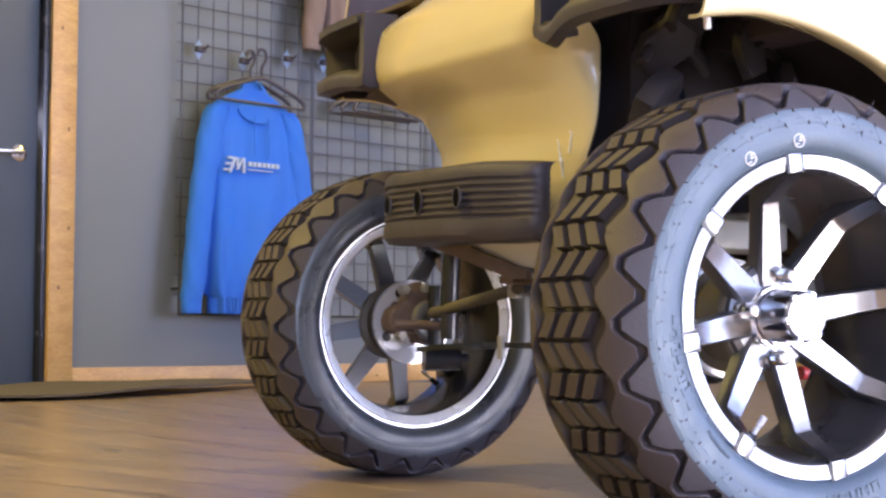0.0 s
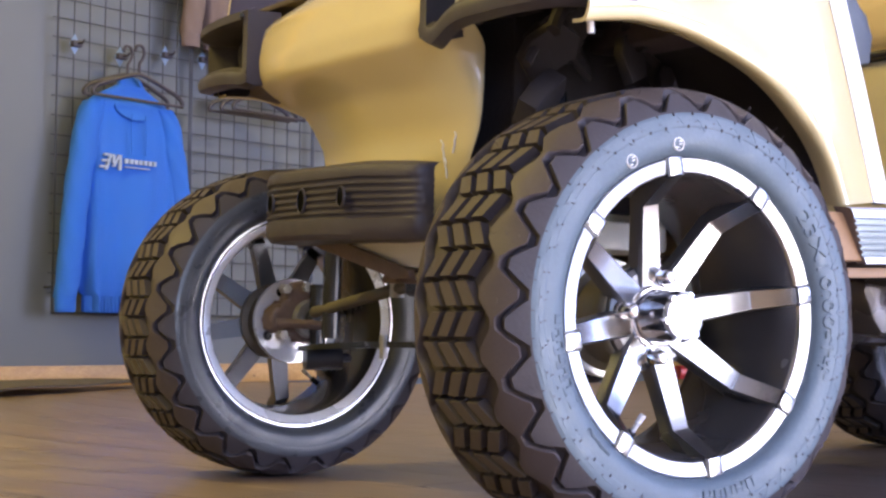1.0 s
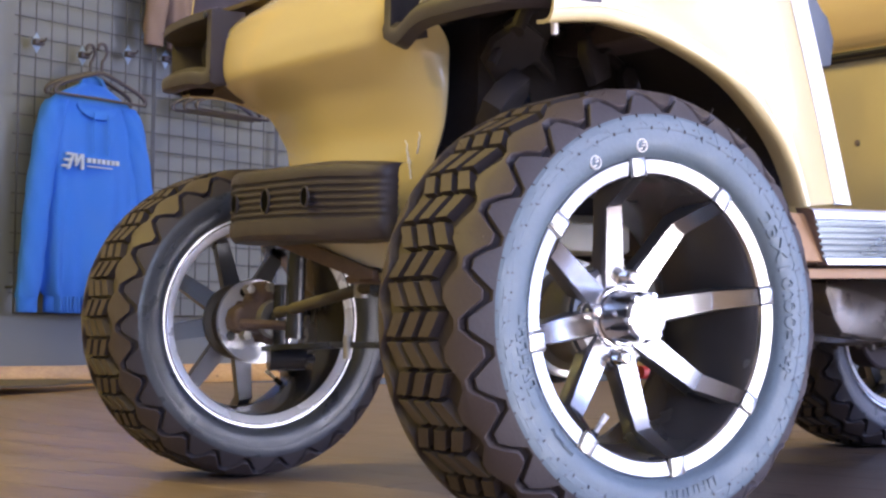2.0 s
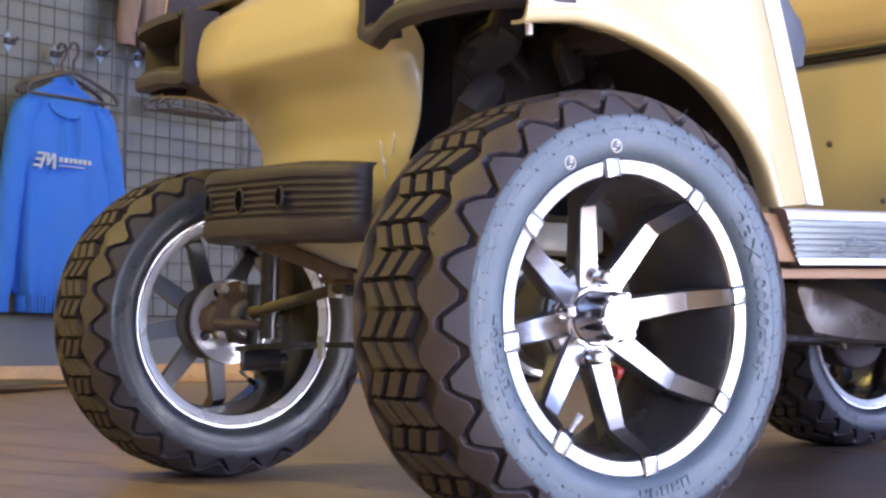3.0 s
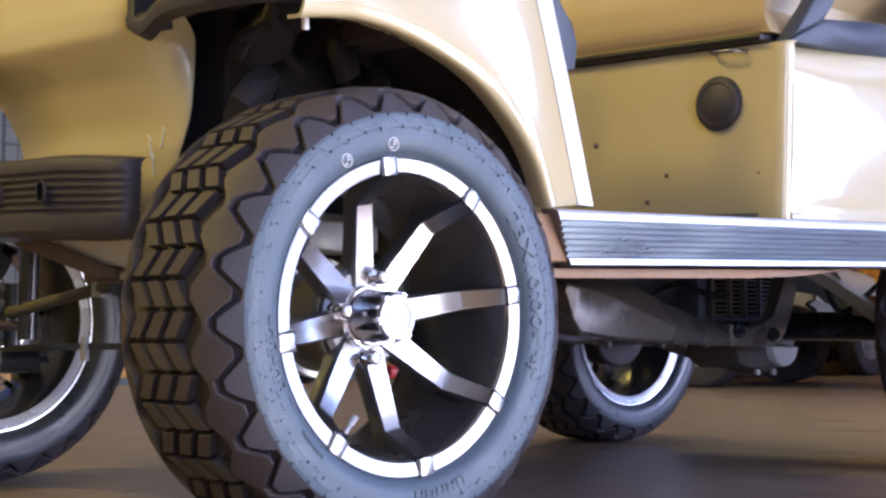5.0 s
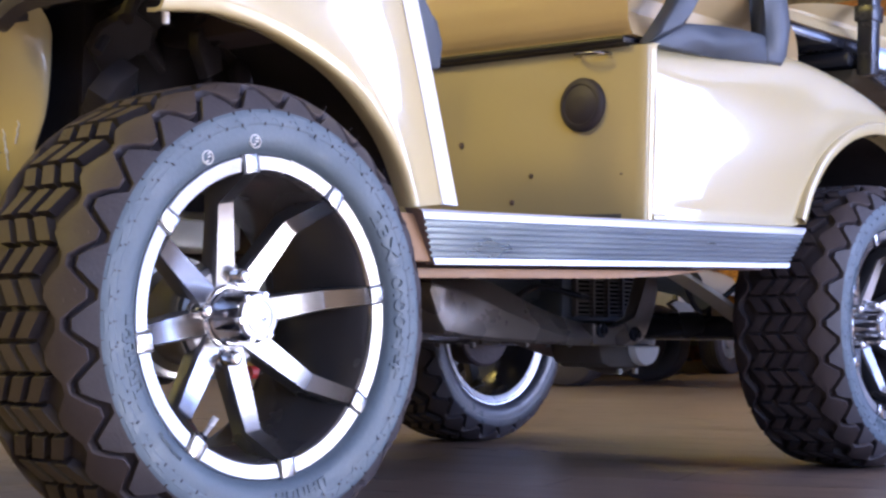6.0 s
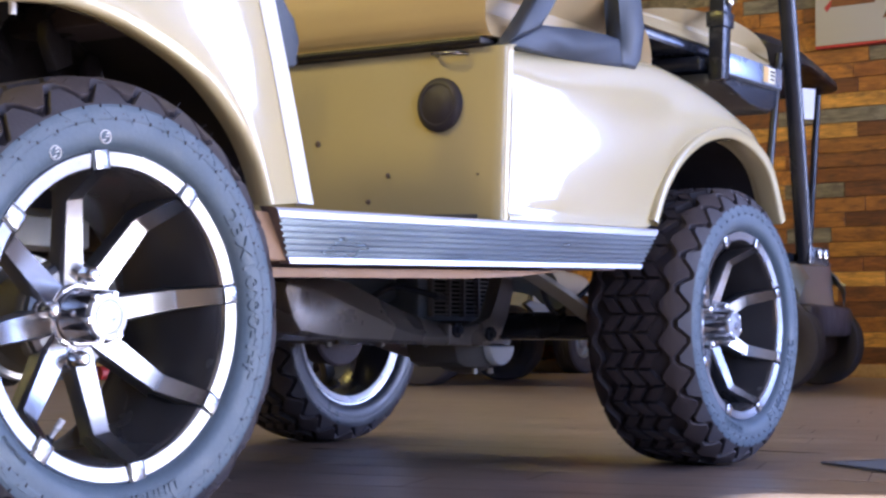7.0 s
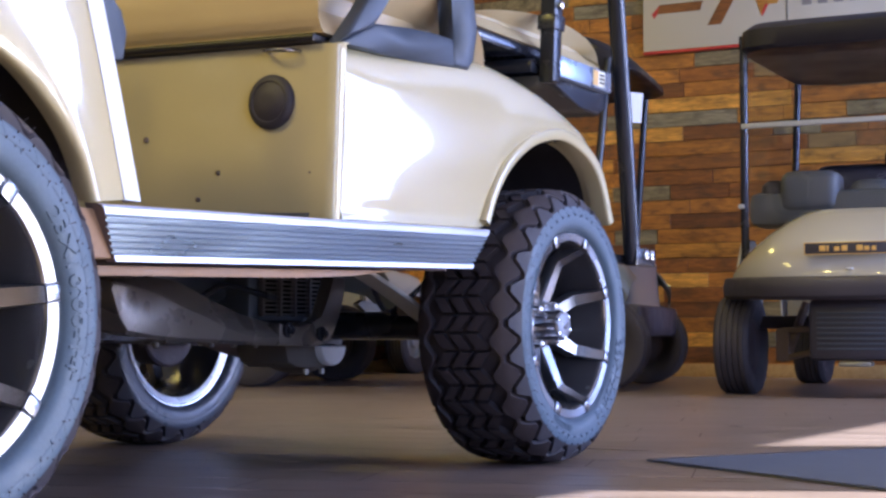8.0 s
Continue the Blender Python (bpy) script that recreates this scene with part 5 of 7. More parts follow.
for x, y in ((1.515, 0.575), (1.575, 0.575)):
    bm = bmesh.new()
    r = lathe(bm, [(0.007, 0.0), (0.007, -0.012)], 6, m=Matrix.Translation((x, y, 0.186)) @ Matrix.Rotation(radians(90), 4, "X"))
    disc(bm, r[-1])
    part("drain_bolt", bm, STEEL, cart)
bm = bmesh.new()
prism(bm, [(1.425, 0.240), (1.44, 0.200), (1.47, 0.189), (1.575, 0.188), (1.61, 0.200), (1.62, 0.240)], 0.565, 0.70, 0.006)
part("gear_case", bm, CASE, cart)
for y in (0.235, 1.045):
    bm = bmesh.new()
    pts = smooth_path([(1.10, y, 0.396), (1.18, y, 0.386), (1.264, y, 0.362), (1.373, y, 0.324), (1.487, y, 0.280), (WB, y, 0.240), (1.85, y, 0.26), (2.02, y, 0.33)], 5)
    sheet(bm, [[p + Vector((0, -0.022, 0)) for p in pts], [p + Vector((0, 0.022, 0)) for p in pts]], thick=0.009)
    part("leaf_spring", bm, STEEL, cart, "steel leaf spring")
    bm = bmesh.new()
    tube(bm, [(1.56, y + 0.06, 0.50), (1.60, y + 0.05, 0.36)], 0.022, 14)
    tube(bm, [(1.60, y + 0.05, 0.36), (1.63, y + 0.04, 0.27)], 0.012, 12)
    part("shock_absorber", bm, BLACKM, cart)
    bm = bmesh.new()
    box(bm, (1.445, y + 0.034, 0.300), (1.522, y + 0.060, 0.324), 0.004)
    part("spring_bracket", bm, ANODE, cart)
bm = bmesh.new()
prism(bm, [(1.635, 0.330), (1.66, 0.340), (1.70, 0.333), (1.75, 0.325), (1.75, 0.306), (1.69, 0.303)], 0.520, 0.535, 0.003)
part("axle_bracket", bm, ANODE, cart, "tan painted axle bracket")
bm = bmesh.new()
tube(bm, smooth_path([(0.9, 0.66, 0.30), (1.2, 0.70, 0.29), (1.42, 0.72, 0.24), (1.62, 0.74, 0.21)], 5), 0.022, 12)
part("exhaust_pipe", bm, RUST, cart)
bm = bmesh.new()
tube(bm, smooth_path([(1.0, 0.58, 0.37), (1.12, 0.57, 0.33), (1.25, 0.59, 0.36), (1.40, 0.575, 0.34)], 6), 0.007, 8)
part("cable", bm, BLACKM, cart)
bm = bmesh.new()
tube(bm, smooth_path([(1.40, 0.34, 0.40), (1.47, 0.34, 0.31), (1.55, 0.33, 0.34), (1.62, 0.3, 0.40)], 6), 0.006, 8)
part("cable", bm, BLACKM, cart)

# front steering and suspension, seen inside the far wheel
for side in (1, -1):
    def fy(y):
        return y if side < 0 else 2 * YC - y
    bm = bmesh.new()
    rk = random.Random(3)
    out = [((0.048 + 0.016 * math.sin(3 * q + 0.6) + rk.uniform(-0.006, 0.006)) * math.sin(q) * 0.85, (0.048 + 0.016 * math.sin(3 * q + 0.6) + rk.uniform(-0.006, 0.006)) * math.cos(q)) for q in (2 * math.pi * k / 22 for k in range(22))]
    lo, hi = sorted((fy(1.080), fy(1.122)))
    prism(bm, out, lo, hi, 0.007, m=Matrix.Translation((-0.022, 0, HUB + 0.012)), seg=3)
    kn = part("steering_knuckle", bm, RUST, cart, "rusty cast steering knuckle")
    turn_out = Matrix.Rotation(radians(0 if side < 0 else 180), 4, "Z")
    bm = bmesh.new()
    lathe(bm, [(0.036, 0.02), (0.036, -0.006), (0.033, -0.012), (0.025, -0.012), (0.023, -0.004), (0.018, -0.004), (0.016, -0.010)], 28, m=Matrix.Translation((0.006, fy(1.078), HUB + 0.004)) @ turn_out)
    part("bearing_ring", bm, STEEL, kn, "dull steel bearing ring")
    bm = bmesh.new()
    r = lathe(bm, [(0.016, 0.0), (0.0155, -0.022), (0.011, -0.026)], 20, m=Matrix.Translation((0.006, fy(1.078), HUB + 0.004)) @ turn_out)
    disc(bm, r[-1])
    part("spindle_end", bm, BLACKM, kn)
    bm = bmesh.new()
    tube(bm, smooth_path([(-0.066, fy(1.072), HUB - 0.004), (-0.02, fy(1.055), HUB - 0.006), (0.015, fy(1.05), HUB - 0.008), (0.034, fy(1.04), HUB - 0.004)], 5), 0.011, 10, flat=0.8)
    part("steering_arm", bm, RUST, kn)
    bm = bmesh.new()
    tube(bm, [(0.012, fy(1.062), HUB - 0.050), (0.012, fy(1.062), HUB + 0.066)], 0.015, 14)
    part("kingpin", bm, BLACKM, kn)
    for p in ((-0.046, 1.078, HUB + 0.058), (-0.004, 1.078, HUB + 0.062), (-0.052, 1.078, HUB - 0.026)):
        bm = bmesh.new()
        tube(bm, [(p[0], fy(p[1] + 0.01), p[2]), (p[0], fy(p[1] - 0.012), p[2])], 0.009, 6)
        part("knuckle_bolt", bm, STEEL, kn)
    bm = bmesh.new()
    tube(bm, [(0.0, fy(1.05), HUB + 0.016), (0.0, fy(0.997), 0.302), (0.0, fy(0.741), 0.332), (0.0, fy(0.64), 0.343)], 0.0105, 12)
    part("tie_rod", bm, CASE, cart, "weathered steel tie rod")
    bm = bmesh.new()
    tube(bm, [(0.0, fy(0.741), 0.318), (0.0, fy(0.741), 0.343)], 0.012, 12)
    part("rod_end", bm, STEEL, cart)
    bm = bmesh.new()
    pts = smooth_path([(0.0, fy(1.06), 0.236), (0.0, fy(0.95), 0.241), (0.0, fy(0.80), 0.245), (0.0, fy(0.64), 0.246)], 5)
    sheet(bm, [[p + Vector((-0.028, 0, 0)) for p in pts], [p + Vector((0.028, 0, 0)) for p in pts]], thick=0.010)
    part("control_arm", bm, BLACKM, cart, "flat black lower suspension arm")
    bm = bmesh.new()
    tube(bm, [(-0.026, fy(1.034), 0.213), (-0.022, fy(1.033), 0.213), (0.038, fy(1.026), 0.214), (0.042, fy(1.025), 0.214)], 0.0215, 20)
    tube(bm, [(0.042, fy(1.025), 0.214), (0.060, fy(1.023), 0.214)], 0.008, 8)
    part("bushing", bm, BLACKM, cart, "black rubber suspension bushing")
    bm = bmesh.new()
    tube(bm, [(0.020, fy(1.02), 0.335), (0.020, fy(1.015), 0.425)], 0.0075, 12)
    part("shock_rod", bm, CHROME, cart)
    bm = bmesh.new()
    tube(bm, [(0.008, fy(1.0), 0.25), (0.008, fy(0.99), 0.45)], 0.017, 14)
    tube(bm, [(0.008, fy(0.99), 0.43), (0.02, fy(0.95), 0.60)], 0.023, 14)
    part("shock_absorber", bm, BLACKM, cart)
bm = bmesh.new()
box(bm, (-0.03, 0.50, 0.235), (0.05, 0.60, 0.36), 0.01)
box(bm, (-0.02, 0.46, 0.318), (0.03, 0.68, 0.345), 0.006)
part("front_crossmember", bm, BLACKM, cart, "black front crossmember")
bm = bmesh.new()
tube(bm, [(0.225, 0.300, 0.205), (0.245, 0.300, 0.205)], 0.010, 14)
part("bushing_cap", bm, REDP, cart, "small red cap")
for y in (0.730, 0.550):
    bm = bmesh.new()
    tube(bm, [(-0.03, y, 0.256), (-0.03, y, 0.218)], 0.007, 12)
    part("arm_bolt", bm, STEEL, cart)

# marks on the tyre sidewalls
def arc_bar(bm, a0, a1, r0, r1, deep=0.0008, mat=0):
    """A raised bar along the sidewall, between angles and radii."""
    n = max(2, int((a1 - a0) / 0.04))
    rows = []
    for k in range(n + 1):
        a = a0 + (a1 - a0) * k / n
        s, c = math.sin(a), math.cos(a)
        rows.append([(r0 * s, wall_y(r0) + 0.001, r0 * c), (r0 * s, wall_y(r0) - deep, r0 * c), (r1 * s, wall_y(r1) - deep, r1 * c), (r1 * s, wall_y(r1) + 0.001, r1 * c)])
    sheet(bm, rows, mat)


WALL = ((0.1945, 0.002), (0.1985, -0.0070), (0.204, -0.0132), (0.212, -0.0162), (0.222, -0.0172), (0.232, -0.0173), (0.238, -0.0175), (0.25, -0.0138))


def wall_y(r):
    """How far out the sidewall stands at a radius."""
    for (r0, y0), (r1, y1) in zip(WALL, WALL[1:]):
        if r <= r1:
            return y0 + (y1 - y0) * (r - r0) / (r1 - r0)
    return WALL[-1][1]


def lettering(text, a0, a1, r0, size, deep):
    """Raised size lettering bent along the sidewall, read clockwise."""
    cu = bpy.data.curves.new("lettering", "FONT")
    cu.body, cu.size, cu.extrude, cu.resolution_u = text, size, deep, 2
    ob = bpy.data.objects.new("lettering", cu)
    scene.collection.objects.link(ob)
    me = bpy.data.meshes.new_from_object(ob.evaluated_get(bpy.context.evaluated_depsgraph_get()))
    bpy.data.objects.remove(ob)
    xs = [v.co.x for v in me.vertices]
    lo, hi = min(xs), max(xs)
    for v in me.vertices:
        a = a0 + (a1 - a0) * (v.co.x - lo) / (hi - lo)
        r = r0 + v.co.y
        v.co = (r * math.sin(a), wall_y(r) - v.co.z, r * math.cos(a))
    me.materials.append(SIDEWALL)
    return me


letters = lettering("23X10.00-14", radians(51), radians(108), 0.2045, 0.025, 0.0022)
for ob, turn in ((w_near, -9.5), (w_rear, 22.0)):
    ty = [c for c in ob.children if c.name.startswith("tyre")][0]
    piece("size_lettering", letters, ty, pose(0, 0, 0, 0, -turn if ob is w_near else 25, 0))
    for a0, n, w in ((241, 6, 4.2), (163, 5, 4.6)):
        bm = bmesh.new()
        for k in range(n):
            b0 = radians(a0 - (turn if ob is w_near else 0) + k * w)
            arc_bar(bm, b0, b0 + radians(w * 0.62), 0.2065, 0.2080)
            arc_bar(bm, b0, b0 + radians(w * 0.62), 0.2200, 0.2215)
            arc_bar(bm, b0, b0 + radians(w * 0.10), 0.2085, 0.212)
            arc_bar(bm, b0, b0 + radians(w * 0.10), 0.212, 0.2195)
        part("raised_mark", bm, SIDEWALL, ty)["kind"] = "stuff"
    bm = bmesh.new()
    for k in range(52):
        a = 2 * math.pi * k / 52
        arc_bar(bm, a, a + 0.010, 0.2360, 0.2372, 0.0012)
        if k % 2:
            arc_bar(bm, a + 0.03, a + 0.038, 0.2275, 0.2284, 0.0012)
    part("rib_mark", bm, SHOULDER, ty)["kind"] = "stuff"
    bm = bmesh.new()
    for k in range(50):
        a = 2 * math.pi * (k + 0.5) / 50
        w, h = (0.046, 0.014) if k % 2 else (0.034, 0.009)
        tri = [(a - w, 0.2390), (a + w, 0.2390), (a + 0.006, 0.2390 - h)]
        top = [bm.verts.new((r * math.sin(b), wall_y(r) - 0.0005, r * math.cos(b))) for b, r in tri]
        low = [bm.verts.new((r * math.sin(b), wall_y(r) + 0.0010, r * math.cos(b))) for b, r in tri]
        bm.faces.new(top)
        for i in range(3):
            bm.faces.new((top[i], top[(i + 1) % 3], low[(i + 1) % 3], low[i]))
    part("sidewall_facet", bm, SIDEWALL, ty)["kind"] = "stuff"
for a in (radians(-9.3), radians(-30)):
    ty = [c for c in w_near.children if c.name.startswith("tyre")][0]
    bm = bmesh.new()
    m = Matrix.Rotation(a + radians(9.4), 4, "Y") @ Matrix.Translation((0, -0.0172, 0.210))
    lathe(bm, [(0.0082, 0.002), (0.0082, 0.0), (0.0072, 0.0), (0.0072, 0.002)], 24, m=m)
    for q in ((-0.005, -0.0035), (0.0, 0.0), (0.001, 0.0035)):
        box(bm, (q[0], -0.0002, q[1] - 0.0007), (q[0] + 0.0045, 0.002, q[1] + 0.0007), m=m)
    part("white_mark", bm, WHITEM, ty, "small white ring mark")

# added dark panels close the space under the bonnet; their colour is its shade
bm = bmesh.new()
box(bm, (-0.11, 0.10, 0.80), (0.36, 1.18, 0.81), 0.002)
part("underbonnet_cover", bm, DARK, cart)
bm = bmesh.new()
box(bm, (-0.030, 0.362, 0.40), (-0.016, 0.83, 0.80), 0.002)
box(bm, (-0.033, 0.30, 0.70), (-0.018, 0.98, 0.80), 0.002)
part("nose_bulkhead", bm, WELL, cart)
for y in (0.09, 1.18):
    bm = bmesh.new()
    box(bm, (-0.08, y, 0.72), (0.30, y + 0.01, 0.80), 0.001)
    part("side_baffle", bm, DARK, cart)
bm = bmesh.new()
sheet(bm, [[cowl_point(u, 0.97) for u in us], [cowl_point(u, 0.97) + Vector((0.10, 0, 0.03)) for u in us], [Vector((0.30, cowl_point(u, 0.97).y, 0.99)) for u in us]], thick=0.006)
part("bonnet", bm, PAINT, cart)

# the body leans a little on its lift kit; wheels, axles and suspension stand level
LEVEL = ("wheel", "steering_knuckle", "knuckle_bolt", "tie_rod", "rod_end", "control_arm", "bushing", "shock", "front_crossmember", "arm_bolt", "rear_axle", "differential", "drain_bolt", "gear_case", "leaf_spring", "engine", "frame_rail", "hanger_bracket", "exhaust", "cable", "spring_bracket", "axle_bracket", "front_frame", "front_brace")
LEAN = Matrix.Translation((0, 0.06, 0.45)) @ Matrix.Rotation(radians(2.0), 4, "X") @ Matrix.Translation((0, -0.06, -0.45))
for ob in cart.children:
    if not ob.name.startswith(LEVEL) or ob.name.startswith("wheel_arch"):
        ob.matrix_basis = LEAN @ ob.matrix_basis


# ---- the grey wall: door, pine trim, wire panels, clothes ----
TRIM_Z = 0.055
bm = bmesh.new()
box(bm, (0.168, -0.019, TRIM_Z), (0.272, 0.0, 2.25), 0.002, m=BACK)
box(bm, (-0.884, -0.019, TRIM_Z), (-0.78, 0.0, 2.25), 0.002, m=BACK)
box(bm, (-0.78, -0.019, 2.14), (0.168, 0.0, 2.25), 0.002, m=BACK)
trim = link("trim_door", bm, PINE)
tagged(trim, "knotty pine board trim round the door", "trim", kind="structure")
bm = bmesh.new()
box(bm, (0.274, -0.018, TRIM_Z), (10.9, 0.0, TRIM_Z + 0.080), 0.002, m=BACK)
box(bm, (-7, -0.018, TRIM_Z), (-0.886, 0.0, TRIM_Z + 0.080), 0.002, m=BACK)
base = link("baseboard", bm, PINE)
tagged(base, "knotty pine baseboard along the wall", "baseboard", kind="structure")
rnd = random.Random(4)
for k in range(9):
    bm = bmesh.new()
    up = k > 4
    x, z = (rnd.uniform(0.185, 0.255), 0.3 + 0.33 * (k - 5) + rnd.uniform(0, 0.2)) if up else (0.55 + 0.42 * k + rnd.uniform(-0.1, 0.1), TRIM_Z + rnd.uniform(0.02, 0.07))
    y = -0.0195 if up else -0.0185
    ring = [bm.verts.new((x + rnd.uniform(0.7, 1.1) * (0.006 if up else 0.009) * math.cos(2 * math.pi * i / 14), y, z + rnd.uniform(0.8, 1.1) * (0.009 if up else 0.006) * math.sin(2 * math.pi * i / 14))) for i in range(14)]
    bm.faces.new(ring)
    bmesh.ops.transform(bm, matrix=BACK, verts=bm.verts)
    part("knot", bm, KNOT, trim if up else base)

door = thing("door_1", "dark blue-grey door with a lever handle, closed", "door", kind="structure")
door.matrix_basis = BACK
bm = bmesh.new()
box(bm, (-0.755, 0.035, TRIM_Z + 0.006), (0.143, 0.078, 2.115), 0.003)
part("door_leaf", bm, DOORP, door)
bm = bmesh.new()
box(bm, (0.145, 0.0, 0.0), (0.168, 0.15, 2.14), 0.002)
box(bm, (-0.78, 0.0, 0.0), (-0.757, 0.15, 2.14), 0.002)
box(bm, (-0.757, 0.0, 2.117), (0.145, 0.15, 2.14), 0.002)
box(bm, (0.125, 0.08, 0.09), (0.145, 0.10, 2.117), 0.002)
part("door_frame", bm, BLACKM, door, "black steel door frame")
bm = bmesh.new()
r = lathe(bm, [(0.031, 0.0), (0.031, -0.006), (0.024, -0.011), (0.012, -0.014), (0.012, -0.03)], 28, m=Matrix.Translation((0.066, 0.035, 0.922)))
disc(bm, r[-1])
tube(bm, smooth_path([(0.066, 0.0, 0.922), (0.061, -0.012, 0.922), (0.033, -0.018, 0.922), (-0.01, -0.018, 0.920), (-0.045, -0.014, 0.919)], 5), 0.009, 12)
part("lever_handle", bm, CHROME, door, "brushed silver lever handle")
bm = bmesh.new()
box(bm, (-0.78, 0.12, 0), (0.168, 0.15, 2.14), m=BACK)
link("wall_closing", bm, DARK, smooth=False)["kind"] = "structure"

mat_thing = thing("floor_mat", "dark grey entrance mat lying before the door", "mat")
bm = bmesh.new()
grid = []
for i in range(25):
    w = i / 24
    x = -1.6 + 2.95 * w
    front = -0.62 - 0.05 * w if w < 0.55 else -0.65 + 0.52 * ((w - 0.55) / 0.45) ** 1.2 - 0.0
    row = []
    for k in range(7):
        y = -0.03 + (front + 0.03) * k / 6 if w < 0.62 else (-0.03 - 0.12 * (w - 0.62) / 0.38) + (front - (-0.03 - 0.12 * (w - 0.62) / 0.38)) * k / 6
        p = BACK @ Vector((x, y, 0))
        wave = 0.004 * math.sin(9 * x + 2 * k) + 0.006 * (1 + math.sin(3.1 * x))
        row.append(Vector((p.x, p.y, rise(p.x, p.y) + 0.012 + wave)))
    grid.append(row)
sheet(bm, grid, thick=0.008)
part("mat_sheet", bm, MATB, mat_thing)


def wire_panel(x0, x1, z0, z1):
    """A wire grid panel with a thicker frame, on stand-offs from the wall."""
    g = thing("wire_grid_panel", "grey wire grid display panel hung on the wall", "display panel", group="wire panels")
    g.matrix_basis = BACK
    bm = bmesh.new()
    loop = [(x0, -0.05, z0), (x1, -0.05, z0), (x1, -0.05, z1), (x0, -0.05, z1), (x0, -0.05, z0)]
    for a, b in zip(loop, loop[1:]):
        tube(bm, [a, b], 0.0045, 8)
    for x in (x0, x1):
        for z in (z0 + 0.1, z1 - 0.1):
            tube(bm, [(x, -0.05, z), (x, 0.0, z)], 0.006, 6)
    part("panel_frame", bm, WIRE, g)
    n = round((x1 - x0) / 0.0762)
    for i in range(1, n):
        bm = bmesh.new()
        x = x0 + (x1 - x0) * i / n
        tube(bm, [(x, -0.0525, z0), (x, -0.0525, z1)], 0.0026, 6)
        part("upright_wire", bm, WIRE, g)
    m = round((z1 - z0) / 0.0762)
    for i in range(1, m):
        bm = bmesh.new()
        z = z0 + (z1 - z0) * i / m
        tube(bm, [(x0 - 0.02, -0.0475, z), (x1, -0.0475, z)], 0.0026, 6)
        part("cross_wire", bm, WIRE, g)
    return g


wire_panel(0.720, 1.382, 0.34, 2.18)
wire_panel(1.393, 2.105, 0.34, 2.18)
wire_panel(2.116, 2.80, 0.34, 2.18)


def faceout(x, z):
    h = thing("display_hook", "black display hook with a clear blue plate", "hook", group="display hooks")
    h.matrix_basis = BACK @ Matrix.Translation((x, -0.055, z))
    bm = bmesh.new()
    prism(bm, [(-0.026, 0), (0, 0.042), (0.026, 0), (0, -0.042)], -0.006, -0.002, 0.001)
    part("clip_plate", bm, CLIPP, h)
    bm = bmesh.new()
    box(bm, (-0.022, -0.03, -0.012), (0.022, -0.004, 0.012), 0.004)
    tube(bm, [(0, -0.03, 0), (0, -0.06, 0.0), (0, -0.068, 0.012)], 0.004, 8)
    part("hook_arm", bm, BLACKP, h)


for x, z in ((0.792, 1.393), (1.010, 1.375), (1.240, 1.414), (1.438, 1.424), (1.80, 1.43)):
    faceout(x, z)


def hanger(x, z, y=-0.11, tilt=0.0, n=1):
    """A black plastic clothes hanger; z is the height of its bar."""
    h = thing("clothes_hanger", "black plastic clothes hanger on a hook", "hanger", group="hangers")
    h.matrix_basis = BACK @ Matrix.Translation((x, y, z)) @ Matrix.Rotation(radians(tilt), 4, "Z")
    bm = bmesh.new()
    tube(bm, smooth_path([(-0.215, 0, 0.002), (-0.22, 0, 0.02), (-0.19, 0, 0.045), (-0.10, 0, 0.08), (-0.02, 0, 0.105), (0.02, 0, 0.105), (0.10, 0, 0.08), (0.19, 0, 0.045), (0.22, 0, 0.02), (0.215, 0, 0.002)], 4), 0.009, 8)
    part("shoulder_bar", bm, BLACKP, h)
    bm = bmesh.new()
    tube(bm, [(-0.215, 0, 0.004), (0.215, 0, 0.004)], 0.006, 8)
    part("cross_bar", bm, BLACKP, h)
    bm = bmesh.new()
    tube(bm, smooth_path([(0, 0, 0.105), (0, 0, 0.15), (0.012, 0, 0.168), (0.022, 0, 0.195), (0.012, 0, 0.222), (-0.012, 0, 0.222), (-0.024, 0, 0.200)], 5), 0.0065, 8)
    part("hook", bm, BLACKP, h)


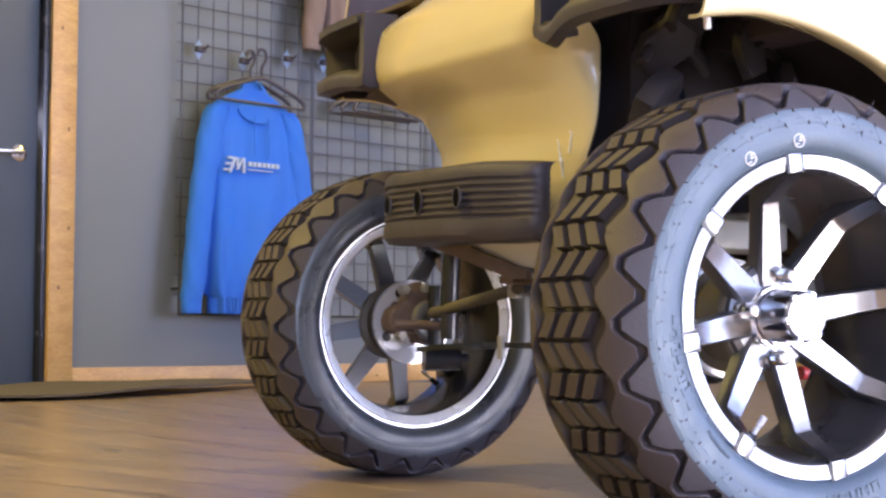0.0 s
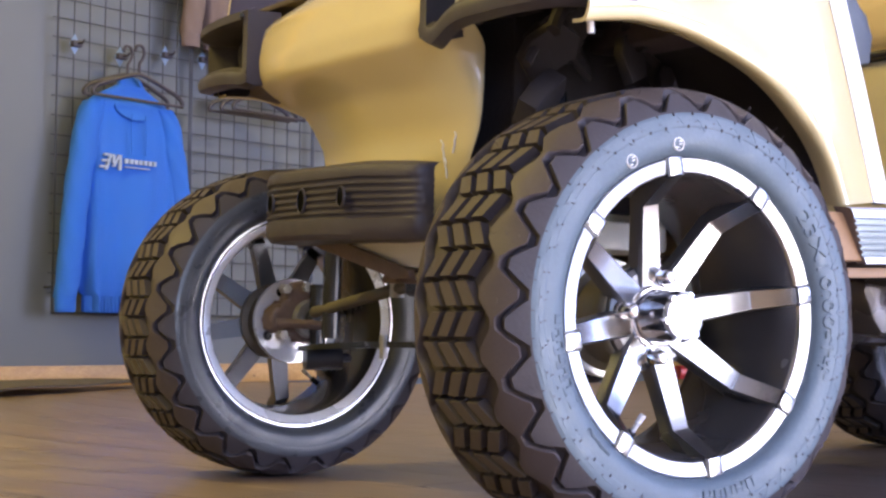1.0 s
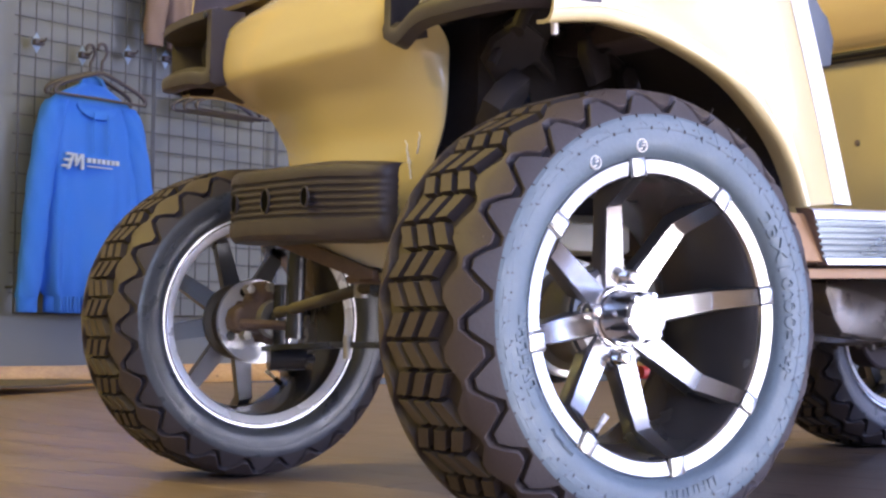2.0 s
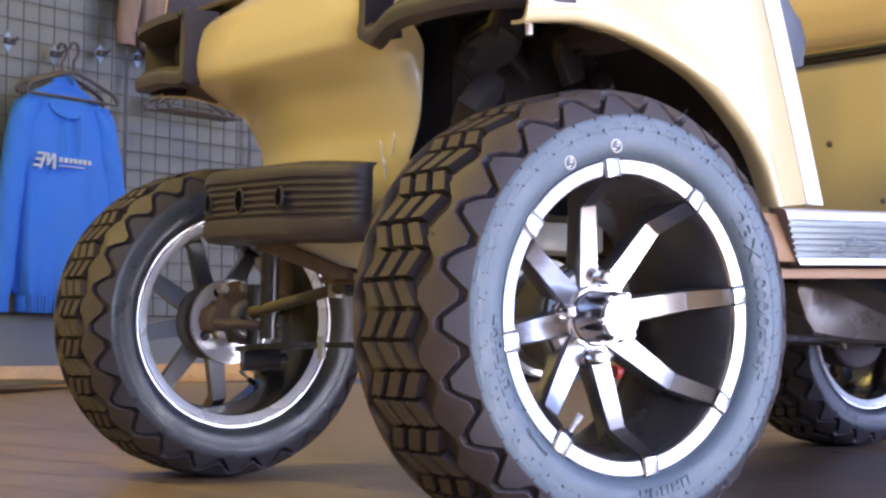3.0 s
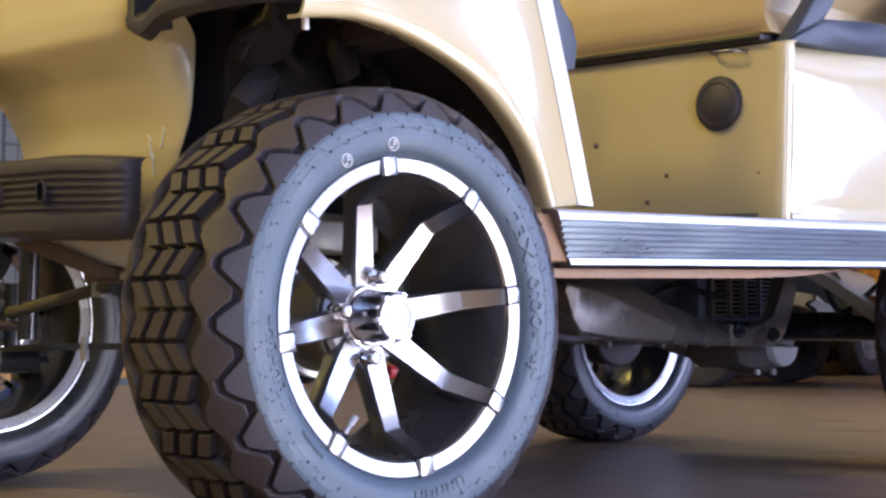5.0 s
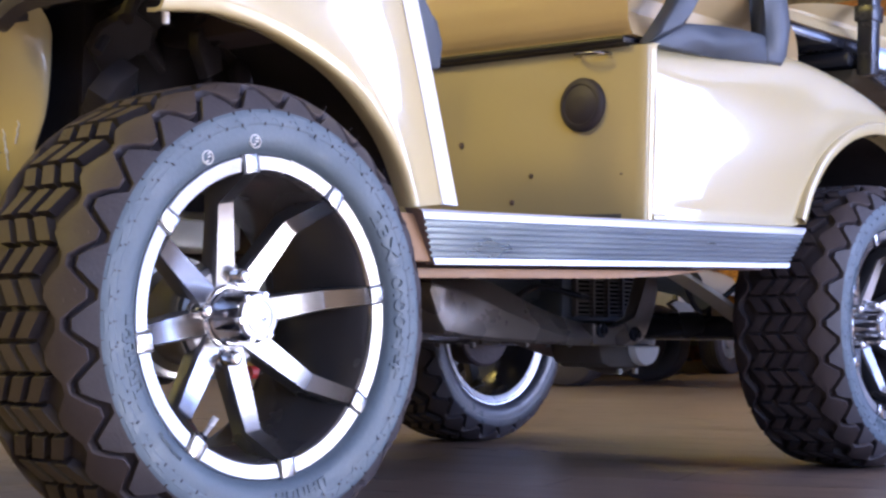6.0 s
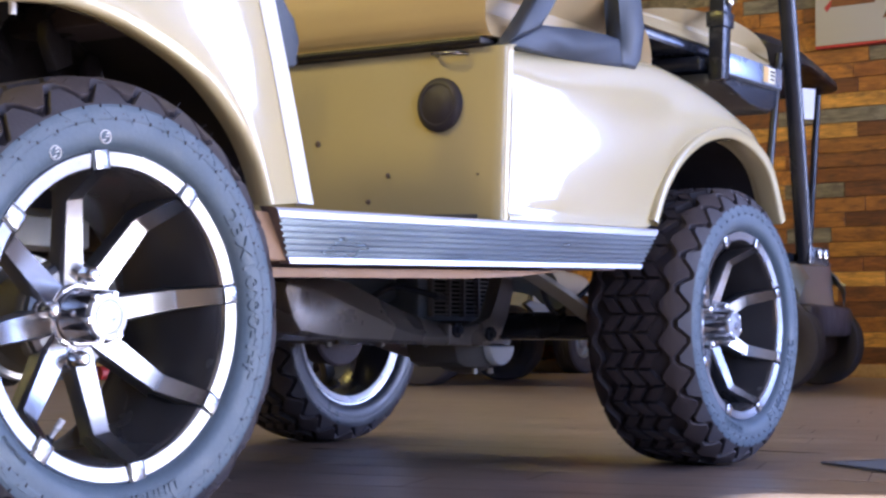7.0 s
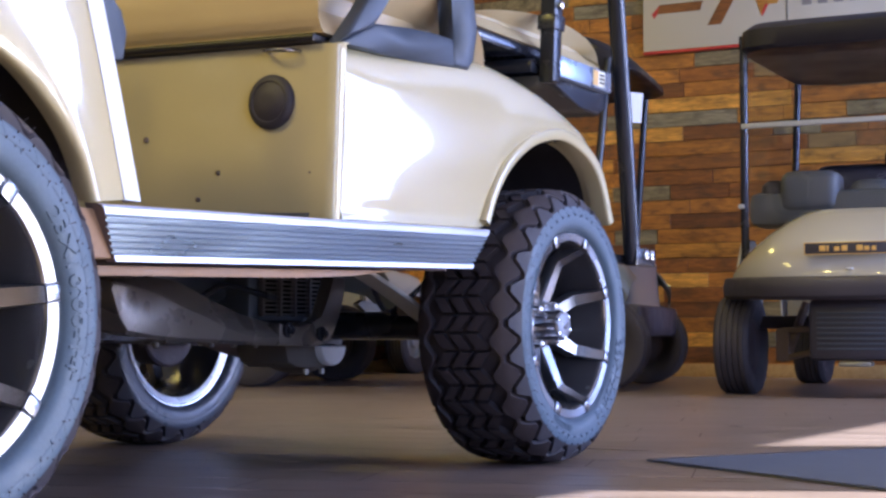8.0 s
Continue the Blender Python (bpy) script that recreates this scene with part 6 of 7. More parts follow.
def hoodie(x, hem, mat, label, y=-0.125, logo=False, seed=1, name="hooded_sweatshirt"):
    """A hooded sweatshirt on a hanger: body, two hanging sleeves, ribbed ends, hood."""
    g = thing(name, label, "sweatshirt", group="sweatshirts")
    g.matrix_basis = BACK @ Matrix.Translation((x, y, hem)) @ Matrix.Diagonal((1.10, 1.0, 1.04, 1.0))
    rnd = random.Random(seed)
    ph = [rnd.uniform(0, 6) for _ in range(6)]
    def fold(a, v):
        return 0.016 * v * math.sin(7 * a + ph[0] + 1.5 * v) + 0.010 * math.sin(13 * a + ph[1] + 3 * v) * v
    # body
    bm = bmesh.new()
    levels = [(0.0, 0.172, 0.045), (0.012, 0.18, 0.05), (0.06, 0.182, 0.052), (0.078, 0.205, 0.064), (0.2, 0.208, 0.064), (0.4, 0.205, 0.060), (0.58, 0.200, 0.052), (0.70, 0.194, 0.042), (0.765, 0.190, 0.034), (0.795, 0.182, 0.028), (0.815, 0.160, 0.026), (0.845, 0.105, 0.026), (0.87, 0.06, 0.022)]
    rows = []
    for z, w, d in levels:
        v = 1 - z / 0.85
        row = []
        for k in range(97):
            a = 2 * math.pi * k / 96
            row.append((w * math.copysign(abs(math.cos(a)) ** 0.75, math.cos(a)), d * math.sin(a) + fold(a, v) * (1 if math.sin(a) < 0 else 0.3), z))
        rows.append(row)
    sheet(bm, rows)
    body = part("body", bm, mat, g, angle=60)
    bm = bmesh.new()
    for k in range(64):
        a = 2 * math.pi * k / 64
        px, py = 0.182 * math.copysign(abs(math.cos(a)) ** 0.75, math.cos(a)), 0.052 * math.sin(a)
        box(bm, (px - 0.004, py - 0.003, 0.002), (px + 0.004, py + 0.003, 0.062), 0.002, seg=1)
    part("ribbed_hem", bm, mat, g)
    for s in (-1, 1):
        bm = bmesh.new()
        c = smooth_path([(s * 0.150, 0, 0.795), (s * 0.172, -0.004, 0.745), (s * 0.198, -0.010, 0.62), (s * 0.232, -0.016, 0.42), (s * 0.254, -0.020, 0.20), (s * 0.268, -0.018, 0.065), (s * 0.269, -0.018, 0.058)], 5)
        n = len(c)
        rows = []
        for i, p in enumerate(c):
            w = i / (n - 1)
            rw, rd = (0.04 + 0.018 * min(1, w * 4)) * (1 - 0.30 * w), 0.045 - 0.010 * w
            rows.append([p + Vector((rw * math.cos(2 * math.pi * k / 24), rd * math.sin(2 * math.pi * k / 24) + 0.004 * math.sin(7 * p.z * 6 + k + ph[2]), 0)) for k in range(25)])
        sheet(bm, rows)
        part("sleeve", bm, mat, g, angle=60)
        bm = bmesh.new()
        lathe(bm, [(0.036, 0.0), (0.040, 0.006), (0.041, 0.055), (0.037, 0.066)], 28, m=Matrix.Translation((s * 0.269, -0.018, 0.0)) @ Matrix.Rotation(radians(90), 4, "X") @ Matrix.Scale(0.72, 4, (0, 0, 1)))
        part("cuff", bm, mat, g)
    # hood: a soft pouch that stands behind the neck
    bm = bmesh.new()
    rows = []
    for i in range(9):
        v = i / 8
        row = []
        for k in range(17):
            a = math.pi * k / 16
            w = 0.082 * (1 - 0.45 * v * v)
            row.append((w * math.cos(a) * (1 - 0.1 * v), -0.02 + 0.055 * math.sin(a) * (1 - 0.3 * v) + 0.01 * v, 0.815 + 0.085 * v + 0.02 * math.sin(a) * v - 0.03 * (1 - v) * abs(math.cos(a))))
        rows.append(row)
    sheet(bm, rows, thick=0.012)
    part("hood", bm, mat, g, angle=60)
    bm = bmesh.new()
    rows = []
    for i in range(6):
        v = i / 5
        rows.append([(0.085 * (1 - v * 0.4) * math.cos(math.pi * k / 12), -0.035 - 0.018 * math.sin(math.pi * k / 12) + 0.03 * v, 0.785 + 0.055 * v - 0.05 * math.sin(math.pi * k / 12) * (1 - v)) for k in range(13)])
    sheet(bm, rows, thick=0.01)
    part("neckline", bm, mat, g, angle=60)
    for s in (-1, 1):
        bm = bmesh.new()
        tube(bm, smooth_path([(s * 0.03, -0.065, 0.755), (s * 0.034, -0.068, 0.68), (s * 0.03, -0.069, 0.60)], 5), 0.003, 6)
        part("drawstring", bm, mat, g)
    if logo:
        ly, zz = -0.071, 0.585
        def mark(name, quads):
            bm = bmesh.new()
            for q in quads:
                bm.faces.new([bm.verts.new((0.72 * px - 0.072, ly, zz - 0.045 + 0.72 * (pz - zz))) for px, pz in q])
            r = bmesh.ops.extrude_face_region(bm, geom=list(bm.faces))
            bmesh.ops.translate(bm, vec=(0, 0.009, 0), verts=[v for v in r["geom"] if isinstance(v, bmesh.types.BMVert)])
            part(name, bm, PRINT, g, smooth=False)
        mark("chest_mark", [[(-0.135 + 0.006 * k, zz + 0.016 * k), (-0.095 + 0.006 * k, zz + 0.016 * k), (-0.092 + 0.006 * k, zz + 0.026 + 0.016 * k - 0.014), (-0.132 + 0.006 * k, zz + 0.012 + 0.016 * k)] for k in range(0, 5, 2)])
        mark("chest_mark", [[(-0.105, zz - 0.01), (-0.09, zz - 0.01), (-0.06, zz + 0.075), (-0.075, zz + 0.075)], [(-0.06, zz + 0.075), (-0.045, zz + 0.075), (-0.045, zz + 0.02), (-0.06, zz + 0.03)],
                            [(-0.06, zz + 0.01), (-0.045, zz + 0.01), (-0.01, zz + 0.075), (-0.025, zz + 0.075)], [(-0.02, zz + 0.075), (-0.005, zz + 0.075), (-0.005, zz - 0.005), (-0.02, zz - 0.005)]])
        mark("chest_bar", [[(0.016 + 0.029 * k, zz + 0.034), (0.036 + 0.029 * k, zz + 0.034), (0.036 + 0.029 * k, zz + 0.058), (0.016 + 0.029 * k, zz + 0.058)] for k in range(7)])
        mark("chest_bar", [[(0.016, zz + 0.012), (0.17, zz + 0.012), (0.17, zz + 0.018), (0.016, zz + 0.018)]])
    return g


hoodie(1.010, 0.342, BLUEF, "bright blue hooded sweatshirt with a pale chest print", logo=True, seed=3)
hanger(1.012, 1.182, y=-0.185)
hanger(1.02, 1.190, y=-0.10, tilt=4)
hoodie(1.600, 1.450, BROWNF, "taupe brown hooded sweatshirt hung above", seed=8)
for k in range(3):
    hanger(1.68 + 0.03 * k, 1.205 + 0.004 * k, y=-0.10 - 0.03 * k, tilt=-3 + 3 * k)

# ---- the plank wall and its sign ----
rnd = random.Random(21)
BOARD_H = 0.097
row_i, total = 0, 0
rest = bmesh.new()
meshes = {}


def board_mesh(length):
    key = round(length, 1)
    if key not in meshes:
        bm = bmesh.new()
        box(bm, (0, -0.018, 0.0015), (key - 0.003, 0.0, BOARD_H - 0.0015), 0.0025, seg=1)
        meshes[key] = take(link("board", bm, BOARDS))
    return meshes[key], key


for row_i in range(34):
    x = -2.4 - rnd.random() * 0.6
    z = row_i * BOARD_H
    while x < 3.2:
        me, length = board_mesh(rnd.choice((0.3, 0.4, 0.5, 0.6, 0.7, 0.9, 1.2)))
        if -0.95 < x + length / 2 < 1.35 and z < 2.6:
            ob = piece("board", me, wall_wood, WOOD @ Matrix.Translation((x, 0.03 - rnd.choice((0, 0.003, 0.006)), z)))
        else:
            out = rnd.choice((0, 0.003, 0.006))
            box(rest, (x, 0.012 - out, z + 0.0015), (x + length - 0.003, 0.03 - out, z + BOARD_H - 0.0015))
        x += length
bmesh.ops.transform(rest, matrix=WOOD, verts=rest.verts)
far_boards = link("far_boards", rest, BOARDS_FAR, wall_wood, smooth=False)
far_boards["kind"] = "stuff"
bm = bmesh.new()
box(bm, (-8, -0.008, 0), (9, 0.03, 0.085), 0.003, m=WOOD)
base2 = link("baseboard_wood", bm, PINE)
tagged(base2, "pine baseboard below the plank wall", "baseboard", kind="structure")

sign = thing("wall_sign", "pale sign panel with a cut-out angular mark and red edge", "sign")
sign.matrix_basis = WOOD @ Matrix.Translation((0, 0.006, 0))
bm = bmesh.new()
box(bm, (-0.462, -0.03, 2.16), (1.95, -0.008, 3.02), 0.002)
part("panel", bm, SIGNP, sign)
bm = bmesh.new()
box(bm, (-0.462, -0.032, 2.138), (1.95, -0.010, 2.158), 0.002)
part("red_edge", bm, REDP, sign)


def sign_mark(pts, mat, name):
    bm = bmesh.new()
    prism(bm, pts, -0.034, -0.031)
    part(name, bm, mat, sign, smooth=False)


for pts, mat, name in (([(-0.36, 2.405), (-0.345, 2.465), (-0.05, 2.465), (-0.07, 2.405)], BOARDS, "mark_bar"), ([(-0.385, 2.375), (-0.36, 2.405), (-0.345, 2.465), (-0.40, 2.405)], REDP, "mark_edge"),
                       ([(-0.33, 2.52), (-0.315, 2.58), (-0.02, 2.58), (-0.04, 2.52)], BOARDS, "mark_bar"), ([(-0.02, 2.30), (0.07, 2.30), (0.31, 2.72), (0.22, 2.72)], BOARDS, "mark_bar"),
                       ([(0.20, 2.72), (0.29, 2.72), (0.37, 2.42), (0.335, 2.34)], BOARDS, "mark_bar"), ([(0.335, 2.34), (0.37, 2.42), (0.385, 2.40), (0.345, 2.325)], REDP, "mark_edge"),
                       ([(0.35, 2.40), (0.44, 2.40), (0.62, 2.72), (0.53, 2.72)], BOARDS, "mark_bar"), ([(0.50, 2.25), (0.506, 2.25), (0.506, 2.9), (0.50, 2.9)], BLACKM, "divider")):
    sign_mark(pts, mat, name)
for k in range(6):
    sign_mark([(0.60 + 0.10 * k, 2.372), (0.66 + 0.10 * k, 2.372), (0.66 + 0.10 * k, 2.415), (0.60 + 0.10 * k, 2.415)], INKG, "name_bar")

# dark mat on the floor beside the cart
bm = bmesh.new()
MAT_AT, MAT_U, MAT_V = Vector((1.80, -0.085, 0)), Vector((0.866, -0.50, 0)), Vector((-0.50, -0.866, 0))
def on_mat(a, b, z):
    return MAT_AT + MAT_U * a + MAT_V * b + Vector((0, 0, z))


sheet(bm, [[on_mat(a, b, 0.0045) for a in (0, 0.75, 1.5)] for b in (0, 0.55, 1.1)], thick=0.003)
runner = link("floor_runner", bm, MATR)
bm = bmesh.new()
edge = [on_mat(a, b, 0.0058) for a, b in ((1.5, 0), (0, 0), (0, 1.1), (1.5, 1.1))]
for a, b in zip(edge, edge[1:]):
    tube(bm, [a, b], 0.0013, 8, flat=0.6)
part("border", bm, BLACKP, runner, "black rubber border")
tagged(runner, "dark blue-grey mat lying flat on the floor", "mat")


# ---- the parked carts at the back ----
def parked_cart(x, y, turn, paint, label, plate=True, lift=0.0, roof_half=0.70, droop=0.0, deep=0.14, roof_wide=0.53, base=1.66):
    """A stock golf cart that faces the camera's side, its front axle at x."""
    g = thing("parked_golf_cart", label, "golf cart", group="parked carts")
    g.matrix_basis = pose(x, y, 0, 0, 0, turn)
    hw = 0.565
    for sx, sy in ((0, -1), (0, 1), (base, -1), (base, 1)):
        bm = bmesh.new()
        n = 72
        prof = [(0.115, 0.055), (0.150, 0.085), (0.190, 0.095), (0.215, 0.088), (0.224, 0.070)]
        for k in range(5):
            yv = 0.062 - k * 0.031
            prof += [(0.2255, yv + 0.010), (0.2255, yv - 0.010), (0.219, yv - 0.0125), (0.219, yv - 0.0165)]
        prof += [(0.224, -0.075), (0.215, -0.092), (0.190, -0.099), (0.150, -0.088), (0.115, -0.055)]
        lathe(bm, [(r, 0.86 * yv) for r, yv in prof], n)
        w = part("wheel", bm, GROOVE, g, "worn black road tyre on a steel rim", angle=30)
        w.matrix_basis = pose(sx, sy * hw, 0.225)
        bm = bmesh.new()
        o = -1 if sy < 0 else 1
        r = lathe(bm, [(0.118, o * 0.055), (0.11, o * 0.05), (0.105, o * 0.02), (0.05, o * 0.03), (0.045, o * 0.055), (0.02, o * 0.06)], 32)
        disc(bm, r[-1])
        part("rim", bm, STEEL, w)
        bm = bmesh.new()
        r = lathe(bm, [(0.118, -o * 0.06), (0.10, -o * 0.045), (0.03, -o * 0.05)], 32)
        disc(bm, r[-1])
        part("brake_plate", bm, DARK, w)
    # front cowl: a low dome
    bm = bmesh.new()
    rows = []
    for i in range(13):
        v = i / 12
        z = 0.50 + 0.325 * v
        half = 0.565 * (1 - 0.80 * max(0, v - 0.1) ** 3.2 * 0.55)
        row = []
        for k in range(-14, 15):
            u = k / 14
            x0 = -0.42 + 0.30 * v ** 2.2
            xx = x0 + 0.30 * abs(u) ** 3.5
            row.append((xx, half * u, z - 0.15 * abs(u) ** 6 * v))
        rows.append(row)
    rows.append([(0.18, p[1] * 0.96, 0.80 - 0.10 * abs(p[1] / 0.565) ** 6) for p in rows[-1]])
    sheet(bm, rows, thick=0.006)
    cowl = part("front_cowl", bm, paint, g, "smooth rounded front cowl")
    if plate:
        bm = bmesh.new()
        box(bm, (-0.4325, -0.18, 0.612), (-0.412, 0.18, 0.664), 0.002, m=pose(0, 0, 0))
        nm = part("name_strip", bm, BLACKP, cowl, "black strip with an amber border")
        bm = bmesh.new()
        for lo, hi in (((-0.18, 0.612), (0.18, 0.615)), ((-0.18, 0.661), (0.18, 0.664)), ((-0.18, 0.615), (-0.177, 0.661)), ((0.177, 0.615), (0.18, 0.661))):
            box(bm, (-0.434, lo[0], lo[1]), (-0.4326, hi[0], hi[1]))
        part("strip_border", bm, AMBER, nm)
        for k, wd in enumerate((0.026, 0.008, 0.022, 0.024, 0.0, 0.026, 0.022, 0.018)):
            if wd:
                bm = bmesh.new()
                yb = 0.115 - 0.031 * k
                box(bm, (-0.4342, yb - wd, 0.626), (-0.4326, yb, 0.650 if k in (0, 1, 3, 5) else 0.645), 0.0005)
                part("print_bar", bm, AMBER, nm)
        bm = bmesh.new()
        box(bm, (-0.4335, -0.02, 0.548), (-0.415, 0.005, 0.554), 0.001)
        part("small_badge", bm, WHITEM, cowl)
    # black bumper band round the front
    bm = bmesh.new()
    rows = []
    for z, o in ((0.418, 0.05), (0.424, 0.015), (0.436, 0.0), (0.47, -0.004), (0.506, 0.004), (0.519, 0.02), (0.522, 0.06)):
        rows.append([(-0.455 + o + 0.33 * abs(k / 14) ** 3.2, (0.61 - o * 0.5) * k / 14, z + 0.012 * abs(k / 14) ** 2) for k in range(-14, 15)])
    sheet(bm, rows, thick=0.01)
    part("bumper", bm, BLACKP, g, "black wrap-around front bumper")
    bm = bmesh.new()
    box(bm, (-0.33, -0.19, 0.16), (0.0, 0.19, 0.43), 0.03)
    skirt = part("front_skirt", bm, BLACKP, g, "dark ribbed skirt below the bumper")
    for k in range(8):
        bm = bmesh.new()
        box(bm, (-0.338, -0.15, 0.205 + 0.022 * k), (-0.328, 0.15, 0.215 + 0.022 * k), 0.002)
        part("rib", bm, GREYP, skirt)
    bm = bmesh.new()
    box(bm, (-0.30, -0.07, 0.135), (-0.2, 0.07, 0.158), 0.01)
    part("skid_plate", bm, STEEL, g)
    for s in (-1, 1):
        bm = bmesh.new()
        tube(bm, [(0, s * 0.38, 0.29), (-0.02, s * 0.22, 0.30)], 0.014, 8)
        tube(bm, [(0, s * 0.38, 0.16), (-0.02, s * 0.2, 0.20)], 0.014, 8)
        tube(bm, [(0.02, s * 0.36, 0.16), (0.04, s * 0.27, 0.42)], 0.02, 8)
        box(bm, (-0.02, s * 0.37 - 0.03, 0.15), (0.03, s * 0.37 + 0.03, 0.30), 0.01)
        part("suspension", bm, RUST, g)
    # body sides, floor and seats
    bm = bmesh.new()
    box(bm, (0.10, -0.57, 0.30), (1.2, 0.57, 0.36), 0.01)
    part("floor_pan", bm, BLACKP, g)
    for s in (-1, 1):
        bm = bmesh.new()
        sheet(bm, [[(xx, s * yv, z) for xx, z in ((-0.05, 0.50), (0.05, 0.53), (0.18, 0.50), (0.27, 0.42), (0.30, 0.34))] if q == 0 else [(xx, s * yv, z) for xx, z in ((0.0, 0.70), (0.10, 0.72), (0.24, 0.72), (0.33, 0.60), (0.40, 0.36))] for q, yv in ((0, 0.585), (1, 0.56))], thick=0.01)
        part("front_fender", bm, paint, g)
        bm = bmesh.new()
        low = [(min(1.98, a + (base - 1.66) * (a > 1.1)), b) for a, b in ((1.0, 0.37), (1.2, 0.37), (1.36, 0.38), (1.42, 0.46), (1.52, 0.53), (1.66, 0.55), (1.80, 0.53), (1.90, 0.46), (1.96, 0.40))]
        high = [(1.0, 0.68), (1.2, 0.70), (1.36, 0.71), (1.46, 0.71), (1.56, 0.70), (1.68, 0.69), (1.82, 0.66), (1.94, 0.60), (2.0, 0.52)]
        sheet(bm, skin([[(xx, s * 0.60, z) for xx, z in low], [((p[0] + q[0]) / 2, s * 0.605, (p[1] + q[1]) / 2) for p, q in zip(low, high)], [(xx, s * 0.56, z) for xx, z in high], [(xx, s * 0.45, z + 0.02) for xx, z in high]], 4, 4), thick=0.008 * s)
        part("rear_side_panel", bm, paint, g)
    bm = bmesh.new()
    box(bm, (1.0, -0.57, 0.36), (1.05, 0.57, 0.66), 0.01)
    part("seat_front_panel", bm, paint, g)
    bm = bmesh.new()
    box(bm, (1.94, -0.56, 0.26), (2.04, 0.56, 0.42), 0.03)
    part("rear_bumper", bm, BLACKP, g)
    bm = bmesh.new()
    sheet(bm, [[(1.985 - 0.06 * abs(k / 6) ** 4 - 0.02 * w, 0.57 * k / 6, 0.40 + 0.26 * w - 0.03 * abs(k / 6) ** 3 * w) for k in range(-6, 7)] for w in (0, 0.3, 0.6, 0.85, 1)], thick=0.008)
    part("rear_panel", bm, paint, g)
    bm = bmesh.new()
    box(bm, (0.98, -0.54, 0.68), (1.5, 0.54, 0.80), 0.04)
    part("seat", bm, BLACKP, g, "dark vinyl seat")
    bm = bmesh.new()
    box(bm, (0.12, 0.38, 0.80), (0.32, 0.50, 1.0), 0.05, seg=4)
    part("side_pocket", bm, BLACKP, g)
    for s in (-1, 1):
        bm = bmesh.new()
        box(bm, (1.42, s * 0.28 - 0.24, 0.80), (1.52, s * 0.28 + 0.24, 1.20), 0.09, seg=4)
        part("backrest", bm, BLACKP, g)
    bm = bmesh.new()
    box(bm, (0.10, -0.55, 0.78), (0.34, 0.55, 0.94), 0.04)
    box(bm, (0.14, -0.10, 0.80), (0.38, 0.10, 0.99), 0.06, seg=4)
    box(bm, (0.08, 0.13, 0.84), (0.30, 0.40, 1.035), 0.05, seg=4)
    part("dashboard", bm, GREYD, g, "grey moulded dashboard")
    bm = bmesh.new()
    m = Matrix.Translation((0.46, -0.21, 1.09)) @ Matrix.Rotation(radians(65), 4, "Y")
    ring = [Vector((0.17 * math.cos(2 * math.pi * k / 32), 0.17 * math.sin(2 * math.pi * k / 32), 0)) for k in range(33)]
    tube(bm, [m @ p for p in ring], 0.016, 10)
    for a in (0.4, 2.7, 4.7):
        tube(bm, [m @ Vector((0, 0, 0.0)), m @ Vector((0.17 * math.cos(a), 0.17 * math.sin(a), 0))], 0.012, 8)
    tube(bm, [m @ Vector((0, 0, 0)), (0.26, -0.26, 0.84)], 0.02, 8)
    part("steering_wheel", bm, BLACKM, g, "black steering wheel")
    # roof on four posts, and the clear windscreen
    bm = bmesh.new()
    rows = []
    for w, ins in ((0.18, 0.12), (0.0, 0.03), (0.03, 0.012), (0.15, 0.0), (0.70, 0.004), (0.92, 0.04), (1.0, 0.2)):
        z = 1.735 - deep * (1 - w)
        loop = []
        for k in range(96):
            a = 2 * math.pi * k / 96
            rx = roof_half - 0.25 + (roof_half - ins) * math.copysign(abs(math.cos(a)) ** 0.24, math.cos(a))
            ry = (roof_wide - ins) * math.copysign(abs(math.sin(a)) ** 0.24, math.sin(a))
            fall = droop * max(0.0, 1 - (2 * roof_half - 0.25 - rx) / 0.38) ** 2 * w
            loop.append((rx, ry, z + lift - fall + 0.045 * (rx + 0.25) / (2 * roof_half)))
        rows.append(loop + [loop[0]])
    sheet(bm, rows)
    bm.faces.new([bm.verts.new(p) for p in rows[-1][:-1]])
    bm.faces.new([bm.verts.new(p) for p in rows[0][:-1]])
    roof = part("roof", bm, BLACKROOF, g, "dark grey moulded roof")
    for s in (-1, 1):
        for pts, nm in (([(0.02, s * 0.54, 0.50), (-0.04, s * 0.53, 0.72), (-0.10, s * 0.515, 1.1), (-0.12, s * 0.51, 1.64)], "front_post"), ([(min(1.80, 2 * roof_half - 0.28), s * 0.56, 0.66), (2 * roof_half - 0.38, s * 0.50, 1.64)], "rear_post")):
            bm = bmesh.new()
            tube(bm, smooth_path(pts, 4), 0.019, 10)
            part(nm, bm, BLACKM, g)
    def screen_x(z):
        return -0.06 - 0.075 * min(1, (z - 0.74) / 0.5)
    for z0, z1 in ((0.76, 1.217), (1.227, 1.60)):
        bm = bmesh.new()
        sheet(bm, [[(screen_x(z), yv, z) for yv in (-0.51, 0, 0.51)] for z in (z0, (z0 + z1) / 2, z1)], thick=0.005)
        pane = part("windscreen_pane", bm, GLASS, g, "clear plastic windscreen")
        pane.visible_shadow = False
    bm = bmesh.new()
    box(bm, (screen_x(1.2) - 0.008, -0.52, 1.212), (screen_x(1.2) + 0.006, 0.52, 1.235), 0.002)
    part("windscreen_hinge", bm, PALEP, g, "pale plastic hinge strip")
    for s in (-1, 1):
        bm = bmesh.new()
        z = 0.86
        box(bm, (screen_x(z) - 0.016, s * 0.535 - 0.014, z - 0.010), (screen_x(z) + 0.012, s * 0.535 + 0.014, z + 0.010), 0.003)
        part("clip", bm, PALEP, g)
    return g


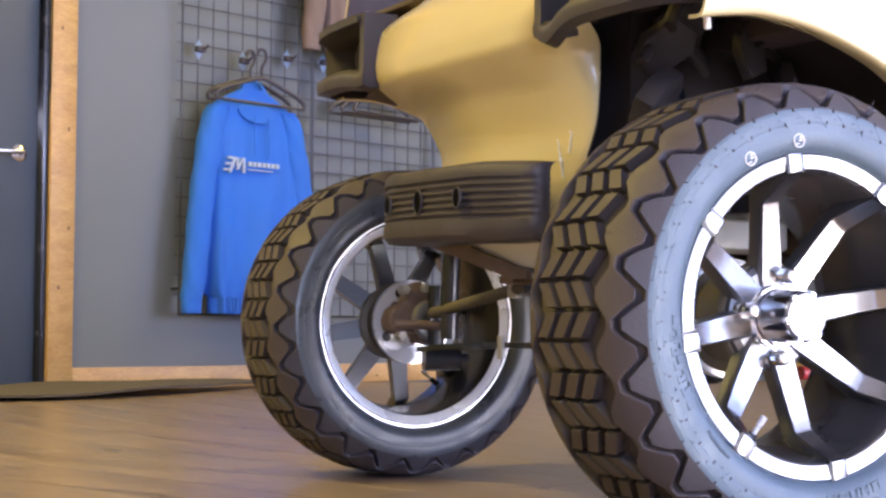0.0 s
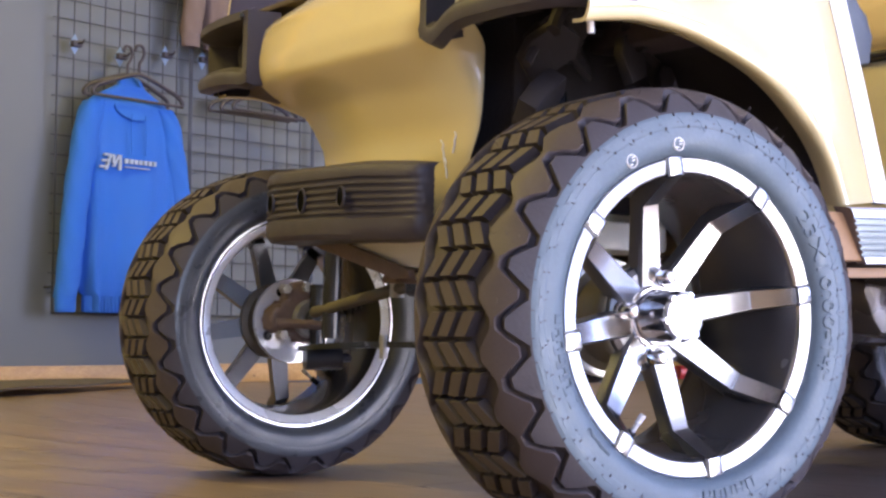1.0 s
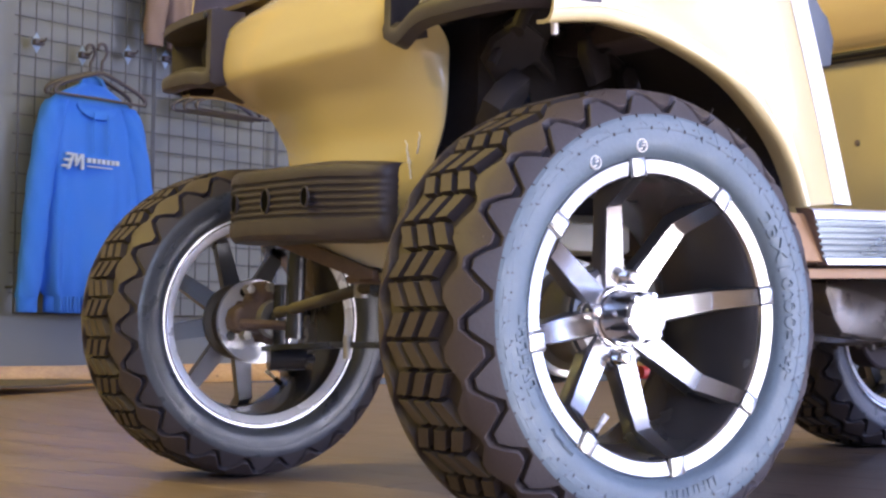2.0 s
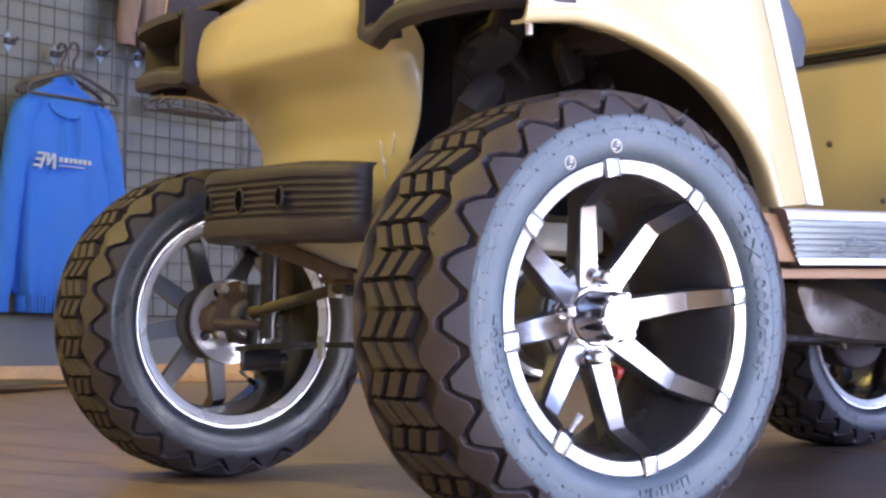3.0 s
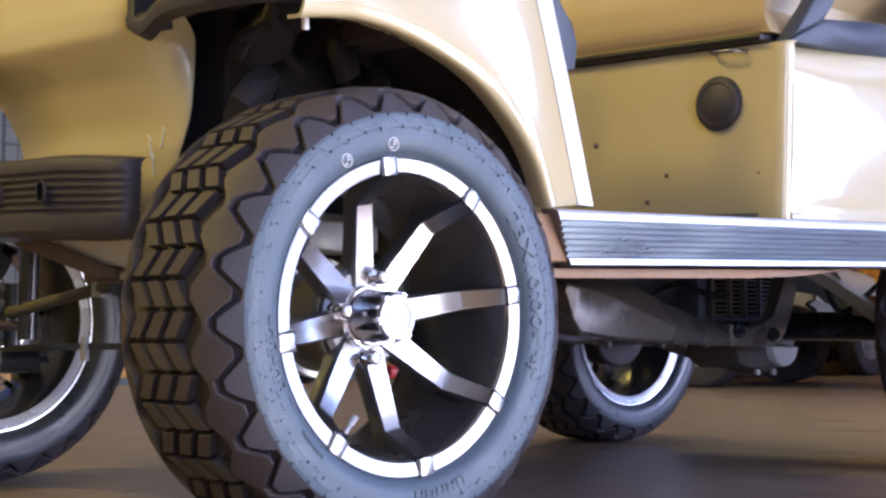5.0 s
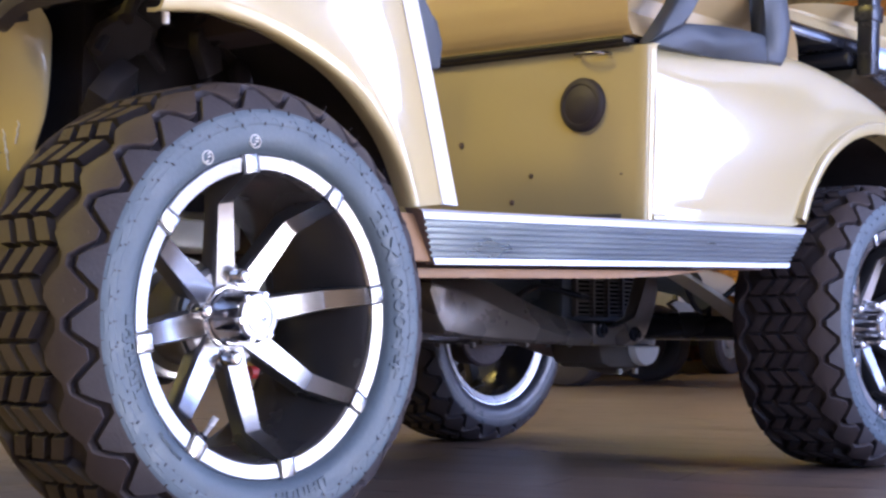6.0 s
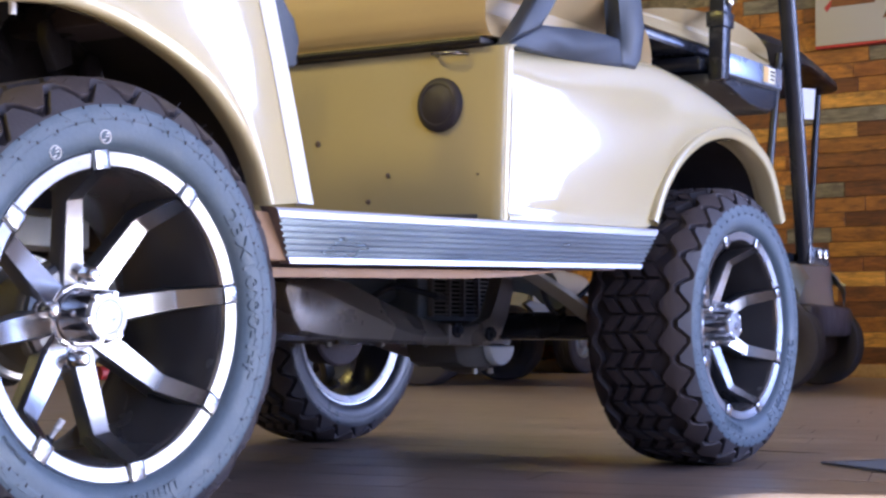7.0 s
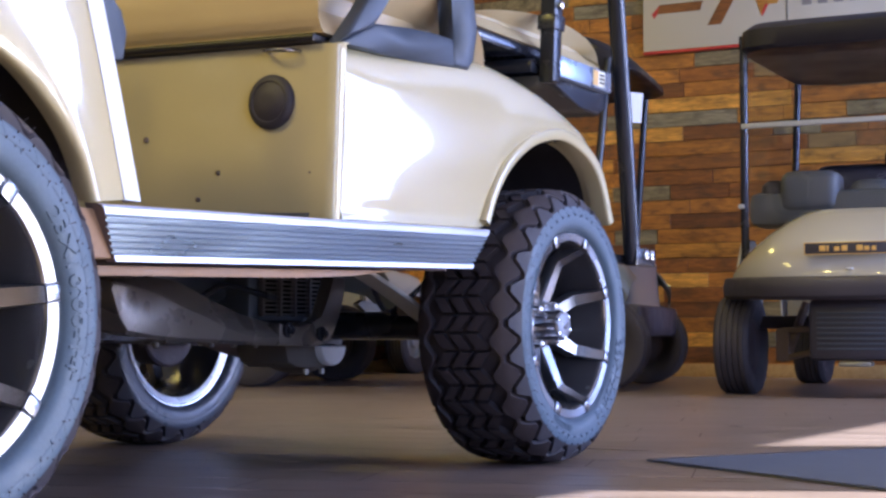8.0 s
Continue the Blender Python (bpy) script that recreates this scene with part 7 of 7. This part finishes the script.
parked_cart(5.55, 0.49, 6, SILVERP, "silver-grey golf cart with a clear windscreen and dark roof", lift=-0.045)
parked_cart(5.605, 3.685, 283, CHARP, "charcoal grey golf cart parked along the plank wall, half hidden", plate=False, lift=0.02, roof_half=1.13, droop=0.17, deep=0.22, base=1.86)
parked_cart(6.1, 4.85, 2, SILVERP, "silver golf cart in the back corner, mostly hidden", plate=False)
